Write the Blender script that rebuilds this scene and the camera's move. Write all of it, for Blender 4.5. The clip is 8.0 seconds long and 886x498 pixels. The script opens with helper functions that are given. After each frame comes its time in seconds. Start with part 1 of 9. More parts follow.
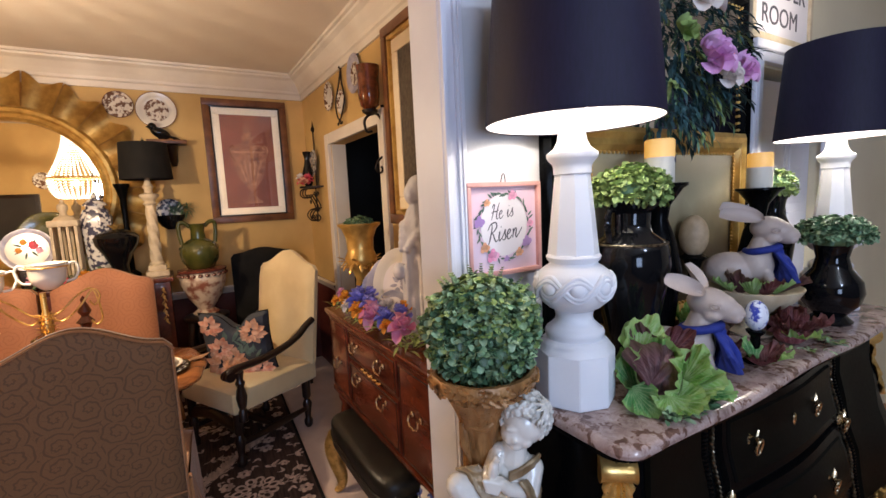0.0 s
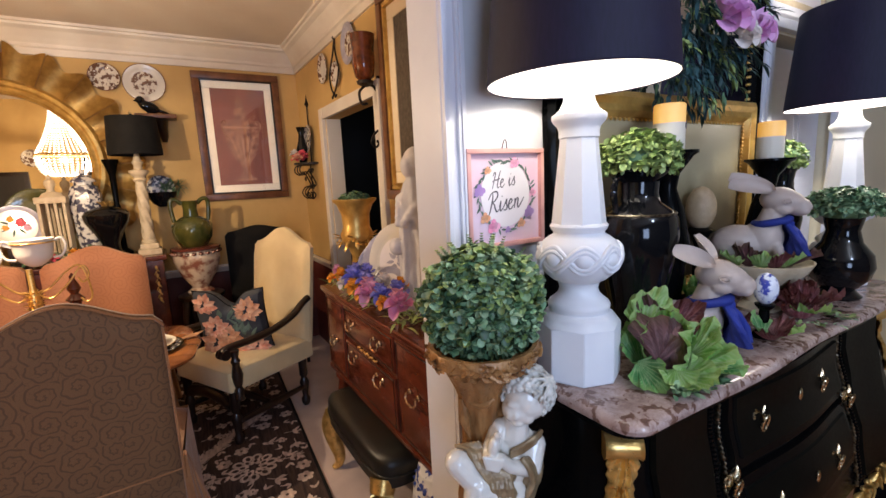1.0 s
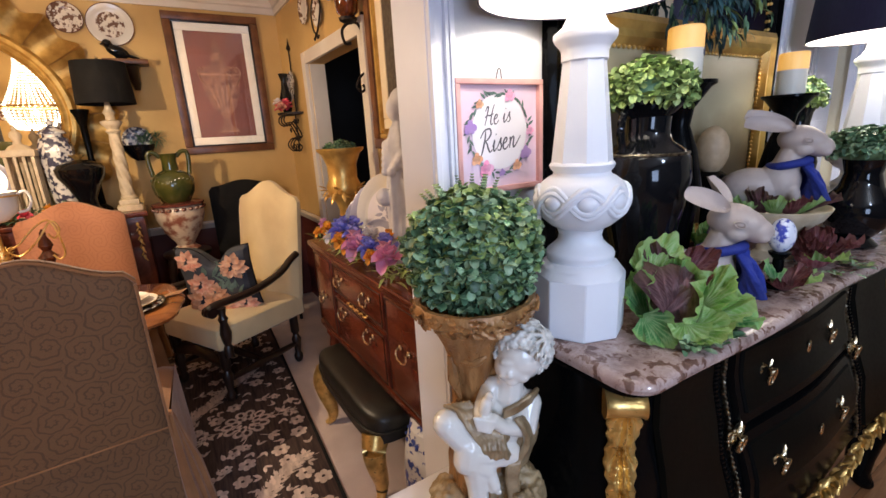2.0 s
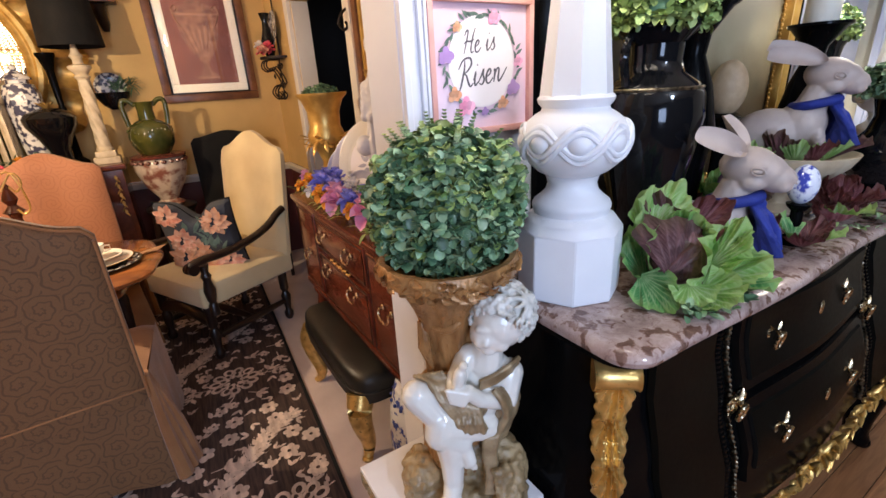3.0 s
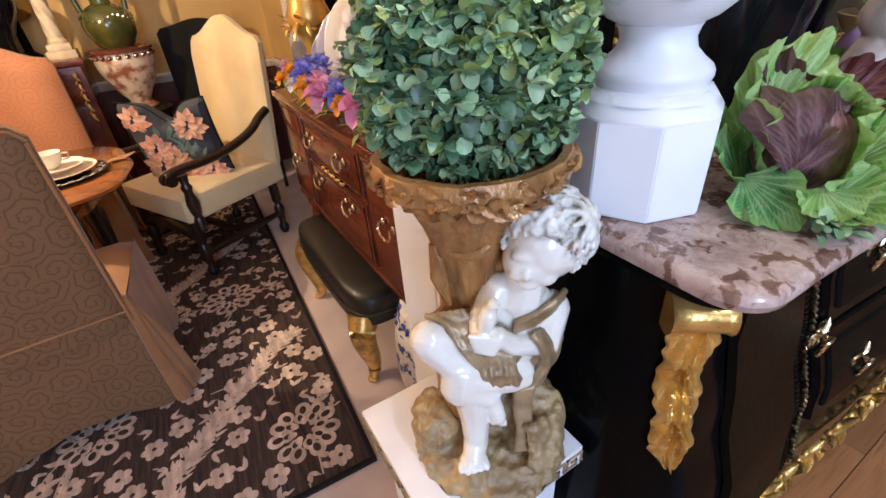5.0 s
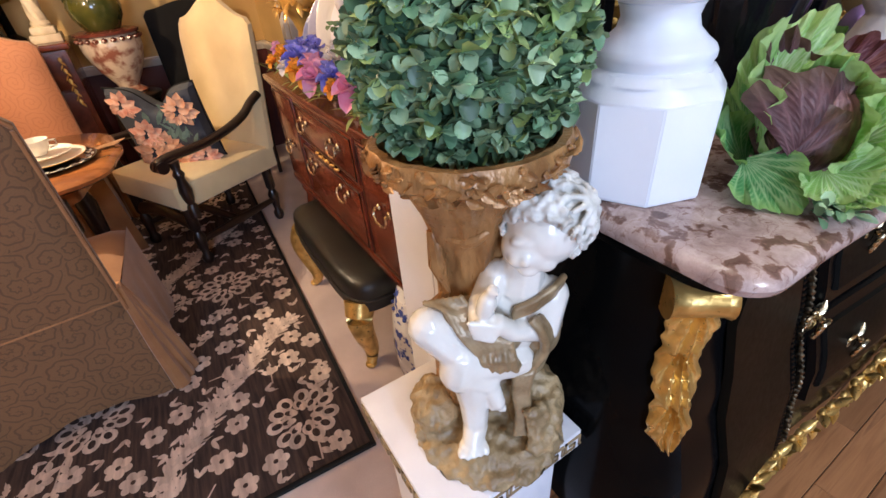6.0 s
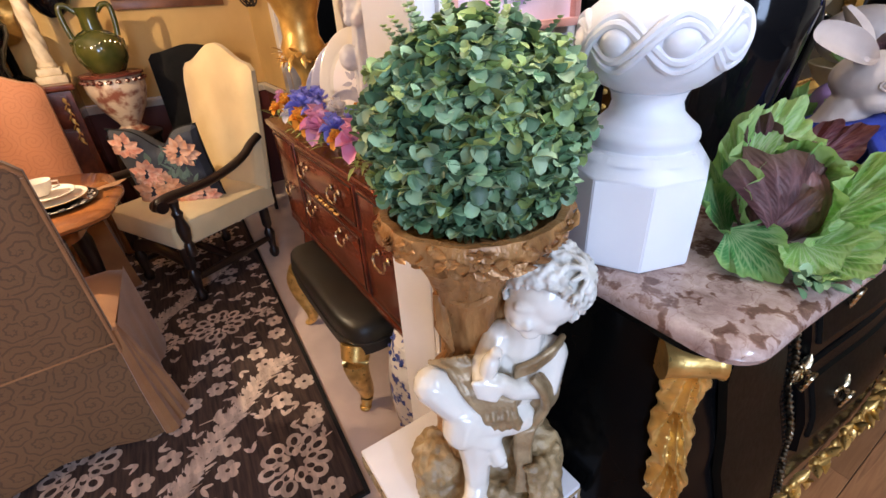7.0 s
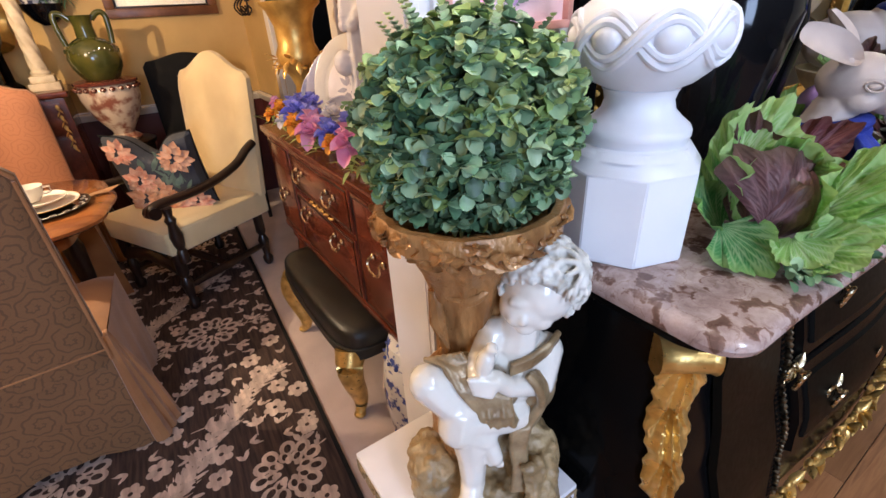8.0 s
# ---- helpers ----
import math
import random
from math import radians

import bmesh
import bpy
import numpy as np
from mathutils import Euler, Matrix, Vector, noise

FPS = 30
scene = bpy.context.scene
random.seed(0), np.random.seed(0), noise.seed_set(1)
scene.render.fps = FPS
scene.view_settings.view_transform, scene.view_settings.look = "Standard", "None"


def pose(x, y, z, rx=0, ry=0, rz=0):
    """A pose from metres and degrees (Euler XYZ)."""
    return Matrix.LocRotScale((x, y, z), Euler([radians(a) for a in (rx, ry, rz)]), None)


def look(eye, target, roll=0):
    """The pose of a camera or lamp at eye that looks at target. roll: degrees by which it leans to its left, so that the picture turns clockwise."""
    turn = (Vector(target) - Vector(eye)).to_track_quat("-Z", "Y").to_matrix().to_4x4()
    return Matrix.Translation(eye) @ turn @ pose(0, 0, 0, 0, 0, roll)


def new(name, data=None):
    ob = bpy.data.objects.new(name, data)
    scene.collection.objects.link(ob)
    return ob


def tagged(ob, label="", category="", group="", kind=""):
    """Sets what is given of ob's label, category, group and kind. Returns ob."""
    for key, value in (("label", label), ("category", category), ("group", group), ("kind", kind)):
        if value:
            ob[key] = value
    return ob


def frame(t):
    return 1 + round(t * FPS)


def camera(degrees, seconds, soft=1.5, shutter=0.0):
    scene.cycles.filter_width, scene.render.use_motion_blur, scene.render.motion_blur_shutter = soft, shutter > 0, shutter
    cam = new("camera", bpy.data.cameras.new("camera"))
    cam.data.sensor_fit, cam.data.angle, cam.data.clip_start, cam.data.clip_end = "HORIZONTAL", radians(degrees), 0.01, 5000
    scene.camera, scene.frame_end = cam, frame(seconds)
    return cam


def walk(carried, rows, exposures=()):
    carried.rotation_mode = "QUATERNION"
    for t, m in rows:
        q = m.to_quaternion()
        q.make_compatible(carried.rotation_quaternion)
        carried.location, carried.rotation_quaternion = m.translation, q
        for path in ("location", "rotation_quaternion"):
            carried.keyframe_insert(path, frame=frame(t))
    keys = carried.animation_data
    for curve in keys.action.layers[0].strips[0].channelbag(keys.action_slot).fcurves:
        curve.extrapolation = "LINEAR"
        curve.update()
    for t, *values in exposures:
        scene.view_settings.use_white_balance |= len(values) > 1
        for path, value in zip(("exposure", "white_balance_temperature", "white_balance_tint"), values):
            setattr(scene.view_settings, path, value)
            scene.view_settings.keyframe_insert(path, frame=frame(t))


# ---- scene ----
cam = camera(89.8, 8.0)
PATH = [
    (0, (0.111, -0.007, 1.567), (1.132, 1.696, 1.333), -2.7),
    (0.5, (0.117, 0.008, 1.556), (1.139, 1.707, 1.296), -2.7),
    (1, (0.134, 0.038, 1.534), (1.156, 1.728, 1.215), -2.7),
    (1.5, (0.156, 0.083, 1.51), (1.175, 1.754, 1.101), -2.9),
    (3, (0.306, 0.181, 1.449), (1.27, 1.788, 0.751), -3.4),
    (3.5, (0.34, 0.247, 1.421), (1.268, 1.833, 0.631), -3.4),
    (4, (0.371, 0.309, 1.388), (1.259, 1.859, 0.487), -3.7),
    (4.5, (0.385, 0.351, 1.359), (1.245, 1.86, 0.369), -4.1),
    (6, (0.39, 0.377, 1.351), (1.229, 1.81, 0.236), -4.7),
    (6.5, (0.38, 0.38, 1.38), (1.259, 1.829, 0.317), -4.0),
    (7, (0.374, 0.381, 1.402), (1.294, 1.853, 0.409), -3.4),
    (7.5, (0.366, 0.382, 1.401), (1.309, 1.859, 0.438), -3.1),
    (8, (0.367, 0.374, 1.388), (1.321, 1.848, 0.431), -3.1),
]
walk(cam, [(t, look(eye, target, roll)) for t, eye, target, roll in PATH],
     [(0.0, 0.02), (1.5, 0.12), (3.0, 0.36), (4.5, 0.72), (6.0, 0.78), (8.0, 0.66)])

# ---- light ----
world = bpy.data.worlds.new("world")
scene.world = world
world.use_nodes = True
world.node_tree.nodes["Background"].inputs[0].default_value = (0.62, 0.70, 0.9, 1)
world.node_tree.nodes["Background"].inputs[1].default_value = 0.25


def lamp(name, kind, at, watts, colour, size=0.05, aim=None, size_y=None):
    data = bpy.data.lights.new(name, kind)
    data.energy, data.color = watts, colour
    if kind == "AREA":
        data.size = size
        if size_y:
            data.shape, data.size_y = "RECTANGLE", size_y
    else:
        data.shadow_soft_size = size
    ob = new(name, data)
    ob.matrix_world = look(at, aim) if aim else Matrix.Translation(at)
    return ob


WARM, PALE, COOL, CLEARW = (1.0, 0.76, 0.51), (1.0, 0.93, 0.86), (0.50, 0.66, 1.0), (0.58, 0.72, 1.0)
lamp("chandelier_light", "POINT", (-0.77, 2.52, 1.90), 88, WARM, 0.02)
lamp("lamp_bulb_light", "POINT", (0.909, 0.727, 1.83), 3.2, PALE, 0.03)
lamp("lamp_bulb_light", "POINT", (2.27, 0.68, 1.83), 9, PALE, 0.03)
lamp("window_light", "AREA", (-0.7, -2.5, 1.50), 58, COOL, 1.0, (0.6, 2.0, 1.1), 1.3)
# Added cool fill from out of view, to brighten the hall side.
lamp("ceiling_fixture_light", "POINT", (0.90, -1.20, 2.42), 60, CLEARW, 0.13)

# ---- materials ----
MATS = {}


def shader(name):
    m = bpy.data.materials.new(name)
    m.use_nodes = True
    MATS[name] = m
    return m, m.node_tree, m.node_tree.nodes["Principled BSDF"]


def link(nt, a, out, b, into):
    nt.links.new(a.outputs[out], b.inputs[into])


def node(nt, kind, **props):
    n = nt.nodes.new(kind)
    for key, value in props.items():
        n.inputs[key.replace("_", " ")].default_value = value
    return n


def ramp(nt, stops):
    r = nt.nodes.new("ShaderNodeValToRGB")
    els = r.color_ramp.elements
    while len(els) < len(stops):
        els.new(0.5)
    for el, (p, c) in zip(els, stops):
        el.position, el.color = p, (*c, 1) if len(c) == 3 else c
    return r


def mat(name, c1, c2=None, scale=10, rough=0.5, metal=0.0, bump=0.0, fine=90, coat=0.0, lo=0.35, hi=0.65, stretch=(1, 1, 1), sheen=0.0, vary=0.0, spec=0.5):
    m, nt, b = shader(name)
    b.inputs["Specular IOR Level"].default_value = spec
    c2 = c2 or tuple(v * 0.75 for v in c1)
    co = nt.nodes.new("ShaderNodeTexCoord")
    mp = node(nt, "ShaderNodeMapping", Scale=stretch)
    link(nt, co, "Object", mp, "Vector")
    n1 = node(nt, "ShaderNodeTexNoise", Scale=scale, Detail=5.0)
    n2 = node(nt, "ShaderNodeTexNoise", Scale=fine, Detail=3.0)
    link(nt, mp, 0, n1, "Vector"), link(nt, mp, 0, n2, "Vector")
    r = ramp(nt, [(lo, c1), (hi, c2)])
    link(nt, n1, "Fac", r, "Fac")
    out = r
    if vary:
        info = nt.nodes.new("ShaderNodeNewGeometry")
        hsv = nt.nodes.new("ShaderNodeHueSaturation")
        mr = node(nt, "ShaderNodeMapRange", To_Min=1 - vary, To_Max=1 + vary)
        link(nt, info, "Random Per Island", mr, "Value"), link(nt, mr, 0, hsv, "Value")
        link(nt, r, 0, hsv, "Color")
        out = hsv
    link(nt, out, 0, b, "Base Color")
    rr = node(nt, "ShaderNodeMapRange", To_Min=max(0.02, rough - 0.08), To_Max=min(1, rough + 0.08))
    link(nt, n2, "Fac", rr, "Value"), link(nt, rr, 0, b, "Roughness")
    b.inputs["Metallic"].default_value = metal
    b.inputs["Coat Weight"].default_value = coat
    b.inputs["Sheen Weight"].default_value = sheen
    if bump:
        bp = node(nt, "ShaderNodeBump", Strength=min(1, bump), Distance=0.004)
        link(nt, n2, "Fac", bp, "Height"), link(nt, bp, 0, b, "Normal")
    return m


def glow(name, colour, strength, base=(0.8, 0.8, 0.8)):
    m, nt, b = shader(name)
    b.inputs["Base Color"].default_value = (*base, 1)
    b.inputs["Emission Color"].default_value = (*colour, 1)
    b.inputs["Emission Strength"].default_value = strength
    return m


def damask(name, ground, figure, scale, rough=0.75):
    """Woven damask: a scroll curling round the middle of each repeat, with leafy lobes between."""
    m, nt, b = shader(name)
    co = nt.nodes.new("ShaderNodeTexCoord")

    def calc(op, a, c=0.0):
        k = nt.nodes.new("ShaderNodeMath")
        k.operation = op
        for i, v in enumerate((a, c)):
            if isinstance(v, (int, float)):
                k.inputs[i].default_value = v
            else:
                nt.links.new(v, k.inputs[i])
        return k.outputs[0]
    sep, flat = nt.nodes.new("ShaderNodeSeparateXYZ"), nt.nodes.new("ShaderNodeCombineXYZ")
    link(nt, co, "Object", sep, 0)
    nt.links.new(calc("ADD", sep.outputs["X"], calc("MULTIPLY", sep.outputs["Y"], 0.8)), flat.inputs[0])
    nt.links.new(sep.outputs["Z"], flat.inputs[1])
    bend = node(nt, "ShaderNodeTexNoise", Scale=14.0, Detail=2.0)
    link(nt, co, "Object", bend, "Vector")
    warp = nt.nodes.new("ShaderNodeVectorMath")
    warp.operation = "MULTIPLY_ADD"
    warp.inputs[1].default_value = (0.03, 0.03, 0.0)
    link(nt, bend, "Color", warp, 0), link(nt, flat, 0, warp, 2)
    total = None
    for k, (sc, turns, arms) in enumerate(((scale, 260.0, 1.0), (scale * 2.1, 380.0, 3.0))):
        cell = nt.nodes.new("ShaderNodeTexVoronoi")
        cell.voronoi_dimensions = "2D"
        cell.inputs["Scale"].default_value, cell.inputs["Randomness"].default_value = sc, 0.55
        link(nt, warp, 0, cell, "Vector")
        off = nt.nodes.new("ShaderNodeVectorMath")
        off.operation = "SUBTRACT"
        link(nt, warp, 0, off, 0), link(nt, cell, "Position", off, 1)
        d = nt.nodes.new("ShaderNodeSeparateXYZ")
        link(nt, off, 0, d, 0)
        rad = calc("SQRT", calc("ADD", calc("MULTIPLY", d.outputs["X"], d.outputs["X"]), calc("MULTIPLY", d.outputs["Y"], d.outputs["Y"])))
        ang = calc("ARCTAN2", d.outputs["Y"], d.outputs["X"])
        lobes = calc("MULTIPLY", calc("SINE", calc("MULTIPLY", ang, 7.0)), 0.55)
        wave = calc("SINE", calc("ADD", calc("ADD", calc("MULTIPLY", ang, arms), calc("MULTIPLY", rad, turns)), lobes))
        total = wave if total is None else calc("MAXIMUM", total, calc("SUBTRACT", wave, 0.30))
    worn = node(nt, "ShaderNodeTexNoise", Scale=30.0, Detail=3.0)
    link(nt, co, "Object", worn, "Vector")
    r = ramp(nt, [(0.62, ground), (0.80, figure), (1.0, figure)])
    nt.links.new(calc("MULTIPLY", calc("ADD", total, calc("MULTIPLY", worn.outputs["Fac"], 0.5)), 0.72), r.inputs["Fac"])
    f = node(nt, "ShaderNodeTexNoise", Scale=260.0, Detail=2.0)
    link(nt, co, "Object", f, "Vector")
    link(nt, r, 0, b, "Base Color")
    bp = node(nt, "ShaderNodeBump", Strength=0.35, Distance=0.002)
    link(nt, f, "Fac", bp, "Height"), link(nt, bp, 0, b, "Normal")
    b.inputs["Roughness"].default_value = rough
    b.inputs["Sheen Weight"].default_value = 0.25
    return m


def marble(name):
    m, nt, b = shader(name)
    co = nt.nodes.new("ShaderNodeTexCoord")
    w = node(nt, "ShaderNodeTexNoise", Scale=30.0, Detail=5.0)
    link(nt, co, "Object", w, "Vector")
    mix = nt.nodes.new("ShaderNodeVectorMath")
    mix.operation = "MULTIPLY_ADD"
    mix.inputs[1].default_value = (0.055, 0.055, 0.055)
    link(nt, w, "Color", mix, 0), link(nt, co, "Object", mix, 2)
    big = node(nt, "ShaderNodeTexNoise", Scale=24.0, Detail=8.0, Roughness=0.68)
    edge = nt.nodes.new("ShaderNodeTexVoronoi")
    edge.feature = "DISTANCE_TO_EDGE"
    edge.inputs["Scale"].default_value = 26.0
    for n in (big, edge):
        link(nt, mix, 0, n, "Vector")
    r1 = ramp(nt, [(0.30, (0.20, 0.125, 0.105)), (0.45, (0.37, 0.26, 0.23)), (0.66, (0.56, 0.43, 0.385))])
    link(nt, big, "Fac", r1, "Fac")
    spot = node(nt, "ShaderNodeTexNoise", Scale=34.0, Detail=2.5, Roughness=0.45)
    link(nt, mix, 0, spot, "Vector")
    r2 = ramp(nt, [(0.37, (0.26, 0.155, 0.10)), (0.415, (0.48, 0.34, 0.26)), (0.45, (1, 1, 1))])
    link(nt, spot, "Fac", r2, "Fac")
    r3 = ramp(nt, [(0.0, (0.70, 0.60, 0.56)), (0.022, (1, 1, 1))])
    link(nt, edge, "Distance", r3, "Fac")
    prev = r1
    for r in (r2, r3):
        mul = nt.nodes.new("ShaderNodeMix")
        mul.data_type, mul.blend_type = "RGBA", "MULTIPLY"
        mul.inputs[0].default_value = 0.85
        nt.links.new(prev.outputs[2 if prev.type == "MIX" else 0], mul.inputs[6])
        nt.links.new(r.outputs[0], mul.inputs[7])
        prev = mul
    nt.links.new(prev.outputs[2], b.inputs["Base Color"])
    b.inputs["Roughness"].default_value = 0.16
    return m


def planks(name):
    m, nt, b = shader(name)
    co = nt.nodes.new("ShaderNodeTexCoord")
    mp = node(nt, "ShaderNodeMapping", Scale=(2.0, 24.0, 1.0))
    link(nt, co, "Object", mp, "Vector")
    n = node(nt, "ShaderNodeTexNoise", Scale=1.6, Detail=6.0, Distortion=1.2)
    link(nt, mp, 0, n, "Vector")
    r = ramp(nt, [(0.3, (0.29, 0.112, 0.040)), (0.55, (0.43, 0.19, 0.076)), (0.75, (0.20, 0.074, 0.027))])
    link(nt, n, "Fac", r, "Fac")
    info = nt.nodes.new("ShaderNodeObjectInfo")
    hsv = nt.nodes.new("ShaderNodeHueSaturation")
    mr = node(nt, "ShaderNodeMapRange", To_Min=0.75, To_Max=1.25)
    link(nt, info, "Random", mr, "Value"), link(nt, mr, 0, hsv, "Value"), link(nt, r, 0, hsv, "Color")
    link(nt, hsv, 0, b, "Base Color")
    b.inputs["Roughness"].default_value = 0.33
    return m


def glass(name, colour, rough=0.0):
    m, nt, b = shader(name)
    b.inputs["Base Color"].default_value = (*colour, 1)
    b.inputs["Transmission Weight"].default_value = 1.0
    b.inputs["Roughness"].default_value = rough
    return m


WALL_YELLOW = mat("yellow_wall_paint", (0.66, 0.44, 0.17), (0.56, 0.36, 0.13), 2.2, 0.75, bump=0.15)
WALL_PALE = mat("pale_grey_wall_paint", (0.66, 0.66, 0.68), (0.60, 0.60, 0.63), 1.8, 0.7, bump=0.12)
# The hall's dimness is put into this unseen wall's dark colour, for reflections.
HALL_DIM = mat("dim_hall_wall_colour", (0.060, 0.055, 0.042), (0.045, 0.040, 0.032), 1.8, 0.75, bump=0.12)
WALL_CREAM = mat("cream_wall_paint", (0.76, 0.68, 0.50), (0.70, 0.62, 0.45), 1.8, 0.7, bump=0.12)
WAINSCOT = mat("dark_red_paint", (0.11, 0.022, 0.016), (0.075, 0.015, 0.012), 3, 0.45)
CEILING = mat("ceiling_paint", (0.74, 0.66, 0.56), (0.66, 0.58, 0.49), 1.4, 0.85, bump=0.1)
TRIM = mat("white_trim_paint", (0.78, 0.78, 0.84), (0.73, 0.73, 0.79), 4, 0.38)
TRIM_WARM = mat("cream_trim_paint", (0.76, 0.70, 0.62), (0.70, 0.63, 0.54), 4, 0.42)
CARPET = mat("rose_beige_carpet", (0.70, 0.55, 0.48), (0.60, 0.46, 0.40), 6, 0.95, bump=0.9, fine=420, sheen=0.3)
WOOD_FLOOR = planks("oak_floorboards")
RUG_DARK = mat("dark_brown_wool", (0.090, 0.052, 0.040), (0.030, 0.016, 0.013), 9, 0.95, bump=0.8, fine=380, stretch=(9, 0.7, 1))
RUG_LIGHT = mat("taupe_wool", (0.80, 0.65, 0.56), (0.52, 0.39, 0.33), 9, 0.95, bump=0.8, fine=380, vary=0.15, stretch=(5, 0.8, 1))
MAHOGANY = mat("mahogany", (0.165, 0.038, 0.017), (0.085, 0.018, 0.009), 5, 0.24, coat=0.3, stretch=(3, 0.6, 3))
WALNUT = mat("polished_walnut", (0.36, 0.13, 0.038), (0.20, 0.065, 0.02), 5, 0.2, coat=0.4, stretch=(0.8, 4, 3))
DARK_WOOD = mat("dark_turned_wood", (0.020, 0.009, 0.006), (0.010, 0.005, 0.004), 9, 0.33, coat=0.2)
FRAME_WOOD = mat("brown_frame_wood", (0.21, 0.085, 0.03), (0.12, 0.045, 0.018), 12, 0.35)
BLACK_LACQUER = mat("black_lacquer", (0.0022, 0.0022, 0.0026), (0.0034, 0.0034, 0.0034), 7, 0.20, coat=0.02, spec=0.06)
BLACK_PANEL = mat("black_panel_paint", (0.0042, 0.0042, 0.0032), (0.0028, 0.0028, 0.0024), 7, 0.36, spec=0.05)
BLACK_LEATHER = mat("black_leather", (0.014, 0.014, 0.011), (0.008, 0.008, 0.007), 16, 0.33, bump=0.35, fine=230)
BLACK_CLOTH = mat("black_upholstery", (0.012, 0.011, 0.010), (0.007, 0.007, 0.007), 9, 0.85, spec=0.25)
BLACK_GLAZE = mat("black_glazed_ceramic", (0.004, 0.004, 0.005), (0.007, 0.007, 0.008), 12, 0.09, coat=0.15, spec=0.25)
GOLD = mat("antique_gold", (0.84, 0.55, 0.18), (0.52, 0.30, 0.08), 24, 0.3, metal=0.7, bump=0.2)
GILT = mat("gilt_paint", (0.72, 0.46, 0.13), (0.46, 0.26, 0.06), 14, 0.33, metal=0.45, bump=0.25)
BRASS = mat("aged_brass", (0.80, 0.68, 0.46), (0.55, 0.44, 0.26), 40, 0.26, metal=1.0)
PEWTER = mat("worn_silver_gilt", (0.36, 0.31, 0.22), (0.03, 0.025, 0.018), 70, 0.35, metal=1.0, bump=0.4)
MARBLE = marble("brown_marble")
WHITE_PAINT = mat("white_lamp_paint", (0.80, 0.80, 0.82), (0.76, 0.76, 0.79), 6, 0.42, bump=0.06)
PLINTH_WHITE = mat("white_plinth_paint", (0.80, 0.79, 0.82), (0.72, 0.71, 0.74), 7, 0.5)
SHADE_BLACK = mat("black_silk_shade", (0.012, 0.009, 0.032), (0.009, 0.007, 0.024), 30, 0.6, bump=0.2, fine=500, stretch=(6, 6, 1), spec=0.3)
SHADE_WHITE = mat("white_shade_lining", (0.86, 0.84, 0.80), (0.82, 0.80, 0.76), 8, 0.8)
BULB = glow("lit_bulb", (1.0, 0.9, 0.78), 30)
CERAMIC_CREAM = mat("glossy_ivory_glaze", (0.82, 0.79, 0.72), (0.74, 0.69, 0.60), 12, 0.16, coat=0.5)
STONE_BROWN = mat("bronze_brown_resin", (0.46, 0.235, 0.085), (0.25, 0.115, 0.040), 16, 0.3, bump=0.6, fine=70, metal=0.2, stretch=(2, 2, 0.6))
STONE_GREY = mat("grey_brown_resin", (0.42, 0.30, 0.155), (0.22, 0.145, 0.068), 22, 0.42, bump=0.7, fine=110)
DRAPE = mat("taupe_glazed_drape", (0.40, 0.29, 0.16), (0.21, 0.135, 0.065), 30, 0.32, bump=0.4, metal=0.15)
HAIR = mat("washed_ivory", (0.74, 0.72, 0.66), (0.46, 0.44, 0.39), 40, 0.45, bump=0.5)
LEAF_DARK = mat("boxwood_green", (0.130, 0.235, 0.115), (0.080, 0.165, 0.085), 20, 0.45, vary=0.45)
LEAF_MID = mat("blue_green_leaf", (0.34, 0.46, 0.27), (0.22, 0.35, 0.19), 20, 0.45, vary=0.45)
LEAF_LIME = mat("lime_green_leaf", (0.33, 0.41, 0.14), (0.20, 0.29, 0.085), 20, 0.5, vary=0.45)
LEAF_BLUE = mat("blue_spruce_leaf", (0.035, 0.095, 0.105), (0.02, 0.06, 0.055), 20, 0.6, vary=0.35)
RABBIT = mat("taupe_resin", (0.50, 0.41, 0.36), (0.40, 0.32, 0.28), 10, 0.5, bump=0.1)
SCARF = mat("royal_blue_cloth", (0.012, 0.030, 0.26), (0.008, 0.02, 0.17), 14, 0.75, bump=0.3, fine=300)
LILAC = mat("lilac_glaze", (0.42, 0.25, 0.55), (0.50, 0.34, 0.60), 8, 0.18)
BLUE_WHITE = mat("blue_and_white_porcelain", (0.78, 0.80, 0.85), (0.06, 0.10, 0.40), 26, 0.15, lo=0.50, hi=0.55)
BLUE_TRANSFER = mat("dark_blue_transferware", (0.74, 0.72, 0.68), (0.06, 0.06, 0.10), 30, 0.18, lo=0.48, hi=0.54)
BROWN_TRANSFER = mat("brown_transferware", (0.76, 0.70, 0.60), (0.16, 0.08, 0.05), 36, 0.2, lo=0.48, hi=0.54)
PORCELAIN = mat("white_porcelain", (0.80, 0.76, 0.68), (0.74, 0.70, 0.62), 8, 0.16)
GREY_PLATE = mat("grey_blue_glaze", (0.50, 0.48, 0.56), (0.36, 0.35, 0.45), 20, 0.2)
GREEN_GLAZE = mat("olive_green_glaze", (0.085, 0.080, 0.014), (0.04, 0.05, 0.012), 9, 0.14, coat=0.4)
JARD = mat("cream_and_rust_pottery", (0.62, 0.50, 0.38), (0.24, 0.08, 0.05), 16, 0.3, lo=0.46, hi=0.62)
RUST_RIM = mat("rust_red_glaze", (0.16, 0.04, 0.025), (0.11, 0.03, 0.02), 16, 0.25)
IVORY_PLASTER = mat("ivory_plaster", (0.70, 0.58, 0.40), (0.56, 0.44, 0.28), 18, 0.55, bump=0.4)
STATUE_WHITE = mat("white_plaster", (0.74, 0.72, 0.74), (0.62, 0.60, 0.62), 14, 0.6, bump=0.3)
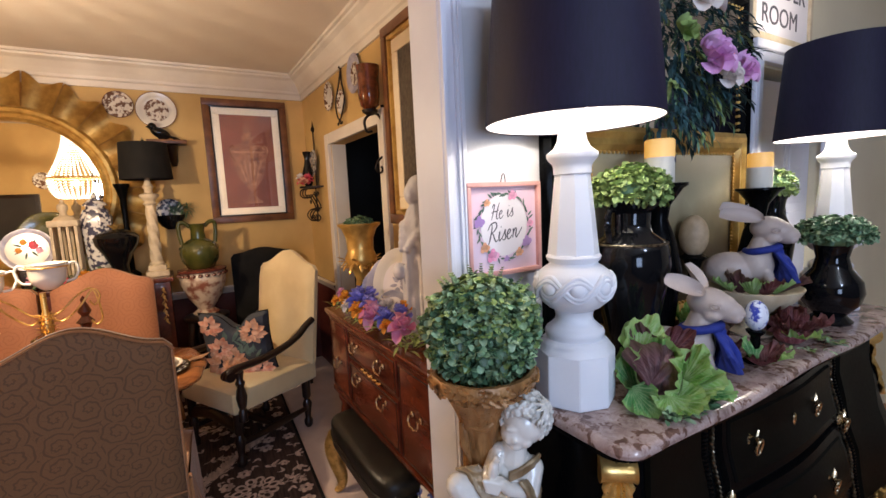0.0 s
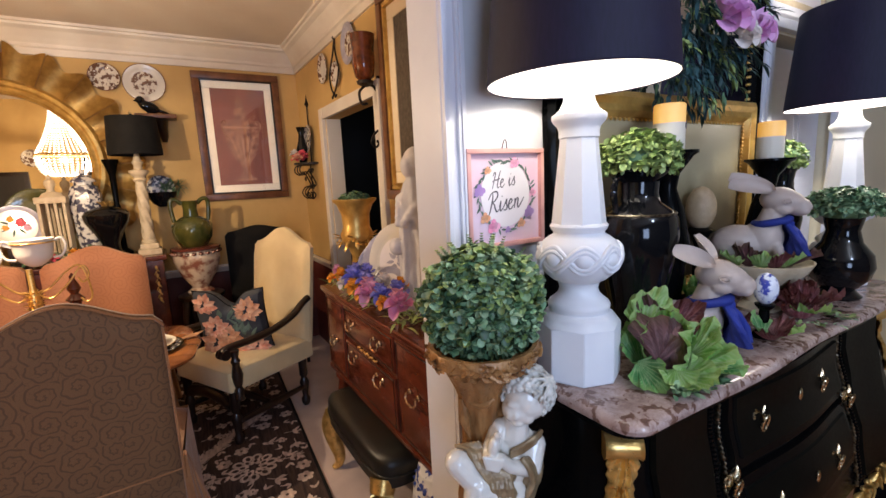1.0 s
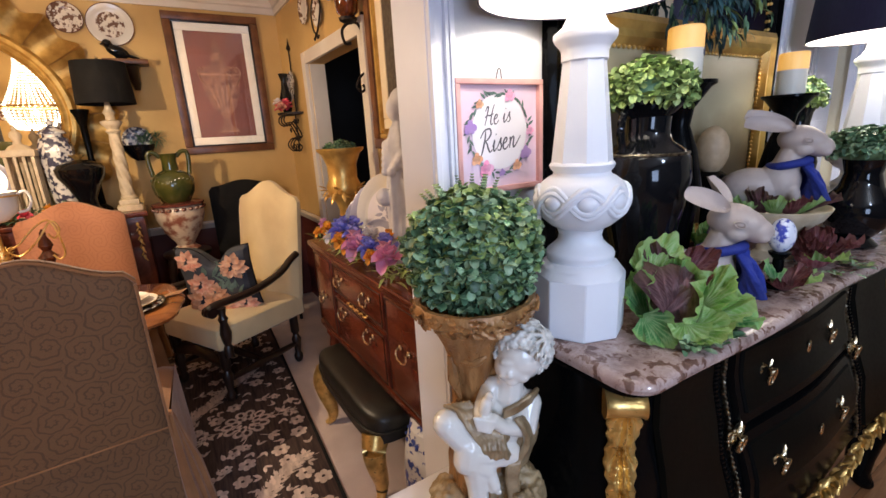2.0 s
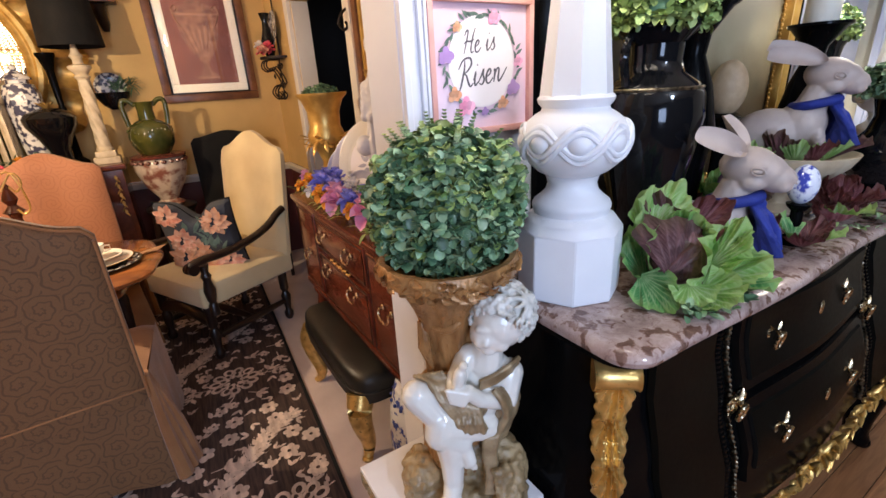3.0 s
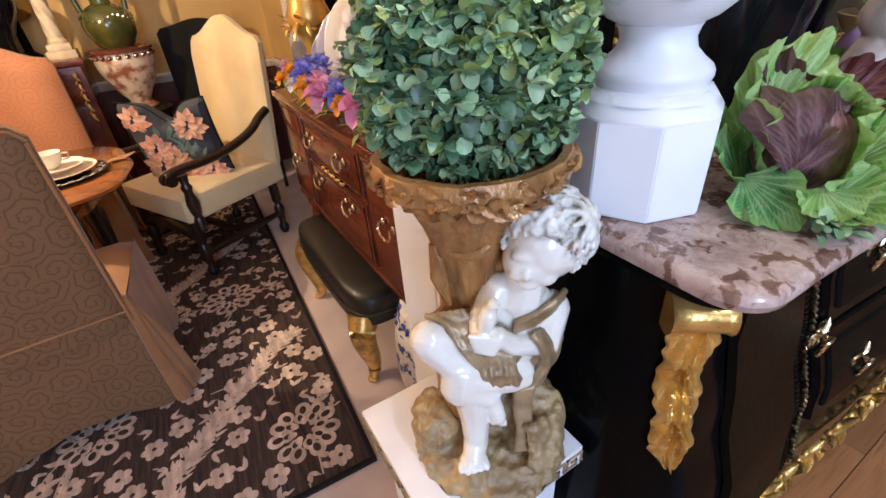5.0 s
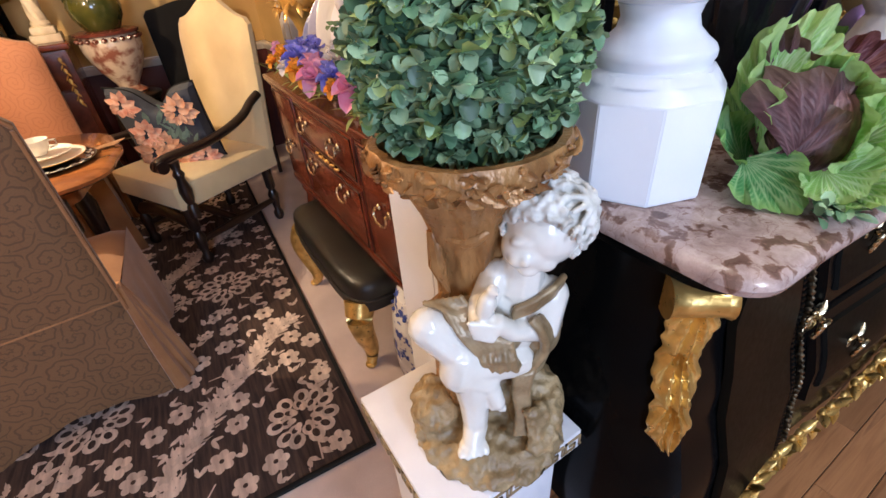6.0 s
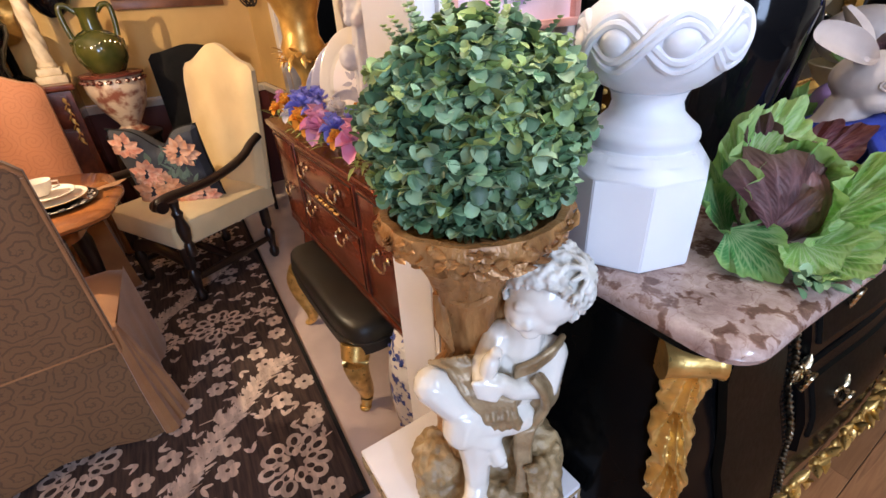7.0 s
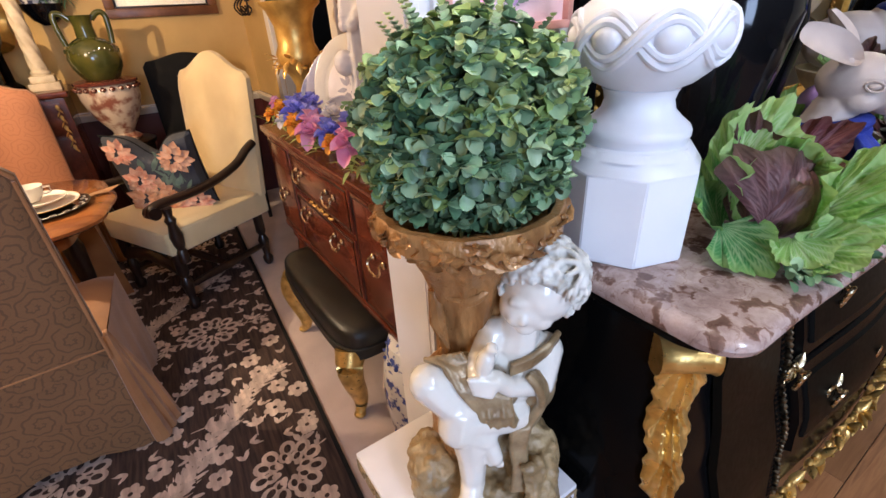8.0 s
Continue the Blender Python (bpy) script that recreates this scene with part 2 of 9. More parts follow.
CREAM_FABRIC = mat("cream_upholstery", (0.72, 0.57, 0.32), (0.64, 0.49, 0.26), 5, 0.85, bump=0.3, fine=420, sheen=0.3)
DAMASK_GREY = damask("taupe_damask", (0.170, 0.082, 0.029), (0.108, 0.048, 0.016), 11.5)
DAMASK_RUST = damask("rust_damask", (0.45, 0.185, 0.090), (0.39, 0.155, 0.074), 9)
SKIRT_RUST = mat("rust_slipcover_cloth", (0.36, 0.165, 0.058), (0.25, 0.105, 0.035), 6, 0.8, bump=0.3, fine=400, sheen=0.3)
CUSHION = mat("slate_cushion_cloth", (0.055, 0.06, 0.07), (0.035, 0.038, 0.05), 9, 0.85, bump=0.3, fine=420)
PETAL_CORAL = mat("coral_print", (0.66, 0.26, 0.17), (0.80, 0.52, 0.38), 34, 0.8, vary=0.3)
PETAL_PEACH = mat("peach_print", (0.74, 0.46, 0.30), (0.66, 0.30, 0.16), 30, 0.8, vary=0.2)
PRINT_GREEN = mat("sage_print", (0.14, 0.20, 0.15), (0.08, 0.13, 0.11), 22, 0.8, vary=0.3)
IRON = mat("black_wrought_iron", (0.018, 0.014, 0.012), (0.03, 0.02, 0.016), 30, 0.5, metal=0.6)
AMBER = mat("amber_mottled_glass", (0.20, 0.045, 0.012), (0.07, 0.016, 0.006), 22, 0.12, coat=0.4)
PAPER_CREAM = mat("cream_mat_board", (0.78, 0.66, 0.48), (0.74, 0.62, 0.44), 5, 0.8)
PRINT_RED = mat("brick_red_print", (0.205, 0.056, 0.030), (0.155, 0.040, 0.022), 7, 0.6)
PRINT_URN = mat("urn_print", (0.31, 0.135, 0.072), (0.15, 0.055, 0.032), 22, 0.6)
PRINT_URN_LIGHT = mat("urn_print_light", (0.40, 0.20, 0.11), (0.24, 0.10, 0.055), 22, 0.6)
MIRROR, _nt, _b = shader("mirror_silver")
_b.inputs["Base Color"].default_value, _b.inputs["Metallic"].default_value, _b.inputs["Roughness"].default_value = (0.84, 0.84, 0.84, 1), 1.0, 0.015
# Bead emission stands in for bulb light caught in the crystal.
CRYSTAL = glow("crystal_sparkle_glow", (1.0, 0.86, 0.66), 1.1)
CANDLE = mat("ivory_wax", (0.80, 0.74, 0.62), (0.76, 0.70, 0.58), 7, 0.5)
CANDLE_LIT = glow("glowing_wax", (1.0, 0.42, 0.04), 0.5, (0.80, 0.60, 0.25))
PINK_FRAME = mat("pink_painted_wood", (0.74, 0.40, 0.36), (0.66, 0.34, 0.31), 18, 0.55)
PINK_PAPER = mat("pale_pink_print", (0.78, 0.52, 0.60), (0.74, 0.60, 0.72), 5, 0.6)
WHITE_PAPER = mat("white_print", (0.84, 0.78, 0.78), (0.82, 0.76, 0.77), 5, 0.6)
INK = mat("grey_ink", (0.13, 0.11, 0.12), (0.10, 0.09, 0.10), 9, 0.7)
PETAL_PINK = mat("pink_petal", (0.74, 0.24, 0.40), (0.78, 0.42, 0.56), 22, 0.6, vary=0.2)
PETAL_MAUVE = mat("orchid_petal", (0.70, 0.30, 0.60), (0.80, 0.50, 0.72), 22, 0.6, vary=0.2)
PETAL_BLUE = mat("periwinkle_petal", (0.20, 0.20, 0.68), (0.36, 0.34, 0.76), 22, 0.6, vary=0.25)
PETAL_YELLOW = mat("orange_yellow_petal", (0.85, 0.42, 0.04), (0.80, 0.28, 0.03), 22, 0.6, vary=0.25)
PETAL_RED = mat("rose_red_petal", (0.70, 0.05, 0.09), (0.76, 0.14, 0.18), 22, 0.6, vary=0.25)
PETAL_WHITE = mat("ivory_petal", (0.80, 0.74, 0.70), (0.76, 0.68, 0.62), 22, 0.6, vary=0.12)
OIL_SKY, _nt, _b = shader("old_landscape_oil")
_co, _sep = _nt.nodes.new("ShaderNodeTexCoord"), _nt.nodes.new("ShaderNodeSeparateXYZ")
_n = node(_nt, "ShaderNodeTexNoise", Scale=5.0, Detail=6.0)
link(_nt, _co, "Generated", _sep, 0), link(_nt, _co, "Object", _n, "Vector")
_add = _nt.nodes.new("ShaderNodeMath")
_add.operation = "MULTIPLY_ADD"
_add.inputs[1].default_value = 0.55
_nt.links.new(_n.outputs["Fac"], _add.inputs[0]), _nt.links.new(_sep.outputs["Z"], _add.inputs[2])
_r = ramp(_nt, [(0.30, (0.030, 0.022, 0.012)), (0.62, (0.085, 0.062, 0.030)), (0.80, (0.20, 0.16, 0.085)), (1.0, (0.36, 0.31, 0.19))])
link(_nt, _add, 0, _r, "Fac"), link(_nt, _r, 0, _b, "Base Color")
_b.inputs["Roughness"].default_value = 0.32
# Near-black stands for the lack of light past the doorway; also a picture sheet.
DARK_ROOM = mat("unlit_room_dark", (0.035, 0.030, 0.028), (0.025, 0.022, 0.02), 3, 0.7)
SHELF_GREY = mat("white_shelf_paint", (0.66, 0.64, 0.60), (0.58, 0.56, 0.52), 5, 0.6)
CLEAR = glass("clear_glass", (0.95, 0.95, 0.98))
GROUND_OUT = mat("tan_egg", (0.46, 0.33, 0.20), (0.36, 0.25, 0.14), 40, 0.55)

# ---- shapes ----


def add_box(bm, x0, x1, y0, y1, z0, z1, bevel=0.0, seg=2, m=None):
    v = [bm.verts.new((x, y, z)) for z in (z0, z1) for x, y in ((x0, y0), (x1, y0), (x1, y1), (x0, y1))]
    fs = [bm.faces.new([v[i] for i in q]) for q in ((3, 2, 1, 0), (4, 5, 6, 7), (0, 1, 5, 4), (1, 2, 6, 5), (2, 3, 7, 6), (3, 0, 4, 7))]
    if bevel:
        edges = {e for f in fs for e in f.edges}
        r = bmesh.ops.bevel(bm, geom=list(edges), offset=bevel, segments=seg, affect="EDGES", profile=0.6)
        v = list({w for f in r["faces"] for w in f.verts} | {w for w in v if w.is_valid})
    if m is not None:
        for w in v:
            w.co = m @ w.co
    return bm


def add_lathe(bm, prof, seg=28, at=(0, 0, 0), sx=1.0, sy=1.0, shape=None, m=None, mi=0):
    """Rings of (radius, height); shape(angle, k) scales the radius."""
    rings = []
    for k, (r, z) in enumerate(prof):
        ring = []
        for i in range(seg):
            a = 2 * math.pi * i / seg
            q = r * (shape(a, k) if shape else 1)
            co = Vector((at[0] + sx * q * math.cos(a), at[1] + sy * q * math.sin(a), at[2] + z))
            ring.append(bm.verts.new(m @ co if m is not None else co))
        rings.append(ring)
    fs = []
    for a, b in zip(rings, rings[1:]):
        for i in range(seg):
            fs.append(bm.faces.new((a[i], a[(i + 1) % seg], b[(i + 1) % seg], b[i])))
    if prof[0][0] > 1e-4:
        fs.append(bm.faces.new(rings[0][::-1]))
    if prof[-1][0] > 1e-4:
        fs.append(bm.faces.new(rings[-1]))
    for f in fs:
        f.material_index = mi
    return bm


def add_tube(bm, pts, r, seg=8, mi=0, flat=1.0, round_=True):
    pts = [Vector(p) for p in pts]
    if round_ and 5 <= len(pts) <= 13:
        ext = [2 * pts[0] - pts[1]] + pts + [2 * pts[-1] - pts[-2]]
        fine = []
        for p0, p1, p2, p3 in zip(ext, ext[1:], ext[2:], ext[3:]):
            for k in range(4):
                s = k / 4
                fine.append(0.5 * (2 * p1 + (p2 - p0) * s + (2 * p0 - 5 * p1 + 4 * p2 - p3) * s * s + (3 * p1 - p0 - 3 * p2 + p3) * s ** 3))
        pts = fine + [pts[-1]]
    n = len(pts)
    rad = r if callable(r) else (lambda s: r)
    rings, up = [], Vector((0.13, 0.21, 0.97))
    for i, p in enumerate(pts):
        d = (pts[min(i + 1, n - 1)] - pts[max(i - 1, 0)]).normalized()
        side = d.cross(up)
        if side.length < 0.1:
            side = d.cross(Vector((1, 0, 0)))
        side.normalize()
        top = side.cross(d)
        q = rad(i / max(1, n - 1))
        rings.append([bm.verts.new(p + q * (math.cos(a) * side + flat * math.sin(a) * top)) for a in (2 * math.pi * k / seg for k in range(seg))])
    fs = []
    for a, b in zip(rings, rings[1:]):
        for k in range(seg):
            fs.append(bm.faces.new((a[k], a[(k + 1) % seg], b[(k + 1) % seg], b[k])))
    fs += [bm.faces.new(rings[0][::-1]), bm.faces.new(rings[-1])]
    for f in fs:
        f.material_index = mi
    return bm


def add_ball(bm, at, r, sub=2, rot=(0, 0, 0), mi=0):
    r = (r, r, r) if not hasattr(r, "__len__") else r
    m = Matrix.Translation(at) @ Euler([radians(a) for a in rot]).to_matrix().to_4x4() @ Matrix.Diagonal((*r, 1))
    out = bmesh.ops.create_icosphere(bm, subdivisions=sub, radius=1, matrix=m)
    for f in {f for v in out["verts"] for f in v.link_faces}:
        f.material_index = mi
    return bm


def add_limb(bm, a, b, ra, rb, mi=0, n=5, seg=10):
    """A rounded limb from a to b."""
    a, b = Vector(a), Vector(b)
    for i in range(n):
        s = i / (n - 1)
        add_ball(bm, a.lerp(b, s), ra + (rb - ra) * s, 2, mi=mi)
    return bm


def add_leaf(bm, m, length, width, cup=0.2, bend=0.3, n=3, frill=0.0, mi=0, phase=0.0, across=2):
    """A leaf along +x with +z up: cupped across, bent along."""
    grid = []
    for i in range(n + 1):
        s = i / n
        w = width * math.sin(math.pi * (0.06 + 0.90 * s) ** 0.8) * 0.5
        row = []
        for j in range(-across, across + 1):
            u = j / across
            e = frill * math.sin(phase + 9 * s + 5 * u) * (abs(u) ** 1.5 + (s ** 4))
            co = Vector((length * (s + 0.35 * e), w * u * (1 + 0.4 * e), length * (-bend * s * s) + cup * w * u * u + e * length * 0.28))
            row.append(bm.verts.new(m @ co))
        grid.append(row)
    for a, b in zip(grid, grid[1:]):
        for k in range(2 * across):
            bm.faces.new((a[k], a[k + 1], b[k + 1], b[k])).material_index = mi
    return bm


def disc_leaf(bm, m, length, width, cup=0.3, bend=0.2, rim=6, rings=1, frill=0.0, waves=7, phase=0.0, mi=0):
    """A round leaf from its stalk along +x, cupped, with a frilled margin."""
    def spot(q, a):
        x, y = length * (0.5 + 0.5 * q * math.cos(a)), width * 0.5 * q * math.sin(a)
        z = cup * width * 0.5 * (q * math.sin(a)) ** 2 - bend * length * (x / length) ** 2
        f = frill * q ** 3 * (0.6 - 0.4 * math.cos(a + math.pi))
        z += f * length * 0.22 * 0.6 * (math.sin(waves * a + phase) + 0.6 * math.sin((2 * waves + 1) * a + 2 * phase))
        s = 1 + 0.08 * f * math.sin((waves + 4) * a + phase)
        rib = 0.032 * length * q * (1 - q) * math.cos(15 * a) if rings > 2 else 0.0
        return m @ Vector((length * 0.5 + (x - length * 0.5) * s, y * s, z + rib))
    mid = bm.verts.new(spot(0, 0))
    prev = None
    for r in range(1, rings + 1):
        ring = [bm.verts.new(spot(r / rings, 2 * math.pi * i / rim)) for i in range(rim)]
        for i in range(rim):
            k = (i + 1) % rim
            f = bm.faces.new((prev[i], ring[i], ring[k], prev[k])) if prev else bm.faces.new((mid, ring[i], ring[k]))
            f.material_index = mi
        prev = ring
    return bm


def aim(at, direction, spin=0.0):
    """A pose whose +x points along direction."""
    q = Vector(direction).to_track_quat("X", "Z")
    return Matrix.Translation(at) @ q.to_matrix().to_4x4() @ Matrix.Rotation(spin, 4, "X")


def grid_surface(bm, fn, nu, nv, mi=0, closed=False):
    """A sheet of fn(u, v), u and v from 0 to 1."""
    rows = [[bm.verts.new(fn(i / nu, j / nv)) for i in range(nu + (0 if closed else 1))] for j in range(nv + 1)]
    for a, b in zip(rows, rows[1:]):
        for i in range(nu):
            k = (i + 1) % len(a)
            bm.faces.new((a[i], a[k], b[k], b[i])).material_index = mi
    return bm


def add_prism(bm, outline, z0, z1, m=None, mi=0):
    """An upright prism on an outline of (x, y)."""
    lo = [bm.verts.new((m @ Vector((x, y, z0))) if m is not None else (x, y, z0)) for x, y in outline]
    hi = [bm.verts.new((m @ Vector((x, y, z1))) if m is not None else (x, y, z1)) for x, y in outline]
    n = len(lo)
    fs = [bm.faces.new(lo[::-1]), bm.faces.new(hi)] + [bm.faces.new((lo[i], lo[(i + 1) % n], hi[(i + 1) % n], hi[i])) for i in range(n)]
    for f in fs:
        f.material_index = mi
    return bm


def mesh_from(name, bm, mats, smooth=True, angle=40):
    bmesh.ops.recalc_face_normals(bm, faces=bm.faces[:])
    if smooth:
        lim = radians(angle)
        for f in bm.faces:
            f.smooth = True
        for e in bm.edges:
            if len(e.link_faces) == 2 and e.calc_face_angle(0) > lim:
                e.smooth = False
    me = bpy.data.meshes.new(name)
    bm.to_mesh(me)
    bm.free()
    for m in (mats if isinstance(mats, (list, tuple)) else [mats]):
        me.materials.append(m)
    return me


def part(name, bm, material, parent, label="", smooth=True, at=None):
    ob = new(name, mesh_from(name, bm, material, smooth) if isinstance(bm, bmesh.types.BMesh) else bm)
    ob.parent = parent
    if at is not None:
        ob.matrix_basis = at
    return tagged(ob, label=label) if label else ob


def thing(name, at, label, category, group="", rz=0.0, kind=""):
    ob = new(name)
    ob.empty_display_size = 0.05
    ob.matrix_basis = pose(*at, 0, 0, rz)
    return tagged(ob, label, category, group, kind)


def solo(name, bm, material, at, label, category, group="", rz=0.0, kind="", smooth=True):
    ob = new(name, mesh_from(name, bm, material, smooth))
    ob.matrix_basis = pose(*at, 0, 0, rz)
    return tagged(ob, label, category, group, kind)


def B():
    return bmesh.new()


def fused(bm, voxel, smooth=6):
    """The lumps of bm melted into one skin."""
    me = bpy.data.meshes.new("lump")
    bm.to_mesh(me)
    bm.free()
    ob = new("lump", me)
    mod = ob.modifiers.new("r", "REMESH")
    mod.mode, mod.voxel_size = "VOXEL", voxel
    if smooth:
        s = ob.modifiers.new("s", "SMOOTH")
        s.iterations, s.factor = smooth, 0.5
    out = bmesh.new()
    out.from_mesh(ob.evaluated_get(bpy.context.evaluated_depsgraph_get()).to_mesh())
    bpy.data.objects.remove(ob)
    bpy.data.meshes.remove(me)
    return out


def joined(*pairs):
    """One bmesh out of (bmesh, material index) pairs."""
    out = bmesh.new()
    for bm, mi in pairs:
        for f in bm.faces:
            f.material_index = mi
        me = bpy.data.meshes.new("tmp")
        bm.to_mesh(me)
        bm.free()
        out.from_mesh(me)
        bpy.data.meshes.remove(me)
    return out


def lettering(body, size, depth=0.0008, shear=0.0):
    cu = bpy.data.curves.new("text", "FONT")
    cu.body, cu.size, cu.extrude, cu.align_x, cu.align_y, cu.shear = body, size, depth, "CENTER", "CENTER", shear
    ob = new("text", cu)
    me = bpy.data.meshes.new_from_object(ob.evaluated_get(bpy.context.evaluated_depsgraph_get()))
    bpy.data.objects.remove(ob)
    return me


R = random.Random(7)

# ---- the place ----


def structure(name, bm, material, label, category, smooth=False):
    return tagged(new(name, mesh_from(name, bm, material, smooth)), label, category, kind="structure")


structure("floor_dining", add_box(B(), -2.9, 1.40, 1.02, 4.57, -0.08, 0.0), CARPET, "rose-beige wall-to-wall carpet in the dining room", "carpet")
structure("floor", add_box(B(), -2.9, 4.2, -2.6, 1.016, -0.10, -0.012), DARK_WOOD, "base below the oak floorboards of the hall", "floor")
structure("ceiling", add_box(B(), -2.9, 4.2, -2.6, 4.57, 2.75, 2.85), CEILING, "cream ceiling over both rooms", "ceiling")
structure("wall_north", add_box(B(), -2.9, 1.28, 4.45, 4.57, 0.85, 2.75), WALL_YELLOW, "mottled yellow painted dining room wall", "wall")
structure("wainscot_north", add_box(B(), -2.9, 1.28, 4.445, 4.57, 0.0, 0.80), WAINSCOT, "dark red wainscot below the chair rail", "wainscot")
bm = B()
add_box(bm, 1.28, 1.40, 3.66, 4.57, 0.85, 2.75)
add_box(bm, 1.28, 1.40, 1.09, 2.62, 0.0, 2.75)
add_box(bm, 1.28, 1.40, 2.62, 3.66, 2.04, 2.75)
structure("wall_east", bm, WALL_YELLOW, "yellow painted wall with a cased doorway", "wall")
structure("wainscot_east", add_box(B(), 1.275, 1.40, 3.75, 4.445, 0.0, 0.80), WAINSCOT, "dark red wainscot beside the doorway", "wainscot")
structure("wall_west", add_box(B(), -3.02, -2.9, -2.6, 4.57, 0.0, 2.75), WALL_YELLOW, "yellow painted wall of the dining room", "wall")
structure("wall_partition", add_box(B(), 0.716, 2.24, 0.955, 1.09, 0.0, 2.75), WALL_PALE, "pale grey hall wall beside the cased opening", "wall")
structure("wall_partition_west", add_box(B(), -2.9, -0.80, 0.955, 1.09, 0.0, 2.75), WALL_YELLOW, "yellow wall on the other side of the opening", "wall")
structure("wall_hall", add_box(B(), 2.96, 4.2, 0.955, 1.09, 0.0, 2.75), WALL_CREAM, "cream hall wall past the powder room door", "wall")
structure("wall_over_door", add_box(B(), 2.24, 2.96, 0.955, 1.09, 2.05, 2.75), WALL_CREAM, "cream wall over the powder room door", "wall")
structure("wall_hall_end", add_box(B(), 4.2, 4.3, -2.6, 1.09, 0.0, 2.75), WALL_CREAM, "cream wall at the end of the hall", "wall")
bm = B()
add_box(bm, -2.9, -1.2, -2.72, -2.6, 0.0, 2.75)
add_box(bm, -0.2, 4.2, -2.72, -2.6, 0.0, 2.75)
add_box(bm, -1.2, -0.2, -2.72, -2.6, 0.0, 0.85)
add_box(bm, -1.2, -0.2, -2.72, -2.6, 2.15, 2.75)
structure("wall_south", bm, HALL_DIM, "unseen hall wall with a tall window, coloured dark to dim reflections", "wall")

# crown mouldings, rails, casings


def moulding(name, pts, prof, material, label, category="trim"):
    """A profile (out, up) run along a line; out is to the left of the way."""
    bm = B()
    n = len(pts)
    rows = []
    for i, p in enumerate(pts):
        d0 = (Vector(pts[i]) - Vector(pts[i - 1])).normalized() if i else (Vector(pts[1]) - Vector(pts[0])).normalized()
        d1 = (Vector(pts[i + 1]) - Vector(pts[i])).normalized() if i < n - 1 else d0
        l0, l1 = Vector((-d0.y, d0.x, 0)), Vector((-d1.y, d1.x, 0))
        out = (l0 + l1) / (1 + l0.dot(l1))
        rows.append([bm.verts.new(Vector(p) + o * out + Vector((0, 0, u))) for o, u in prof])
    for a, b in zip(rows, rows[1:]):
        for k in range(len(prof) - 1):
            bm.faces.new((a[k], a[k + 1], b[k + 1], b[k]))
    return structure(name, bm, material, label, category)


CROWN = [(0, -0.21), (0.016, -0.21), (0.020, -0.165), (0.032, -0.155), (0.034, -0.135), (0.055, -0.10), (0.088, -0.055), (0.118, -0.036), (0.122, -0.022), (0.140, -0.018), (0.142, 0.0)]
moulding("crown_moulding", [(1.28, 1.09, 2.75), (1.28, 4.45, 2.75), (-2.9, 4.45, 2.75), (-2.9, 1.0, 2.75)], CROWN, TRIM_WARM, "cream crown moulding of the dining room")
RAIL = [(0, -0.045), (0.012, -0.045), (0.024, -0.02), (0.032, -0.005), (0.032, 0.008), (0.0, 0.014)]
moulding("chair_rail", [(1.275, 3.75, 0.835), (1.275, 4.445, 0.835), (-2.9, 4.445, 0.835)], RAIL, TRIM_WARM, "cream chair rail over the wainscot")
bm = B()
add_box(bm, 1.250, 1.281, 3.66, 3.745, 0.0, 2.12, 0.006)
add_box(bm, 1.250, 1.281, 2.535, 2.62, 0.0, 2.12, 0.006)
add_box(bm, 1.252, 1.281, 2.62, 3.66, 2.035, 2.12, 0.006)
add_box(bm, 1.283, 1.398, 3.645, 3.662, 0.0, 2.035)
add_box(bm, 1.283, 1.398, 2.618, 2.635, 0.0, 2.035)
structure("door_casing", bm, TRIM_WARM, "cream casing round the dark doorway", "trim")
bm = B()
add_box(bm, 0.700, 0.718, 0.953, 1.092, 0.0, 2.75, 0.002)
for x0, x1, d in ((0.702, 0.716, 0.016), (0.716, 0.736, 0.011), (0.736, 0.745, 0.020), (0.745, 0.757, 0.024)):
    add_box(bm, x0, x1, 0.955 - d, 0.956, 0.0, 2.75, 0.002)
for x0, x1, d in ((0.702, 0.736, 0.012), (0.736, 0.760, 0.022)):
    add_box(bm, x0, x1, 1.089, 1.09 + d, 0.0, 2.75, 0.002)
structure("opening_casing", bm, TRIM, "white painted jamb and moulded casing of the opening", "trim")

# the unlit room past the doorway: its shade is put into near-black walls
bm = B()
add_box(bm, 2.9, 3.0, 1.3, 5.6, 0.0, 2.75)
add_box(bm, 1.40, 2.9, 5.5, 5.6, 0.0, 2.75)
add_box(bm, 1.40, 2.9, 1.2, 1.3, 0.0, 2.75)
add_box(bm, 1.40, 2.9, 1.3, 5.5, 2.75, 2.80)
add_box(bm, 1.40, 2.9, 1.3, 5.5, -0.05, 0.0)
structure("wall_dark_room", bm, DARK_ROOM, "walls of the unlit room past the doorway, shade put into their colour", "wall")

# ---- the hall ----


def lerp_table(rows, z):
    for (z0, v0), (z1, v1) in zip(rows, rows[1:]):
        if z0 <= z <= z1:
            s = (z - z0) / (z1 - z0)
            s = s * s * (3 - 2 * s)
            return v0 + (v1 - v0) * s
    return rows[0][1] if z < rows[0][0] else rows[-1][1]


# bombe commode; its own origin is on the floor at the middle of its back
BOMBE = [(0.10, 0.405), (0.25, 0.460), (0.45, 0.472), (0.60, 0.452), (0.76, 0.412), (0.90, 0.384), (1.04, 0.380)]
SWELL = [(0.10, -0.015), (0.30, 0.025), (0.50, 0.040), (0.75, 0.012), (0.95, -0.018), (1.04, -0.018)]


def front_y(x, z):
    return -lerp_table(BOMBE, z) - 0.010 * math.cos(x * 2 * math.pi / 0.78)


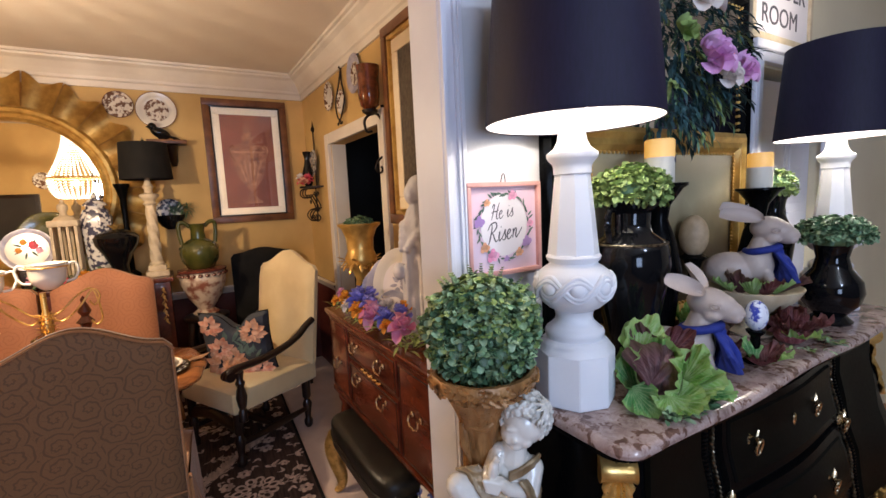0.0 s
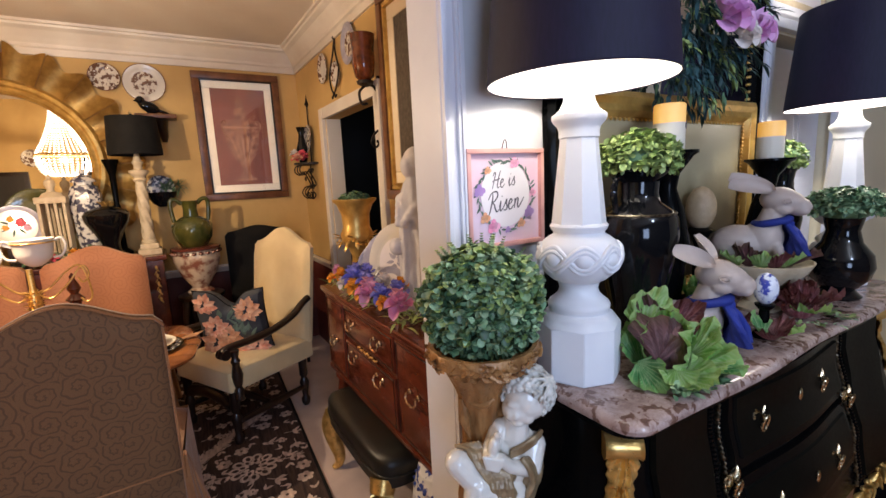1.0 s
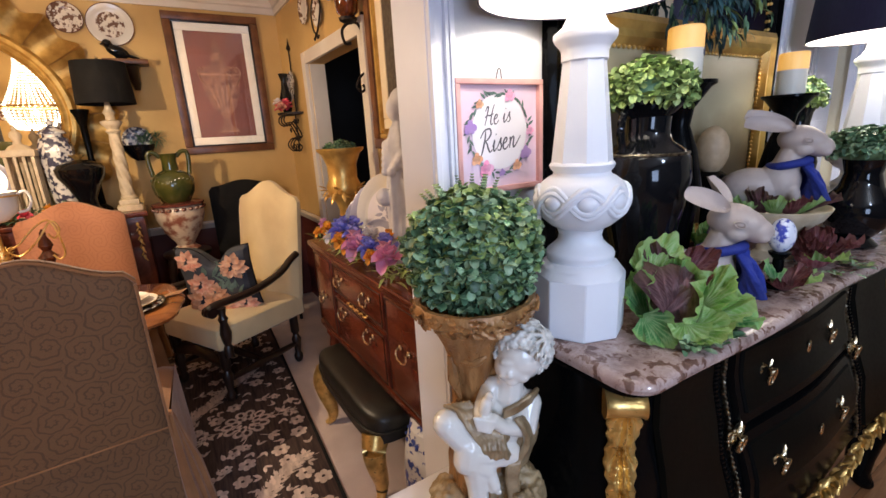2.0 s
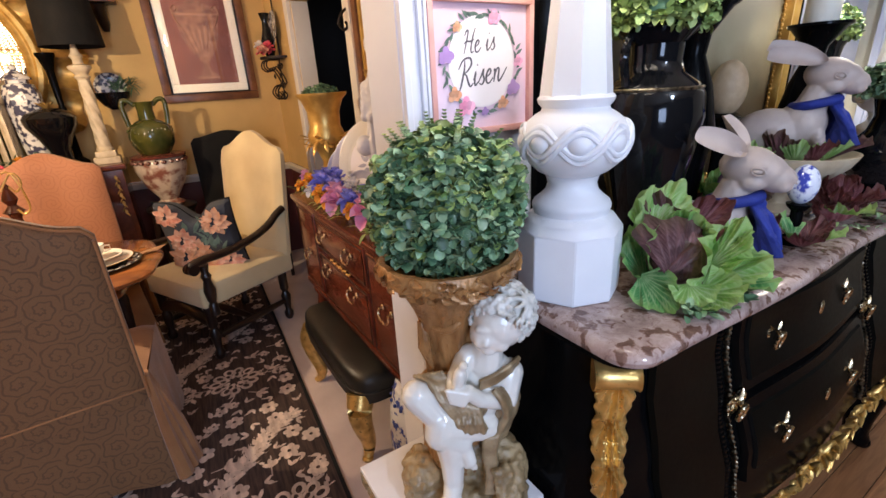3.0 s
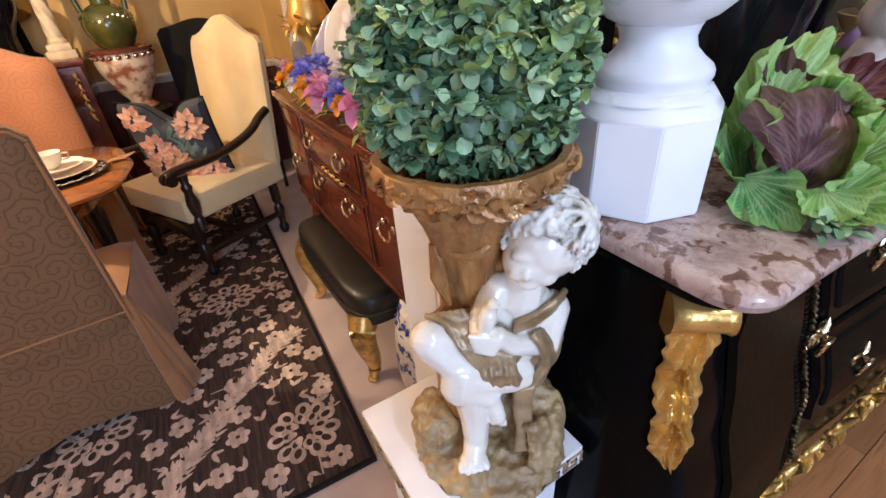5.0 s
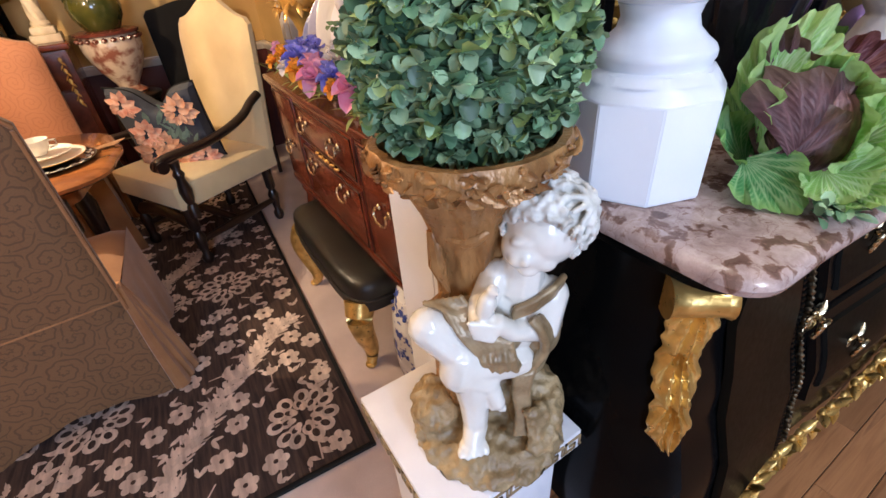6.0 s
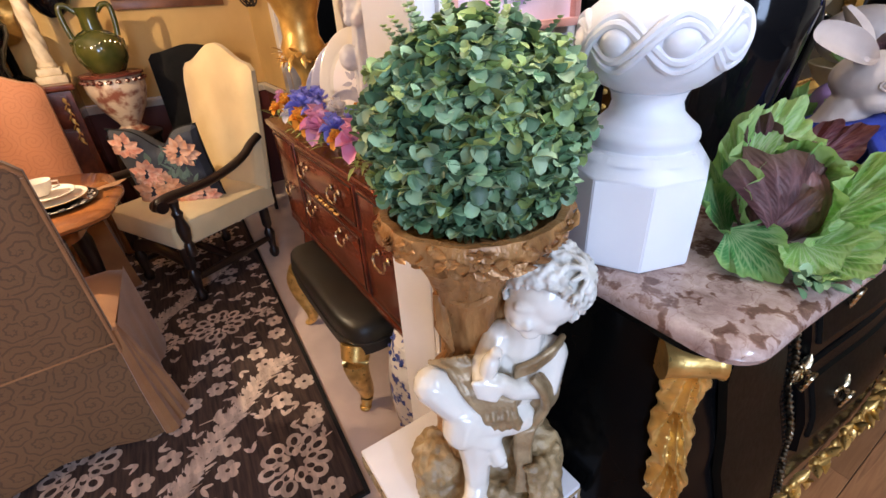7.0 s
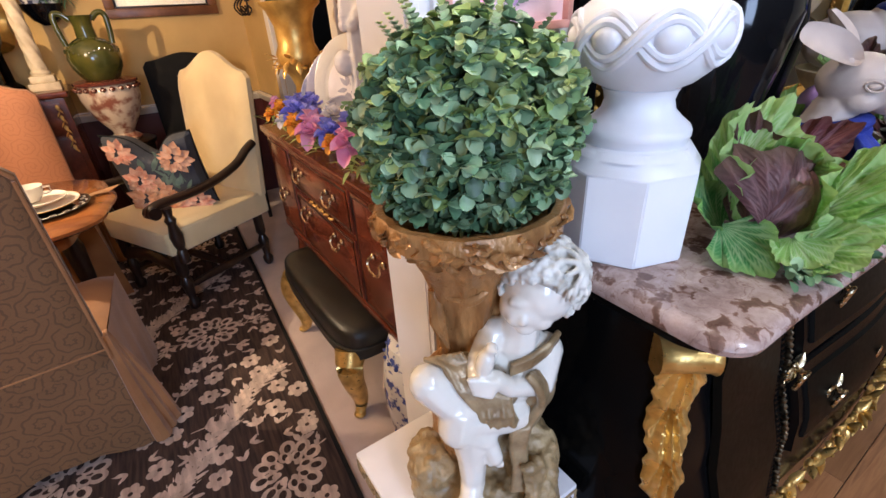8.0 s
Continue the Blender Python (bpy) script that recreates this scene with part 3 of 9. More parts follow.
def commode_ring(z, grow=0.0):
    side = 0.792 + lerp_table(SWELL, z) + grow
    fy = lerp_table(BOMBE, z)
    pts = [(-side, 0.0), (-side, -0.12), (-side, -0.24), (-side, fy * -1 + 0.115), (-side + 0.012, -fy + 0.042), (-side + 0.055, -fy - 0.004)]
    n = 18
    for i in range(n + 1):
        x = (-side + 0.115) + (2 * side - 0.23) * i / n
        pts.append((x, front_y(x, z) - grow))
    return pts + [(-x, y) for x, y in reversed(pts[:6])]


def slab_ring(g):
    """Outline of the marble: rounded front corners and a gently waved front."""
    side, fy, r = 0.773 + g, 0.421 + g, 0.052
    pts = [(-side, 0.0)] + [(-side, -fy * k / 4) for k in (1, 2, 3)]
    pts += [(-side + r - r * math.cos(a), -fy + r - r * math.sin(a)) for a in (math.pi / 2 * i / 8 for i in range(9))]
    n = 20
    for i in range(1, n // 2 + 1):
        x = (-side + r) * (1 - 2 * i / n)
        pts.append((x, -fy - 0.012 * (1 - math.cos(x * 2 * math.pi / 0.73)) * 0.5))
    return pts + [(-x, y) for x, y in reversed(pts[:-1])]


def patch(bm, x0, x1, z0, z1, off, thick=0.012, nx=6, nz=6):
    """A raised panel that follows the swelling front."""
    grids = []
    for d in (off, off + thick):
        e = 0.004 if d > off else 0.0
        grids.append([[bm.verts.new((x, front_y(x, z) - d, z)) for x in (x0 + e + (x1 - x0 - 2 * e) * i / nx for i in range(nx + 1))] for z in (z0 + e + (z1 - z0 - 2 * e) * j / nz for j in range(nz + 1))])
    for g in grids:
        for a, b in zip(g, g[1:]):
            for i in range(nx):
                bm.faces.new((a[i], a[i + 1], b[i + 1], b[i]))
    lo, hi = grids
    rim = lambda g: g[0] + [r[-1] for r in g[1:]] + g[-1][-2::-1] + [r[0] for r in g[-2:0:-1]]
    a, b = rim(lo), rim(hi)
    for i in range(len(a)):
        k = (i + 1) % len(a)
        bm.faces.new((a[i], a[k], b[k], b[i]))
    return bm


def ring_pull(parent, x, z, kind_label="aged brass ring pull"):
    y = front_y(x, z) - 0.014
    bm = B()
    add_ball(bm, (x, y, z), (0.013, 0.008, 0.013), 2)
    for a in range(4):
        c, s = math.cos(a * math.pi / 2 + 0.5), math.sin(a * math.pi / 2 + 0.5)
        add_leaf(bm, Matrix.Translation((x, y - 0.003, z)) @ Matrix(((c, 0, -s), (0, -1, 0), (s, 0, c))).transposed().to_4x4(), 0.034, 0.018, -0.5, 0.2, 3)
    for s in (-1, 1):
        for up in (-1, 1):
            add_tube(bm, [(x + s * 0.006, y, z + up * 0.004), (x + s * 0.020, y - 0.004, z + up * 0.012), (x + s * 0.032, y - 0.003, z + up * 0.010), (x + s * 0.034, y - 0.004, z + up * 0.002), (x + s * 0.027, y - 0.005, z + up * 0.003)], lambda q: 0.0048 - 0.002 * q, 7)
    add_ball(bm, (x, y - 0.014, z), 0.007, 1)
    pull = part("drawer_pull", bm, BRASS, parent, kind_label)
    bm = B()
    add_tube(bm, [(x + 0.015 * math.sin(t), y - 0.019 - 0.004 * math.cos(t), z - 0.019 + 0.023 * math.cos(t)) for t in (2 * math.pi * i / 16 for i in range(17))], 0.0042, 8)
    part("ring", bm, BRASS, pull)


def commode():
    t = thing("commode", (1.61, 0.953, 0.0), "black lacquered bombe commode with gilt mounts and a brown marble top", "commode")
    t.scale = (1, 1, 0.9982)
    zs = [0.43 + 0.61 * i / 14 for i in range(15)]
    bm = B()
    rings = [[bm.verts.new((x, y, z)) for x, y in commode_ring(z)] for z in zs]
    n = len(rings[0])
    for a, b in zip(rings, rings[1:]):
        for i in range(n):
            bm.faces.new((a[i], a[(i + 1) % n], b[(i + 1) % n], b[i]))
    bm.faces.new(rings[0][::-1]), bm.faces.new(rings[-1])
    part("body", bm, BLACK_LACQUER, t)
    # slab with a rounded, stepped edge
    bm = B()
    prev = None
    for z, g in ((1.036, 0.014), (1.040, 0.030), (1.046, 0.040), (1.056, 0.043), (1.064, 0.040), (1.069, 0.032), (1.070, 0.020)):
        ring = [bm.verts.new((x, y, z)) for x, y in slab_ring(g)]
        n = len(ring)
        if prev:
            for i in range(n):
                bm.faces.new((prev[i], prev[(i + 1) % n], ring[(i + 1) % n], ring[i]))
        else:
            bm.faces.new(ring[::-1])
        prev = ring
    bm.faces.new(prev)
    part("marble_top", bm, MARBLE, t, "polished brown and rose marble slab")
    bm = B()
    ring0 = slab_ring(0.004)
    add_tube(bm, [(x, y, 1.022) for x, y in ring0], 0.012, 8)
    part("top_moulding", bm, BLACK_LACQUER, t)
    for s in (-1, 1):
        x0, x1 = sorted((s * 0.665, s * 0.430))
        part("door_panel", patch(B(), x0, x1, 0.46, 0.985, 0.002), BLACK_PANEL, t, "plain black cupboard panel")
        bm = B()
        for i in range(46):
            z = 0.45 + 0.54 * i / 45
            x = s * (0.372 - 0.008 * math.sin(7 * z))
            add_ball(bm, (x, front_y(x, z) - 0.006, z), (0.0055 + 0.002 * math.sin(i * 1.7), 0.008, 0.0075), 1)
        part("carved_edge", bm, PEWTER, t, "worn silvered carved edging")
        bm = B()
        for i in range(52):
            z = 0.45 + 0.54 * i / 51
            x = s * (0.404 - 0.008 * math.sin(7 * z))
            add_ball(bm, (x, front_y(x, z) - 0.004, z), (0.012, 0.008, 0.0065), 1)
        part("beading", bm, BLACK_LACQUER, t, "black carved beading")
    for z0, z1 in ((0.765, 0.980), (0.545, 0.745)):
        d = part("drawer", patch(B(), -0.345, 0.345, z0, z1, 0.002, 0.014, 14, 5), BLACK_LACQUER, t, "black lacquered drawer front")
        part("drawer_panel", patch(B(), -0.318, 0.318, z0 + 0.028, z1 - 0.028, 0.016, 0.006, 14, 5), BLACK_PANEL, d)
        for x in (-0.205, 0.16):
            ring_pull(t, x, (z0 + z1) / 2)
        bm = add_ball(B(), (0, front_y(0, (z0 + z1) / 2) - 0.024, (z0 + z1) / 2), (0.010, 0.004, 0.020), 2)
        part("escutcheon", bm, BRASS, t)
    for s in (-1, 1):
        ring_pull(t, s * 0.366, 0.760, "silvered ring pull")
        # gilt corner mounts on the canted corners
        def corner(z, g=0.0):
            p = commode_ring(z, g)
            a, b = Vector((*p[4], z)), Vector((*p[5], z))
            m = (a + b) / 2
            return Vector((m.x * -s, m.y, m.z))
        out = Vector((s * 0.62, -0.78, 0))
        top = corner(1.0, 0.008)
        side = Vector((out.y, -out.x, 0))
        bm = B()
        roll = top + out * 0.004 + Vector((0, 0, -0.030))
        add_tube(bm, [roll + side * q for q in (0.054 * s, 0.048 * s, 0.042 * s, 0.0, -0.016 * s, -0.022 * s)], lambda q: 0.027 + 0.003 * (abs(q - 0.5) > 0.46), 18, round_=False)
        def tongue(u, v):
            p = corner(0.965 - 0.235 * v, 0.006)
            r = (v * 3.0) % 1.0 if v < 0.999 else 1.0
            q = 2 * u - 1
            ang = math.atan2(q, 0.25 + r)
            w = 0.033 * (1 - 0.15 * v) * (0.82 + 0.20 * math.sin(math.pi * min(1, r * 0.85 + 0.15))) * (1 + 0.06 * math.cos(17 * r)) * (1 if v < 0.9 else 0.35 + 0.65 * math.sqrt(max(0, (1 - v) / 0.1)))
            k = 0.012 * math.sqrt(max(0, 1 - q * q)) + (0.0052 * math.cos(13 * ang) + 0.009 * r) * (1 - 0.5 * abs(q)) + 0.004
            return p + side * (w * q + s * (0.016 - 0.006 * v)) + out * k + Vector((0, 0, -0.012 * abs(q) * (1 - r)))
        grid_surface(bm, tongue, 26, 84)
        part("corner_mount", bm, GOLD, t, "antique gold acanthus corner mount")
        bm = B()
        def knee(u, v):
            p = corner(0.60 - 0.28 * v, 0.016)
            w = 0.036 * (0.35 + 0.65 * math.sin(math.pi * min(1, v * 0.8 + 0.12))) * (0.80 + 0.28 * abs(math.sin(13 * v)) ** 0.6)
            q = 2 * u - 1
            return p + side * (w * q) + out * (0.013 * math.sqrt(max(0, 1 - q * q)) + 0.0035 * math.cos(10 * abs(q) - 26 * v) + 0.003)
        grid_surface(bm, knee, 16, 48)
        part("knee_mount", bm, GOLD, t, "antique gold leaf knee mount")
        bm = B()
        f = corner(0.50) - out * 0.02
        add_tube(bm, [f + Vector((0, 0, 0.05)), f + out * 0.012 + Vector((0, 0, -0.06)), f + out * 0.006 + Vector((0, 0, -0.16)), f - out * 0.02 + Vector((0, 0, -0.30)), f - out * 0.025 + Vector((0, 0, -0.42)), f + out * 0.005 + Vector((0, 0, -0.478)), f + out * 0.03 + Vector((0, 0, -0.482))], lambda q: 0.058 * (1 - q) ** 0.8 + 0.017, 14)
        part("leg", bm, BLACK_LACQUER, t, "black cabriole leg")
    for s in (-1, 1):
        part("back_leg", add_box(B(), s * 0.74 - 0.03, s * 0.74 + 0.03, -0.08, -0.02, 0.0, 0.45, 0.008), BLACK_LACQUER, t)
    # gilt apron
    bm = B()
    rr = random.Random(3)
    for i in range(90):
        x = -0.60 + 1.20 * i / 89
        z = 0.420 + 0.03 * math.cos(x * 2 * math.pi / 0.6) + 0.012 * math.sin(x * 60)
        p = Vector((x, front_y(x, max(z, 0.12)) - 0.012, z))
        d = Vector((math.cos(i * 2.4), -0.3, math.sin(i * 2.4))).normalized()
        add_leaf(bm, aim(p, d, rr.random()), 0.044, 0.022, -0.6, 0.3, 4)
        add_leaf(bm, aim(p + Vector((0, -0.004, -0.006)), Vector((0.9 if x < 0 else -0.9, -0.25, 0.5 * math.sin(i * 1.1))), rr.random()), 0.050, 0.020, -0.7, 0.4, 4)
        if i % 2 == 0:
            add_ball(bm, p, (0.012, 0.008, 0.009), 2)
    tagged(part("apron", bm, GOLD, t, "gilt openwork leaf apron"), kind="stuff")
    return t


commode()


def plinth():
    t = thing("plinth", (0.645, 0.783, 0.0), "white painted square plinth with a Greek key border", "plinth")
    h = 0.137
    part("top_slab", add_box(B(), -h, h, -h, h, 0.638, 0.685, 0.003), PLINTH_WHITE, t)
    part("shaft", add_box(B(), -0.112, 0.112, -0.112, 0.112, 0.06, 0.639, 0.004), PLINTH_WHITE, t)
    part("foot_slab", add_box(B(), -h, h, -h, h, 0.0, 0.06, 0.004), PLINTH_WHITE, t)
    bm = B()
    for face in range(4):
        turn = Matrix.Rotation(face * math.pi / 2, 4, "Z")
        for i in range(7):
            x = -h + 0.022 + i * 0.0385
            for a0, a1, z0, z1 in ((-0.016, 0.016, 0.672, 0.676), (-0.016, -0.012, 0.648, 0.676), (-0.016, 0.008, 0.648, 0.652), (0.004, 0.008, 0.648, 0.664), (-0.006, 0.008, 0.660, 0.664), (0.016, 0.022, 0.648, 0.652), (0.016, 0.019, 0.648, 0.676)):
                add_box(bm, x + a0, x + a1, -h - 0.0025, -h + 0.001, z0, z1, m=turn)
    part("greek_key", bm, STONE_GREY, t, "tan Greek key relief")
    return t


plinth()


def cherub_planter():
    """A glazed garden figure seated before a tree-trunk planter: one mesh."""
    skin, cloth, hair, rock = B(), B(), B(), B()
    far = lambda x, v, z: (x, -v, z)
    # head, body and limbs
    add_ball(skin, (0.084, -0.026, 0.385), (0.048, 0.048, 0.052), 3)
    add_ball(skin, (0.066, -0.040, 0.365), (0.037, 0.030, 0.034), 3)
    add_ball(skin, (0.054, -0.066, 0.361), (0.0062, 0.008, 0.009), 2)
    add_ball(skin, (0.060, -0.058, 0.342), (0.013, 0.010, 0.008), 2)
    add_ball(skin, (0.060, -0.055, 0.350), (0.016, 0.012, 0.005), 2)
    add_ball(skin, (0.048, -0.055, 0.360), (0.014, 0.013, 0.014), 2)
    add_ball(skin, (0.080, -0.055, 0.352), (0.016, 0.014, 0.015), 2)
    add_ball(skin, (0.062, -0.056, 0.383), (0.026, 0.013, 0.009), 2)
    add_limb(skin, (0.062, -0.022, 0.330), (0.056, -0.020, 0.296), 0.028, 0.034)
    add_ball(skin, (0.056, -0.017, 0.272), (0.050, 0.032, 0.046), 3)
    add_ball(skin, (0.043, -0.020, 0.222), (0.052, 0.036, 0.046), 3)
    # her far arm, then the near one
    add_limb(skin, (0.026, -0.022, 0.312), (0.001, -0.044, 0.272), 0.022, 0.019, n=10)
    add_limb(skin, (0.001, -0.044, 0.272), (-0.001, -0.066, 0.266), 0.018, 0.015)
    add_limb(skin, (0.101, -0.016, 0.268), (0.090, -0.032, 0.222), 0.026, 0.024, n=10)
    add_limb(skin, (0.090, -0.032, 0.222), (0.042, -0.061, 0.246), 0.022, 0.015, n=10)
    add_limb(skin, (0.042, -0.061, 0.246), (0.022, -0.068, 0.268), 0.015, 0.014)
    for k in range(4):
        add_limb(skin, (0.022 - 0.003 * k, -0.076 - 0.001 * k, 0.270 - 0.006 * k), (-0.014 + 0.002 * k, -0.078, 0.281 - 0.008 * k), 0.0060, 0.0048, n=8)
    # the small bird in the hands
    add_ball(skin, (0.008, -0.064, 0.296), (0.013, 0.014, 0.024), 2, (0, 14, 0))
    add_ball(skin, (0.016, -0.066, 0.320), (0.0088, 0.0095, 0.0095), 2)
    add_ball(skin, (0.020, -0.074, 0.323), (0.0045, 0.006, 0.0035), 1)
    # crossed legs
    add_limb(skin, (0.010, -0.028, 0.205), (-0.066, -0.047, 0.252), 0.034, 0.029, n=12)
    add_limb(skin, (-0.068, -0.048, 0.253), (-0.034, -0.054, 0.214), 0.0285, 0.028, n=10)
    add_limb(skin, (-0.026, -0.058, 0.202), (-0.030, -0.062, 0.178), 0.031, 0.031, n=6)
    add_limb(skin, (-0.024, -0.062, 0.176), (0.008, -0.068, 0.157), 0.030, 0.018, n=10)
    add_limb(skin, (0.010, -0.069, 0.154), (0.020, -0.078, 0.126), 0.015, 0.0125, n=8)
    for k in range(4):
        add_ball(skin, (0.012 + 0.006 * k, -0.082, 0.118 - 0.002 * k + 0.003 * (k % 2)), (0.0042, 0.006, 0.007), 1)
    add_limb(skin, (0.052, -0.036, 0.172), (-0.014, -0.058, 0.188), 0.032, 0.030, n=12)
    add_limb(skin, (-0.016, -0.060, 0.168), (-0.012, -0.066, 0.118), 0.030, 0.0235, n=12)
    add_limb(skin, (-0.012, -0.066, 0.118), (-0.012, -0.070, 0.070), 0.0235, 0.0195, n=12)
    add_limb(skin, (-0.012, -0.070, 0.066), (-0.018, -0.088, 0.050), 0.020, 0.017, n=8)
    add_ball(skin, (-0.018, -0.092, 0.046), (0.023, 0.016, 0.011), 2)
    for k in range(5):
        add_ball(skin, (-0.037 + 0.0095 * k, -0.106 + 0.0025 * abs(k - 1), 0.046 - 0.001 * k), (0.0056 if k else 0.0066, 0.010, 0.0078), 2)
    skin = fused(skin, 0.0026, 5)
    # drapery: folds over the lap and the near arm, and a shoulder strap
    add_ball(cloth, (-0.030, -0.036, 0.262), (0.044, 0.024, 0.020), 3, (0, -14, 0))
    add_ball(cloth, (0.026, -0.046, 0.226), (0.034, 0.022, 0.036), 3)
    for k in range(7):
        add_tube(cloth, [(-0.072 + 0.008 * k, -0.034 - 0.001 * k, 0.283 + 0.002 * k), (-0.044 + 0.008 * k, -0.052, 0.282 - 0.004 * k), (-0.028 + 0.010 * k, -0.068, 0.254 - 0.003 * k), (-0.010 + 0.009 * k, -0.072, 0.226 - 0.003 * k), (0.004 + 0.008 * k, -0.070, 0.200 - 0.002 * k)], 0.0042, 8)
    for k in range(5):
        add_tube(cloth, [(-0.002 + 0.010 * k, -0.066, 0.236), (0.002 + 0.010 * k, -0.075 - 0.002 * (k % 2), 0.208), (0.004 + 0.0105 * k, -0.074, 0.184 + 0.004 * (k % 2))], 0.0062, 8)
    for k in range(7):
        add_tube(cloth, [(0.066 + 0.006 * k, -0.058 + 0.006 * k, 0.262 - 0.003 * k), (0.082 + 0.005 * k, -0.062 + 0.007 * k, 0.238 - 0.002 * k), (0.088 + 0.004 * k, -0.058 + 0.006 * k, 0.204), (0.076 + 0.004 * k, -0.056 + 0.005 * k, 0.172), (0.058 + 0.005 * k, -0.058 + 0.004 * k, 0.140)], lambda s: 0.0056 + 0.0025 * math.sin(3 * s), 8)
    add_ball(cloth, (0.088, -0.030, 0.212), (0.028, 0.022, 0.046), 3)
    for k in range(4):
        add_tube(cloth, [(0.050 + 0.007 * k, -0.060, 0.164), (0.047 + 0.006 * k, -0.066, 0.130), (0.052 + 0.005 * k, -0.074, 0.090), (0.046 + 0.006 * k, -0.084, 0.050)], lambda s: 0.0068 - 0.002 * s, 8)
    for k in range(3):
        add_tube(cloth, [(0.118 - 0.003 * k, -0.016 - 0.003 * k, 0.296 - 0.008 * k), (0.098 - 0.003 * k, -0.042, 0.298 - 0.008 * k), (0.074 - 0.002 * k, -0.053, 0.290 - 0.008 * k), (0.044 - 0.001 * k, -0.054, 0.276 - 0.006 * k)], 0.0052, 8)
    add_ball(cloth, (0.048, -0.012, 0.180), (0.066, 0.040, 0.030), 3)
    cloth = fused(cloth, 0.0024, 1)
    # wavy locks combed out from the crown
    rr = random.Random(5)
    mid, whorl = Vector((0.088, -0.024, 0.396)), Vector((0.62, -0.55, 0.55)).normalized()
    add_ball(hair, mid + Vector((0.004, 0.006, 0.002)), (0.0535, 0.053, 0.050), 3)
    face = Vector((-0.42, -0.75, -0.50)).normalized()
    for k in range(230):
        d = Vector((rr.gauss(0, 1), rr.gauss(0, 1), rr.gauss(0.35, 0.8))).normalized()
        if d.z < -0.55:
            continue
        q, pts = rr.uniform(0, 6), []
        for i in range(8):
            away = (d - whorl).normalized()
            away = (away - d * away.dot(d)).normalized()
            turn = d.cross(away)
            d = (d + away * 0.10 + turn * 0.10 * math.sin(q + 1.3 * i)).normalized()
            if d.dot(face) > 0.66:
                break
            pts.append(mid + Vector((d.x * 0.054, d.y * 0.054, d.z * 0.051)) * (1.03 + 0.05 * math.sin(q + 2.1 * i)))
        if len(pts) > 3:
            add_tube(hair, pts, lambda s: 0.0046 * (1 - 0.5 * s), 6)
    for k in range(9):
        w = 2 * math.pi * k / 9
        s1 = whorl.orthogonal().normalized()
        s2 = whorl.cross(s1)
        o = s1 * math.cos(w) + s2 * math.sin(w)
        add_tube(hair, [mid + whorl * 0.056, mid + whorl * 0.060 + o * 0.008, mid + whorl * 0.057 + o * 0.018, mid + whorl * 0.050 + o * 0.026], lambda s: 0.0052 * (1 - 0.4 * s), 6)
    hair = fused(hair, 0.0019, 0)
    # trunk, bowl and rocky base
    nz = lambda p, f: noise.noise(Vector(p) * f)
    prof = [(0.060, 0.01), (0.070, 0.06), (0.062, 0.12), (0.054, 0.20), (0.050, 0.27), (0.052, 0.33), (0.062, 0.39), (0.084, 0.432), (0.106, 0.452), (0.121, 0.462), (0.123, 0.478), (0.118, 0.488), (0.108, 0.488), (0.100, 0.470), (0.001, 0.460)]
    trunk = B()
    add_lathe(trunk, prof, 72, far(0.0, -0.028, 0.0), shape=lambda a, k: 1 + (0.16 * nz((math.cos(a) * 2.5, math.sin(a) * 2.5, prof[k][1] * 6), 1.0) + 0.06 * math.sin(11 * a + 5 * math.sin(prof[k][1] * 11)) + 0.03 * math.sin(23 * a + 9 * prof[k][1] * 5)) * (1 if k < 8 else 0.25))
    bmesh.ops.subdivide_edges(trunk, edges=[e for e in trunk.edges if abs(e.verts[0].co.z - e.verts[1].co.z) > 0.02], cuts=2, use_grid_fill=True)
    leaf_rim = B()
    add_tube(leaf_rim, [(-0.056, 0.016, 0.388), (-0.040, -0.014, 0.372), (-0.010, -0.028, 0.368), (0.018, -0.026, 0.382), (0.040, -0.010, 0.394)], lambda s: 0.0045 + 0.004 * math.sin(math.pi * s) * (0.6 + 0.4 * math.sin(14 * s)), 8)
    add_tube(leaf_rim, [(-0.050, -0.004, 0.375), (-0.048, -0.016, 0.330), (-0.040, -0.022, 0.290), (-0.052, -0.014, 0.262)], lambda s: 0.010 + 0.004 * math.sin(7 * s), 8)
    for k in range(150):
        a = 2 * math.pi * k / 150 * 3 + rr.uniform(-0.1, 0.1)
        z = 0.464 + rr.uniform(-0.020, 0.022)
        rad = lerp_table([(0.430, 0.084), (0.452, 0.108), (0.462, 0.122), (0.490, 0.121)], z) + 0.001
        d = Vector((-math.sin(a), math.cos(a), rr.uniform(-0.8, 0.8))) + 0.12 * Vector((math.cos(a), math.sin(a), 0))
        add_leaf(leaf_rim, aim(Vector(far(0, -0.028, 0)) + Vector((rad * math.cos(a), rad * math.sin(a), z)), d, a), rr.uniform(0.014, 0.022), 0.012, -0.7, 0.10, 3)
        if k % 2:
            add_ball(leaf_rim, Vector(far(0, -0.028, 0)) + Vector((rad * math.cos(a), rad * math.sin(a), z)), 0.0055, 1)
    add_ball(rock, far(0.012, 0.012, 0.0), (0.124, 0.128, 0.045), 4)
    add_ball(rock, far(-0.072, 0.01, 0.030), (0.044, 0.060, 0.050), 3)
    add_ball(rock, far(0.084, 0.020, 0.050), (0.050, 0.050, 0.070), 3)
    add_ball(rock, far(0.02, -0.02, 0.07), (0.07, 0.06, 0.09), 3)
    for k in range(7):
        add_tube(rock, [far(0.060, 0.098 - 0.002 * k, 0.040 + 0.010 * k), far(0.092, 0.102 - 0.006 * k, 0.036 + 0.010 * k), far(0.118, 0.070 - 0.004 * k, 0.046 + 0.009 * k)], 0.0062, 8)
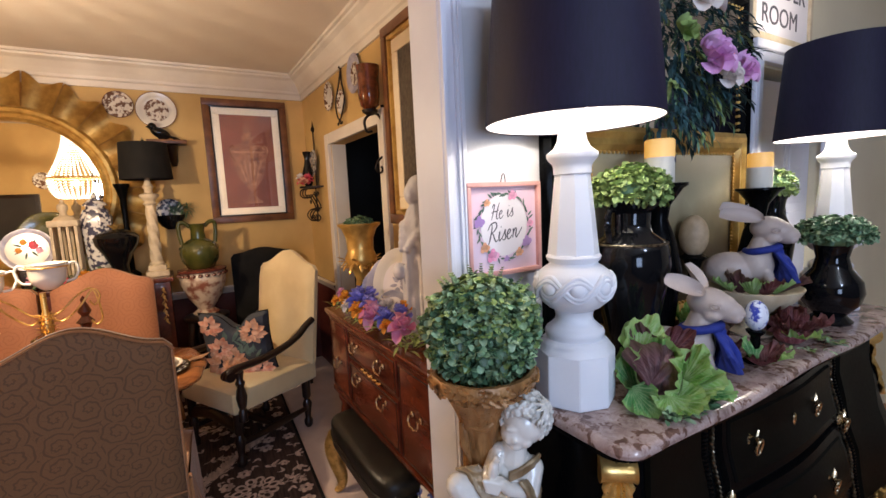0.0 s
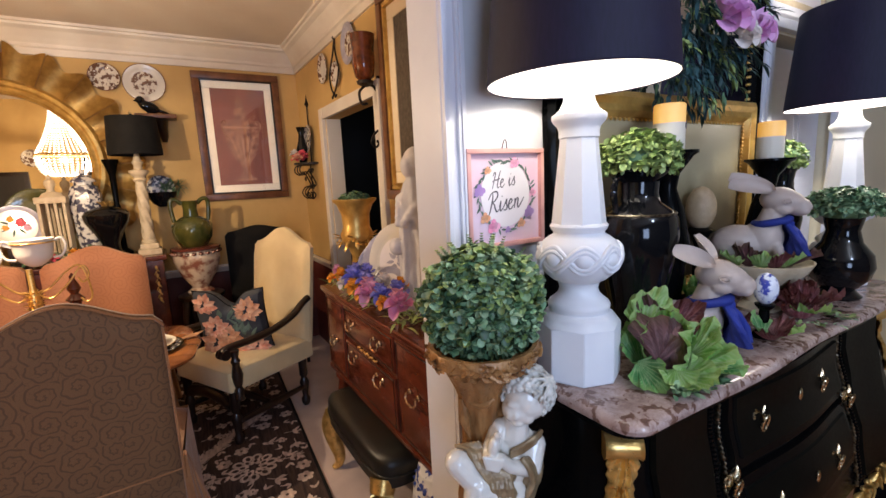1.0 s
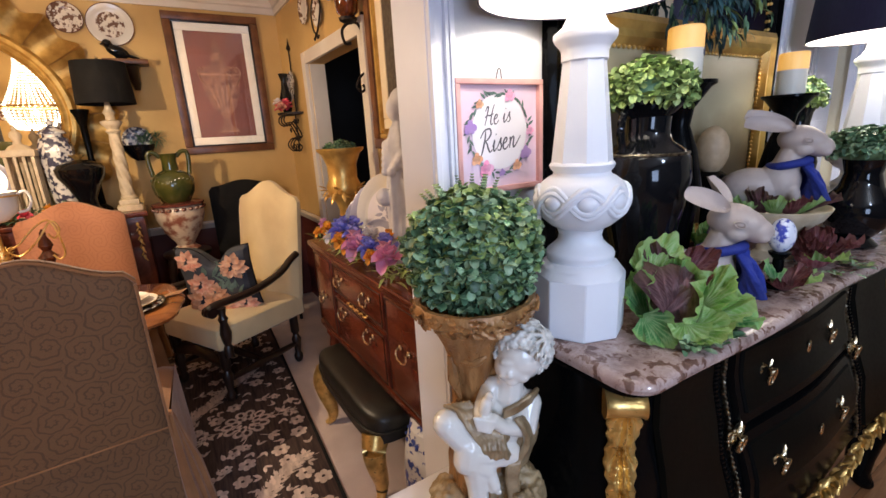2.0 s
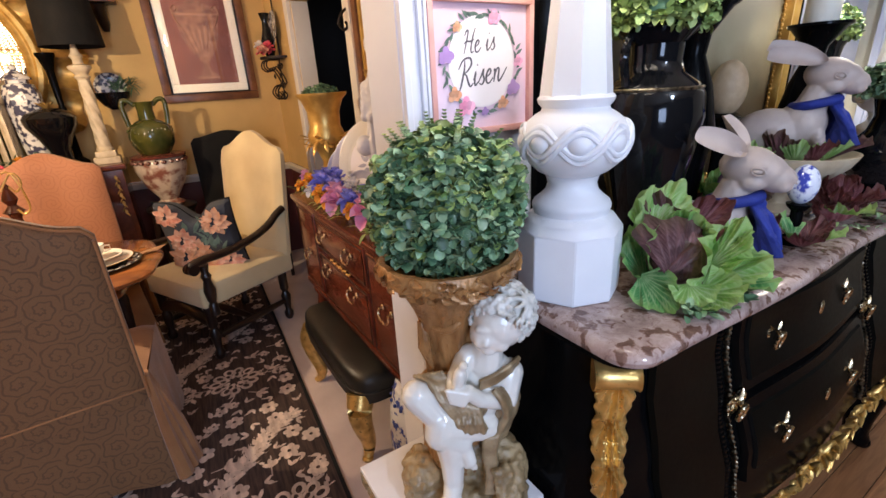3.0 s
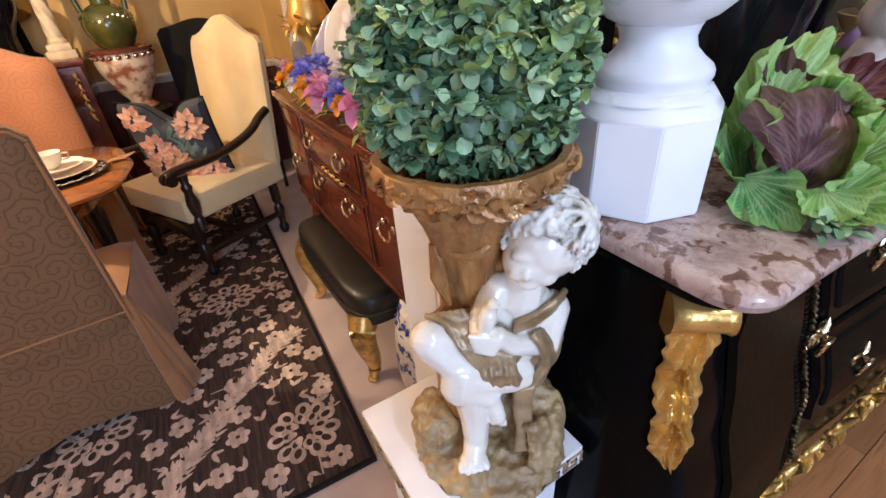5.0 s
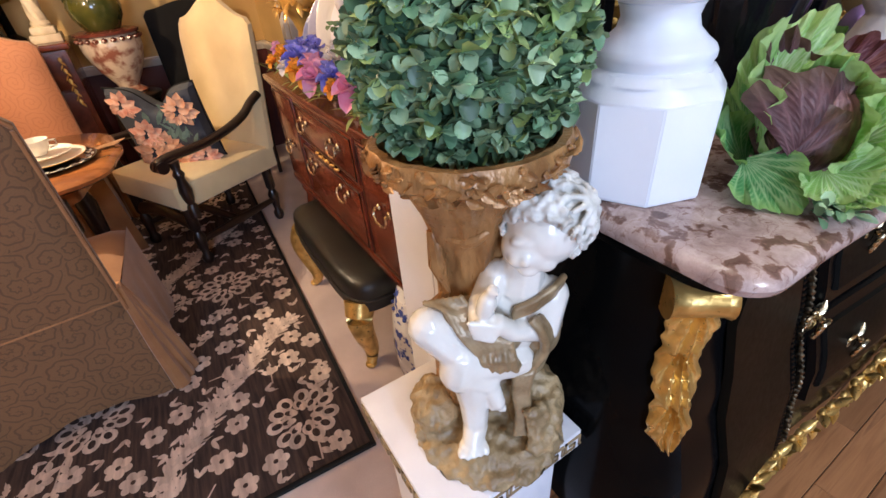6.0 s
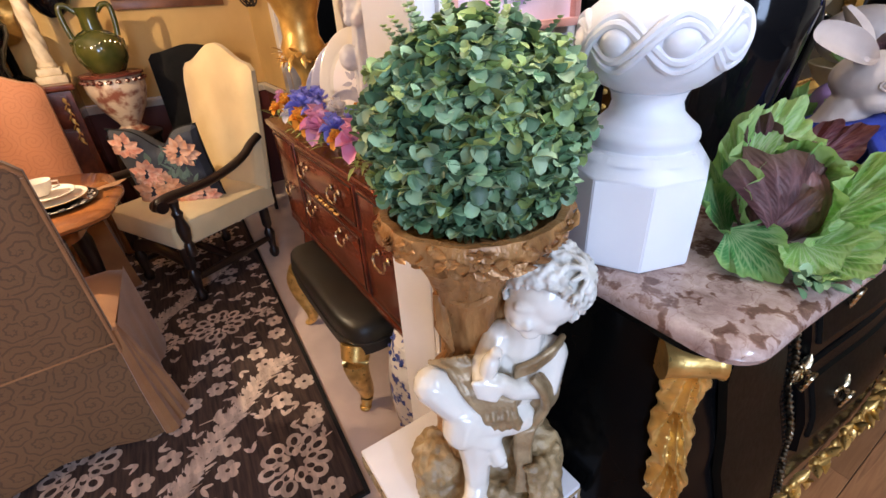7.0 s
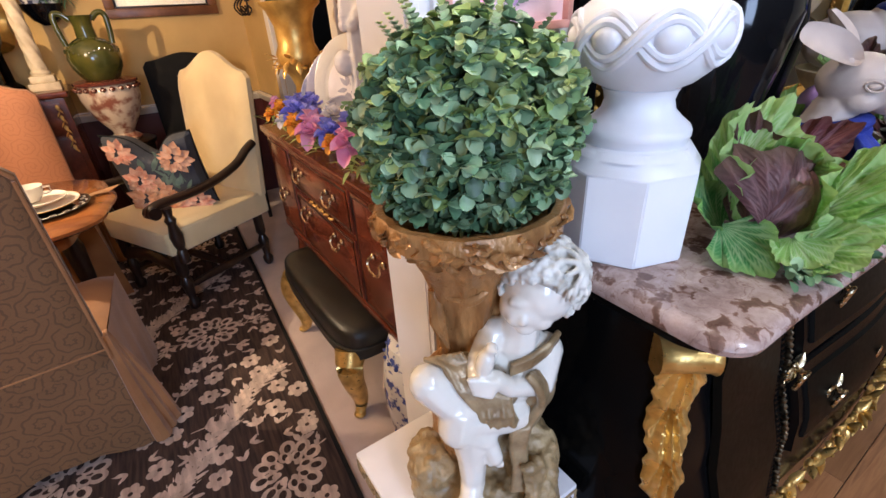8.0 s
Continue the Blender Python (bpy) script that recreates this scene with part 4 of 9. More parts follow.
    rock = fused(rock, 0.004, 2)
    for v in rock.verts:
        v.co += v.normal * 0.008 * (nz(v.co, 45) + 0.6 * nz(v.co, 95))
        v.co.z = max(v.co.z, 0.0)
    bm = joined((skin, 0), (cloth, 1), (hair, 2), (trunk, 3), (leaf_rim, 3), (rock, 4))
    return solo("cherub_planter", bm, [CERAMIC_CREAM, DRAPE, HAIR, STONE_BROWN, STONE_GREY], (0.668, 0.772, 0.685), "ivory and brown glazed garden figure with a tree trunk planter", "planter", rz=-31)


cherub_planter()


def leaf_clump(bm, n, centre, radii, size, rr, lower=-1.0, jitter=0.15, cup=0.5, roundness=0.95):
    """Small cupped round leaves in sprigs of four over an ellipsoid."""
    for k in range(n):
        z = rr.uniform(lower, 1)
        a = rr.uniform(0, 2 * math.pi)
        q = math.sqrt(max(0, 1 - z * z))
        d = Vector((q * math.cos(a), q * math.sin(a), z))
        deep = 1 - jitter * rr.random() ** 1.5 + 0.09 * noise.noise(d * 4.1)
        p = Vector(centre) + Vector((d.x * radii[0], d.y * radii[1], d.z * radii[2])) * deep
        t1 = d.orthogonal().normalized()
        t1.rotate(Matrix.Rotation(rr.uniform(0, 6.3), 3, d))
        t2 = d.cross(t1)
        m = rr.choice((3, 4, 4, 5))
        for i in range(m):
            b = 2 * math.pi * i / m + rr.uniform(-0.3, 0.3)
            out = (t1 * math.cos(b) + t2 * math.sin(b)) + d * rr.uniform(0.15, 0.9)
            s = size * rr.uniform(0.7, 1.15)
            mi = 0
            # Upward-facing leaves lean to later colours; on the boxwood ball this paints top light.
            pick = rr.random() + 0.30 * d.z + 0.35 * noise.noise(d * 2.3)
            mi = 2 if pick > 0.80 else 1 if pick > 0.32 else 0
            disc_leaf(bm, aim(p, out, rr.uniform(-0.4, 0.4)), s, s * roundness, cup, 0.15, 9, 1, mi=mi)
    return bm


rr = random.Random(11)
ball = thing("topiary_ball", (0.690, 0.803, 1.155), "round green artificial boxwood ball in the planter's bowl", "plant")
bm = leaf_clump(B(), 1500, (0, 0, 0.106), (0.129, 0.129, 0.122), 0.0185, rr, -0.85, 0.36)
for k in range(26):
    a, e = rr.uniform(0, 6.3), rr.uniform(0.0, 1.5)
    d = Vector((math.cos(a) * math.cos(e), math.sin(a) * math.cos(e), math.sin(e)))
    p = Vector((0, 0, 0.108)) + d * 0.122
    for i in range(5):
        for s in (-1, 1):
            disc_leaf(bm, aim(p + d * 0.006 * i, d * 0.6 + s * d.orthogonal() * (1 if i % 2 else -1) + Vector((0, 0, 0.2))), 0.013 - 0.0015 * i, 0.012 - 0.001 * i, 0.5, 0.2, 7, mi=2 if i > 2 else 1)
# Greens run dark to pale with height: highlights put into the leaf colours.
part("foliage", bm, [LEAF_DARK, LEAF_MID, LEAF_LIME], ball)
part("core", add_ball(B(), (0, 0, 0.100), (0.096, 0.096, 0.094), 3), LEAF_DARK, ball)


def table_lamp(at, turn):
    t = thing("table_lamp", at, "white carved table lamp with a navy-black drum shade, lit", "lamp", "lamps on the commode", turn)
    base = B()
    add_lathe(base, [(0.091, 0.0), (0.094, 0.003), (0.094, 0.122), (0.092, 0.126), (0.074, 0.150)], 8, m=Matrix.Rotation(math.pi / 8, 4, "Z"))
    bmesh.ops.bevel(base, geom=[e for e in base.edges if e.calc_length() > 0.06], offset=0.0016, segments=2, affect="EDGES")
    part("base", base, WHITE_PAINT, t)
    bm = B()
    add_lathe(bm, [(0.080, 0.140), (0.074, 0.148), (0.066, 0.152), (0.0665, 0.156), (0.069, 0.162), (0.069, 0.168), (0.066, 0.174), (0.056, 0.182), (0.046, 0.192), (0.0425, 0.204), (0.045, 0.214), (0.0475, 0.2185), (0.0462, 0.2192), (0.0475, 0.220), (0.060, 0.226), (0.076, 0.240), (0.086, 0.260), (0.089, 0.278), (0.087, 0.296), (0.079, 0.312), (0.066, 0.322), (0.057, 0.327), (0.055, 0.332), (0.061, 0.339), (0.0635, 0.346), (0.061, 0.350), (0.056, 0.352)], 56)
    part("turned_body", bm, WHITE_PAINT, t)
    # an interlaced band: two waved ribbons round eight bosses
    swell = [(0.240, 0.076), (0.260, 0.0862), (0.278, 0.0892), (0.296, 0.0872), (0.312, 0.079)]
    for sgn in (-1, 1):
        bm = B()
        for edge in (-0.0048, 0.0048):
            pts = []
            for i in range(97):
                a = 2 * math.pi * i / 96
                z = 0.278 + edge + sgn * 0.0235 * math.sin(4 * a)
                r = lerp_table(swell, z) + 0.0006 + 0.0022 * sgn * math.cos(4 * a)
                pts.append((r * math.cos(a), r * math.sin(a), z))
            add_tube(bm, pts, 0.0052, 8)
        part("ribbon", bm, WHITE_PAINT, t, "carved interlaced ribbon")
    for k in range(8):
        a = 2 * math.pi * (k + 0.5) / 8
        m = Matrix.Rotation(a, 4, "Z") @ Matrix.Translation((0.0835, 0, 0.278))
        bm = bmesh.new()
        bmesh.ops.create_icosphere(bm, subdivisions=3, radius=1, matrix=m @ Matrix.Diagonal((0.0125, 0.0195, 0.0165, 1)))
        part("boss", bm, WHITE_PAINT, t, "carved round boss")
    bm = B()
    add_lathe(bm, [(0.060, 0.350), (0.059, 0.354), (0.041, 0.530), (0.041, 0.536)], 8, m=Matrix.Rotation(math.pi / 8, 4, "Z"))
    part("tapered_shaft", bm, WHITE_PAINT, t)
    bm = B()
    add_lathe(bm, [(0.038, 0.534), (0.043, 0.537), (0.043, 0.552), (0.046, 0.560), (0.055, 0.570), (0.058, 0.576), (0.058, 0.584), (0.052, 0.588), (0.042, 0.596), (0.034, 0.612), (0.029, 0.640), (0.028, 0.668), (0.030, 0.690)], 40)
    part("neck", bm, WHITE_PAINT, t)
    part("socket", add_lathe(B(), [(0.012, 0.688), (0.024, 0.692), (0.024, 0.706), (0.015, 0.710), (0.015, 0.735)], 24), BRASS, t, "brass bulb socket")
    part("bulb", add_lathe(B(), [(0.012, 0.734), (0.018, 0.745), (0.026, 0.770), (0.024, 0.792), (0.012, 0.806), (0.0005, 0.810)], 20), BULB, t, "lit bulb").visible_shadow = False
    shade = B()
    n = 64
    add = lambda r, z: [shade.verts.new((r * math.cos(2 * math.pi * i / n), r * math.sin(2 * math.pi * i / n), z)) for i in range(n)]
    a, b = add(0.197, 0.652), add(0.168, 0.985)
    for i in range(n):
        shade.faces.new((a[i], a[(i + 1) % n], b[(i + 1) % n], b[i]))
    s = part("shade", shade, SHADE_BLACK, t, "navy-black silk drum shade")
    lining = B()
    a = [lining.verts.new((0.1945 * math.cos(2 * math.pi * i / n), 0.1945 * math.sin(2 * math.pi * i / n), 0.6525)) for i in range(n)]
    b = [lining.verts.new((0.1655 * math.cos(2 * math.pi * i / n), 0.1655 * math.sin(2 * math.pi * i / n), 0.984)) for i in range(n)]
    for i in range(n):
        lining.faces.new((b[i], b[(i + 1) % n], a[(i + 1) % n], a[i]))
    part("lining", lining, SHADE_WHITE, s, "white shade lining")
    for r, z in ((0.196, 0.652), (0.167, 0.985)):
        part("rim", add_tube(B(), [(r * math.cos(2 * math.pi * i / n), r * math.sin(2 * math.pi * i / n), z) for i in range(n + 1)], 0.002, 6), SHADE_BLACK, s)
    bm = B()
    for k in range(3):
        c = 2 * math.pi * k / 3
        add_tube(bm, [(0.01 * math.cos(c), 0.01 * math.sin(c), 0.965), (0.150 * math.cos(c), 0.150 * math.sin(c), 0.970)], 0.002, 6)
    add_tube(bm, [(0, 0, 0.80), (0, 0, 1.0)], 0.003, 6)
    part("spider", bm, BRASS, t)
    part("finial", add_ball(B(), (0, 0, 1.008), 0.010, 2), BRASS, t)
    return t


table_lamp((0.909, 0.727, 1.068), 26.5)
table_lamp((2.27, 0.680, 1.068), 30)


def risen_sign():
    t = thing("easter_sign", (0.876, 0.944, 1.473), "pink framed floral sign hung on the pale wall", "sign")
    w, h = 0.125, 0.125
    bm = B()
    for x0, x1, z0, z1 in ((-w, w, h - 0.012, h), (-w, w, -h, -h + 0.012), (-w, -w + 0.012, -h + 0.012, h - 0.012), (w - 0.012, w, -h + 0.012, h - 0.012)):
        add_box(bm, x0, x1, -0.016, 0.008, z0, z1, 0.002)
    part("frame", bm, PINK_FRAME, t)
    part("panel", add_box(B(), -w + 0.010, w - 0.010, -0.004, 0.006, -h + 0.010, h - 0.010), PINK_PAPER, t, "pale pink printed panel")
    part("disc", add_prism(B(), [(0.080 * math.cos(a), 0.084 * math.sin(a)) for a in (2 * math.pi * i / 40 for i in range(40))], 0.0, 0.0012, Matrix.Translation((0, -0.0042, 0.01)) @ Matrix.Rotation(math.pi / 2, 4, "X")), WHITE_PAPER, t, "white oval")
    turn = Matrix.Rotation(math.pi / 2, 4, "X")
    # brush script, stroke by stroke, on a unit x-height
    script = {
        "H": (1.30, (((0.0, 1.5), (0.15, 1.9), (0.36, 1.9), (0.27, 1.0), (0.10, 0.0)), ((1.15, 2.1), (1.0, 1.6), (0.90, 1.0), (0.86, 0.3), (1.0, 0.0), (1.2, 0.15)), ((0.0, 0.85), (0.3, 1.05), (0.6, 1.0), (0.9, 1.05), (1.15, 1.15)))),
        "e": (0.72, (((0.0, 0.45), (0.35, 0.65), (0.42, 0.92), (0.22, 1.0), (0.03, 0.6), (0.12, 0.1), (0.40, 0.0), (0.72, 0.35)),)),
        "i": (0.48, (((0.0, 0.4), (0.15, 1.0), (0.11, 0.4), (0.22, 0.0), (0.48, 0.25)), ((0.22, 1.42), (0.25, 1.48), (0.28, 1.42)))),
        "s": (0.70, (((0.0, 0.15), (0.30, 0.8), (0.40, 1.1), (0.40, 0.7), (0.56, 0.3), (0.40, 0.0), (0.12, 0.08)),)),
        "R": (1.30, (((0.30, 1.9), (0.34, 1.4), (0.28, 0.8), (0.18, 0.2), (0.05, -0.25)), ((-0.20, 1.35), (0.15, 1.95), (0.75, 2.05), (0.95, 1.6), (0.65, 1.15), (0.32, 1.0)), ((0.35, 1.0), (0.6, 0.8), (0.8, 0.35), (1.05, 0.0), (1.3, 0.2)))),
        "n": (1.30, (((0.0, 0.85), (0.12, 0.95), (0.14, 0.6), (0.13, 0.3), (0.12, 0.0)), ((0.13, 0.4), (0.32, 0.95), (0.52, 0.9), (0.52, 0.3), (0.64, 0.0), (0.95, 0.35), (1.30, 0.95)))),
    }
    for words, unit, z, x in (("He is", 0.0205, 0.030, -0.046), ("Risen", 0.0255, -0.030, -0.058)):
        for ch in words:
            if ch == " ":
                x += 0.6 * unit
                continue
            wide, strokes = script[ch]
            bm = B()
            for line in strokes:
                add_tube(bm, [(x + (px + 0.16 * py) * unit, -0.0060, z + py * unit + 0.10 * (x + px * unit)) for px, py in line], lambda q: unit * (0.052 + 0.045 * math.sin(math.pi * q)), 6, flat=0.9)
            for v in bm.verts:
                v.co.y = -0.0060 + (v.co.y + 0.0060) * 0.25
            part("letter", bm, INK, t, "grey brush script letter")
            x += wide * unit
    rr = random.Random(2)
    green = B()
    tones = {"pink": PETAL_PINK, "mauve": LILAC, "peach": PETAL_PEACH}
    flat = Matrix(((1, 0, 0), (0, 0, -1), (0, 1, 0))).to_4x4()
    for k in range(64):
        a = 2 * math.pi * k / 64
        p = Matrix.Translation((0.088 * math.cos(a), -0.006 - 0.0003 * (k % 3), 0.006 + 0.088 * math.sin(a)))
        add_leaf(green, p @ Matrix.Rotation(-(a + 1.2 + rr.uniform(-0.9, 0.9)), 4, "Y") @ flat, 0.018, 0.006, 0.0, 0.0, 4, across=1)
    tagged(part("printed_foliage", green, PRINT_GREEN, t), kind="stuff")
    for a, r, key in ((1.25, 0.020, "pink"), (0.05, 0.016, "pink"), (-0.55, 0.022, "mauve"), (-1.0, 0.018, "peach"), (-2.1, 0.026, "pink"), (-2.5, 0.020, "peach"), (2.95, 0.022, "mauve"), (2.3, 0.014, "peach"), (-1.55, 0.012, "mauve")):
        bm = B()
        for i in range(10):
            p = Matrix.Translation((0.088 * math.cos(a), -0.0075 - 0.0002 * i, 0.006 + 0.088 * math.sin(a)))
            disc_leaf(bm, p @ Matrix.Rotation(i * 2.4, 4, "Y") @ flat, r * (0.9 - 0.06 * i), r * (0.75 - 0.05 * i), 0.0, 0.0, 10)
        part("printed_flower", bm, tones[key], t)
    part("hanger", add_tube(B(), [(-0.008, -0.004, h), (-0.004, -0.006, h + 0.018), (0.0, -0.006, h + 0.022), (0.004, -0.006, h + 0.018), (0.008, -0.004, h)], 0.0012, 6), IRON, t)


risen_sign()


def veined(name, rib, flesh, deep, rim):
    """Leaf skin: pale ribs that fan out from the stalk, darker flesh between them."""
    m, nt, b = shader(name)
    uv = nt.nodes.new("ShaderNodeUVMap")
    sep = nt.nodes.new("ShaderNodeSeparateXYZ")
    link(nt, uv, 0, sep, 0)
    co = nt.nodes.new("ShaderNodeTexCoord")
    n1 = node(nt, "ShaderNodeTexNoise", Scale=38.0, Detail=4.0)
    n2 = node(nt, "ShaderNodeTexNoise", Scale=190.0, Detail=3.0)
    link(nt, co, "Object", n1, "Vector"), link(nt, co, "Object", n2, "Vector")

    def calc(op, a, c):
        k = nt.nodes.new("ShaderNodeMath")
        k.operation = op
        for i, v in enumerate((a, c)):
            if isinstance(v, (int, float)):
                k.inputs[i].default_value = v
            else:
                nt.links.new(v, k.inputs[i])
        return k.outputs[0]
    wob = calc("MULTIPLY", n1.outputs["Fac"], 0.07)
    fan = calc("PINGPONG", calc("MULTIPLY", calc("ADD", sep.outputs["X"], wob), 11.0), 0.5)
    fork = calc("PINGPONG", calc("MULTIPLY", calc("ADD", sep.outputs["X"], calc("MULTIPLY", sep.outputs["Y"], 0.35)), 27.0), 0.5)
    line = calc("MINIMUM", calc("MULTIPLY", fan, 2.0), calc("ADD", fork, 0.22))
    r = ramp(nt, [(0.0, rib), (0.10, rib), (0.34, flesh), (0.95, deep)])
    nt.links.new(calc("ADD", calc("MULTIPLY", line, 0.55), calc("MULTIPLY", calc("SUBTRACT", n1.outputs["Fac"], 0.42), 0.9)), r.inputs["Fac"])
    edge = ramp(nt, [(0.74, (0, 0, 0)), (1.0, (1, 1, 1))])
    nt.links.new(sep.outputs["Y"], edge.inputs["Fac"])
    mix = nt.nodes.new("ShaderNodeMix")
    mix.data_type = "RGBA"
    mix.inputs[7].default_value = (*rim, 1)
    nt.links.new(edge.outputs[0], mix.inputs[0]), nt.links.new(r.outputs[0], mix.inputs[6])
    nt.links.new(mix.outputs[2], b.inputs["Base Color"])
    bp = node(nt, "ShaderNodeBump", Strength=0.6, Distance=0.003)
    nt.links.new(calc("ADD", calc("MULTIPLY", line, -0.8), calc("MULTIPLY", n2.outputs["Fac"], 0.4)), bp.inputs["Height"])
    link(nt, bp, 0, b, "Normal")
    b.inputs["Roughness"].default_value = 0.42
    return m


KALE = veined("light_cabbage_leaf", (0.62, 0.80, 0.42), (0.36, 0.64, 0.17), (0.19, 0.47, 0.08), (0.56, 0.74, 0.30))
KALE_DEEP = veined("deep_cabbage_leaf", (0.48, 0.70, 0.34), (0.12, 0.42, 0.12), (0.04, 0.24, 0.06), (0.42, 0.66, 0.22))
KALE_RED = veined("purple_cabbage_leaf", (0.27, 0.125, 0.130), (0.165, 0.070, 0.074), (0.115, 0.046, 0.050), (0.20, 0.115, 0.075))
KALE_WINE = veined("wine_red_leaf", (0.36, 0.15, 0.15), (0.20, 0.045, 0.055), (0.11, 0.022, 0.028), (0.19, 0.06, 0.05))


def fan_leaf(parent, name, at, along, face, length, width, curl, cup, ruffle, material, phase=0.0):
    """A broad leaf that fans out from its stalk at 'at' along 'along', its inner side towards 'face'.
    curl bends the tip towards face, cup raises both sides, ruffle waves the margin."""
    x = Vector(along).normalized()
    z = Vector(face)
    z = (z - x * z.dot(x)).normalized()
    m = Matrix((x, z.cross(x), z)).transposed().to_4x4()
    m.translation = Vector(at)
    nu, nv = 44, 10
    bm = B()
    layer = bm.loops.layers.uv.new("UVMap")
    rows, spots = [], {}
    for j in range(nv + 1):
        v = j / nv
        row = []
        for i in range(nu + 1):
            u = i / nu
            th = (u - 0.5) * 2.5
            lobe = 0.72 + 0.28 * math.cos(th * 0.9) + 0.05 * math.sin(7 * th + phase) * v + 0.025 * math.sin(19 * th + 2 * phase) * v
            q = (0.06 + 0.94 * v) * lobe
            px, py = length * q * math.cos(th), width * 0.56 * q * math.sin(th) * 1.15
            e = v ** 3
            pz = curl * length * (px / length) ** 2 + cup * width * (py / width) ** 2 * 2.2
            pz += 1.9 * ruffle * length * e * (math.sin(9 * th + phase) * 0.55 + math.sin(17 * th + 1.7 * phase) * 0.35 + 0.3 * math.sin(31 * th + phase))
            pz += 0.012 * length * math.cos(11 * 2 * math.pi * u) * v * (1.1 - v)
            w = bm.verts.new(m @ Vector((px, py, pz)))
            spots[w] = (u, v)
            row.append(w)
        rows.append(row)
    for a, b in zip(rows, rows[1:]):
        for i in range(nu):
            f = bm.faces.new((a[i], a[i + 1], b[i + 1], b[i]))
            for loop in f.loops:
                loop[layer].uv = spots[loop.vert]
    bmesh.ops.solidify(bm, geom=bm.faces[:], thickness=0.0011)
    return part(name, bm, material, parent)


def sprigs(parent, n, spread, rr, materials, size=0.022):
    bm = B()
    for k in range(n):
        a, q = rr.uniform(*spread[:2]), rr.uniform(*spread[2:])
        p = Vector((q * math.cos(a), q * math.sin(a), rr.uniform(0.006, 0.020)))
        for i in range(5):
            d = Vector((math.cos(a + rr.uniform(-1.2, 1.2)), math.sin(a + rr.uniform(-1.2, 1.2)), rr.uniform(-0.05, 0.8)))
            disc_leaf(bm, aim(p + Vector((math.cos(a), math.sin(a), 0.15)) * 0.007 * i, d, rr.uniform(-0.4, 0.4)), size * rr.uniform(0.7, 1.1), size * rr.uniform(0.45, 0.7), 0.4, 0.2, 8, mi=k % len(materials))
    return tagged(part("eucalyptus", bm, materials, parent, "small eucalyptus sprigs"), kind="stuff")


def heart(parent, at, radii, material):
    bm = add_ball(B(), at, radii, 3)
    for v in bm.verts:
        v.co += v.normal * 0.004 * noise.noise(v.co * 40)
    layer = bm.loops.layers.uv.new("UVMap")
    for f in bm.faces:
        for loop in f.loops:
            d = loop.vert.co - Vector(at)
            loop[layer].uv = (math.atan2(d.y, d.x) / 6.2832 + 0.5, 0.3)
    part("heart", bm, material, parent)


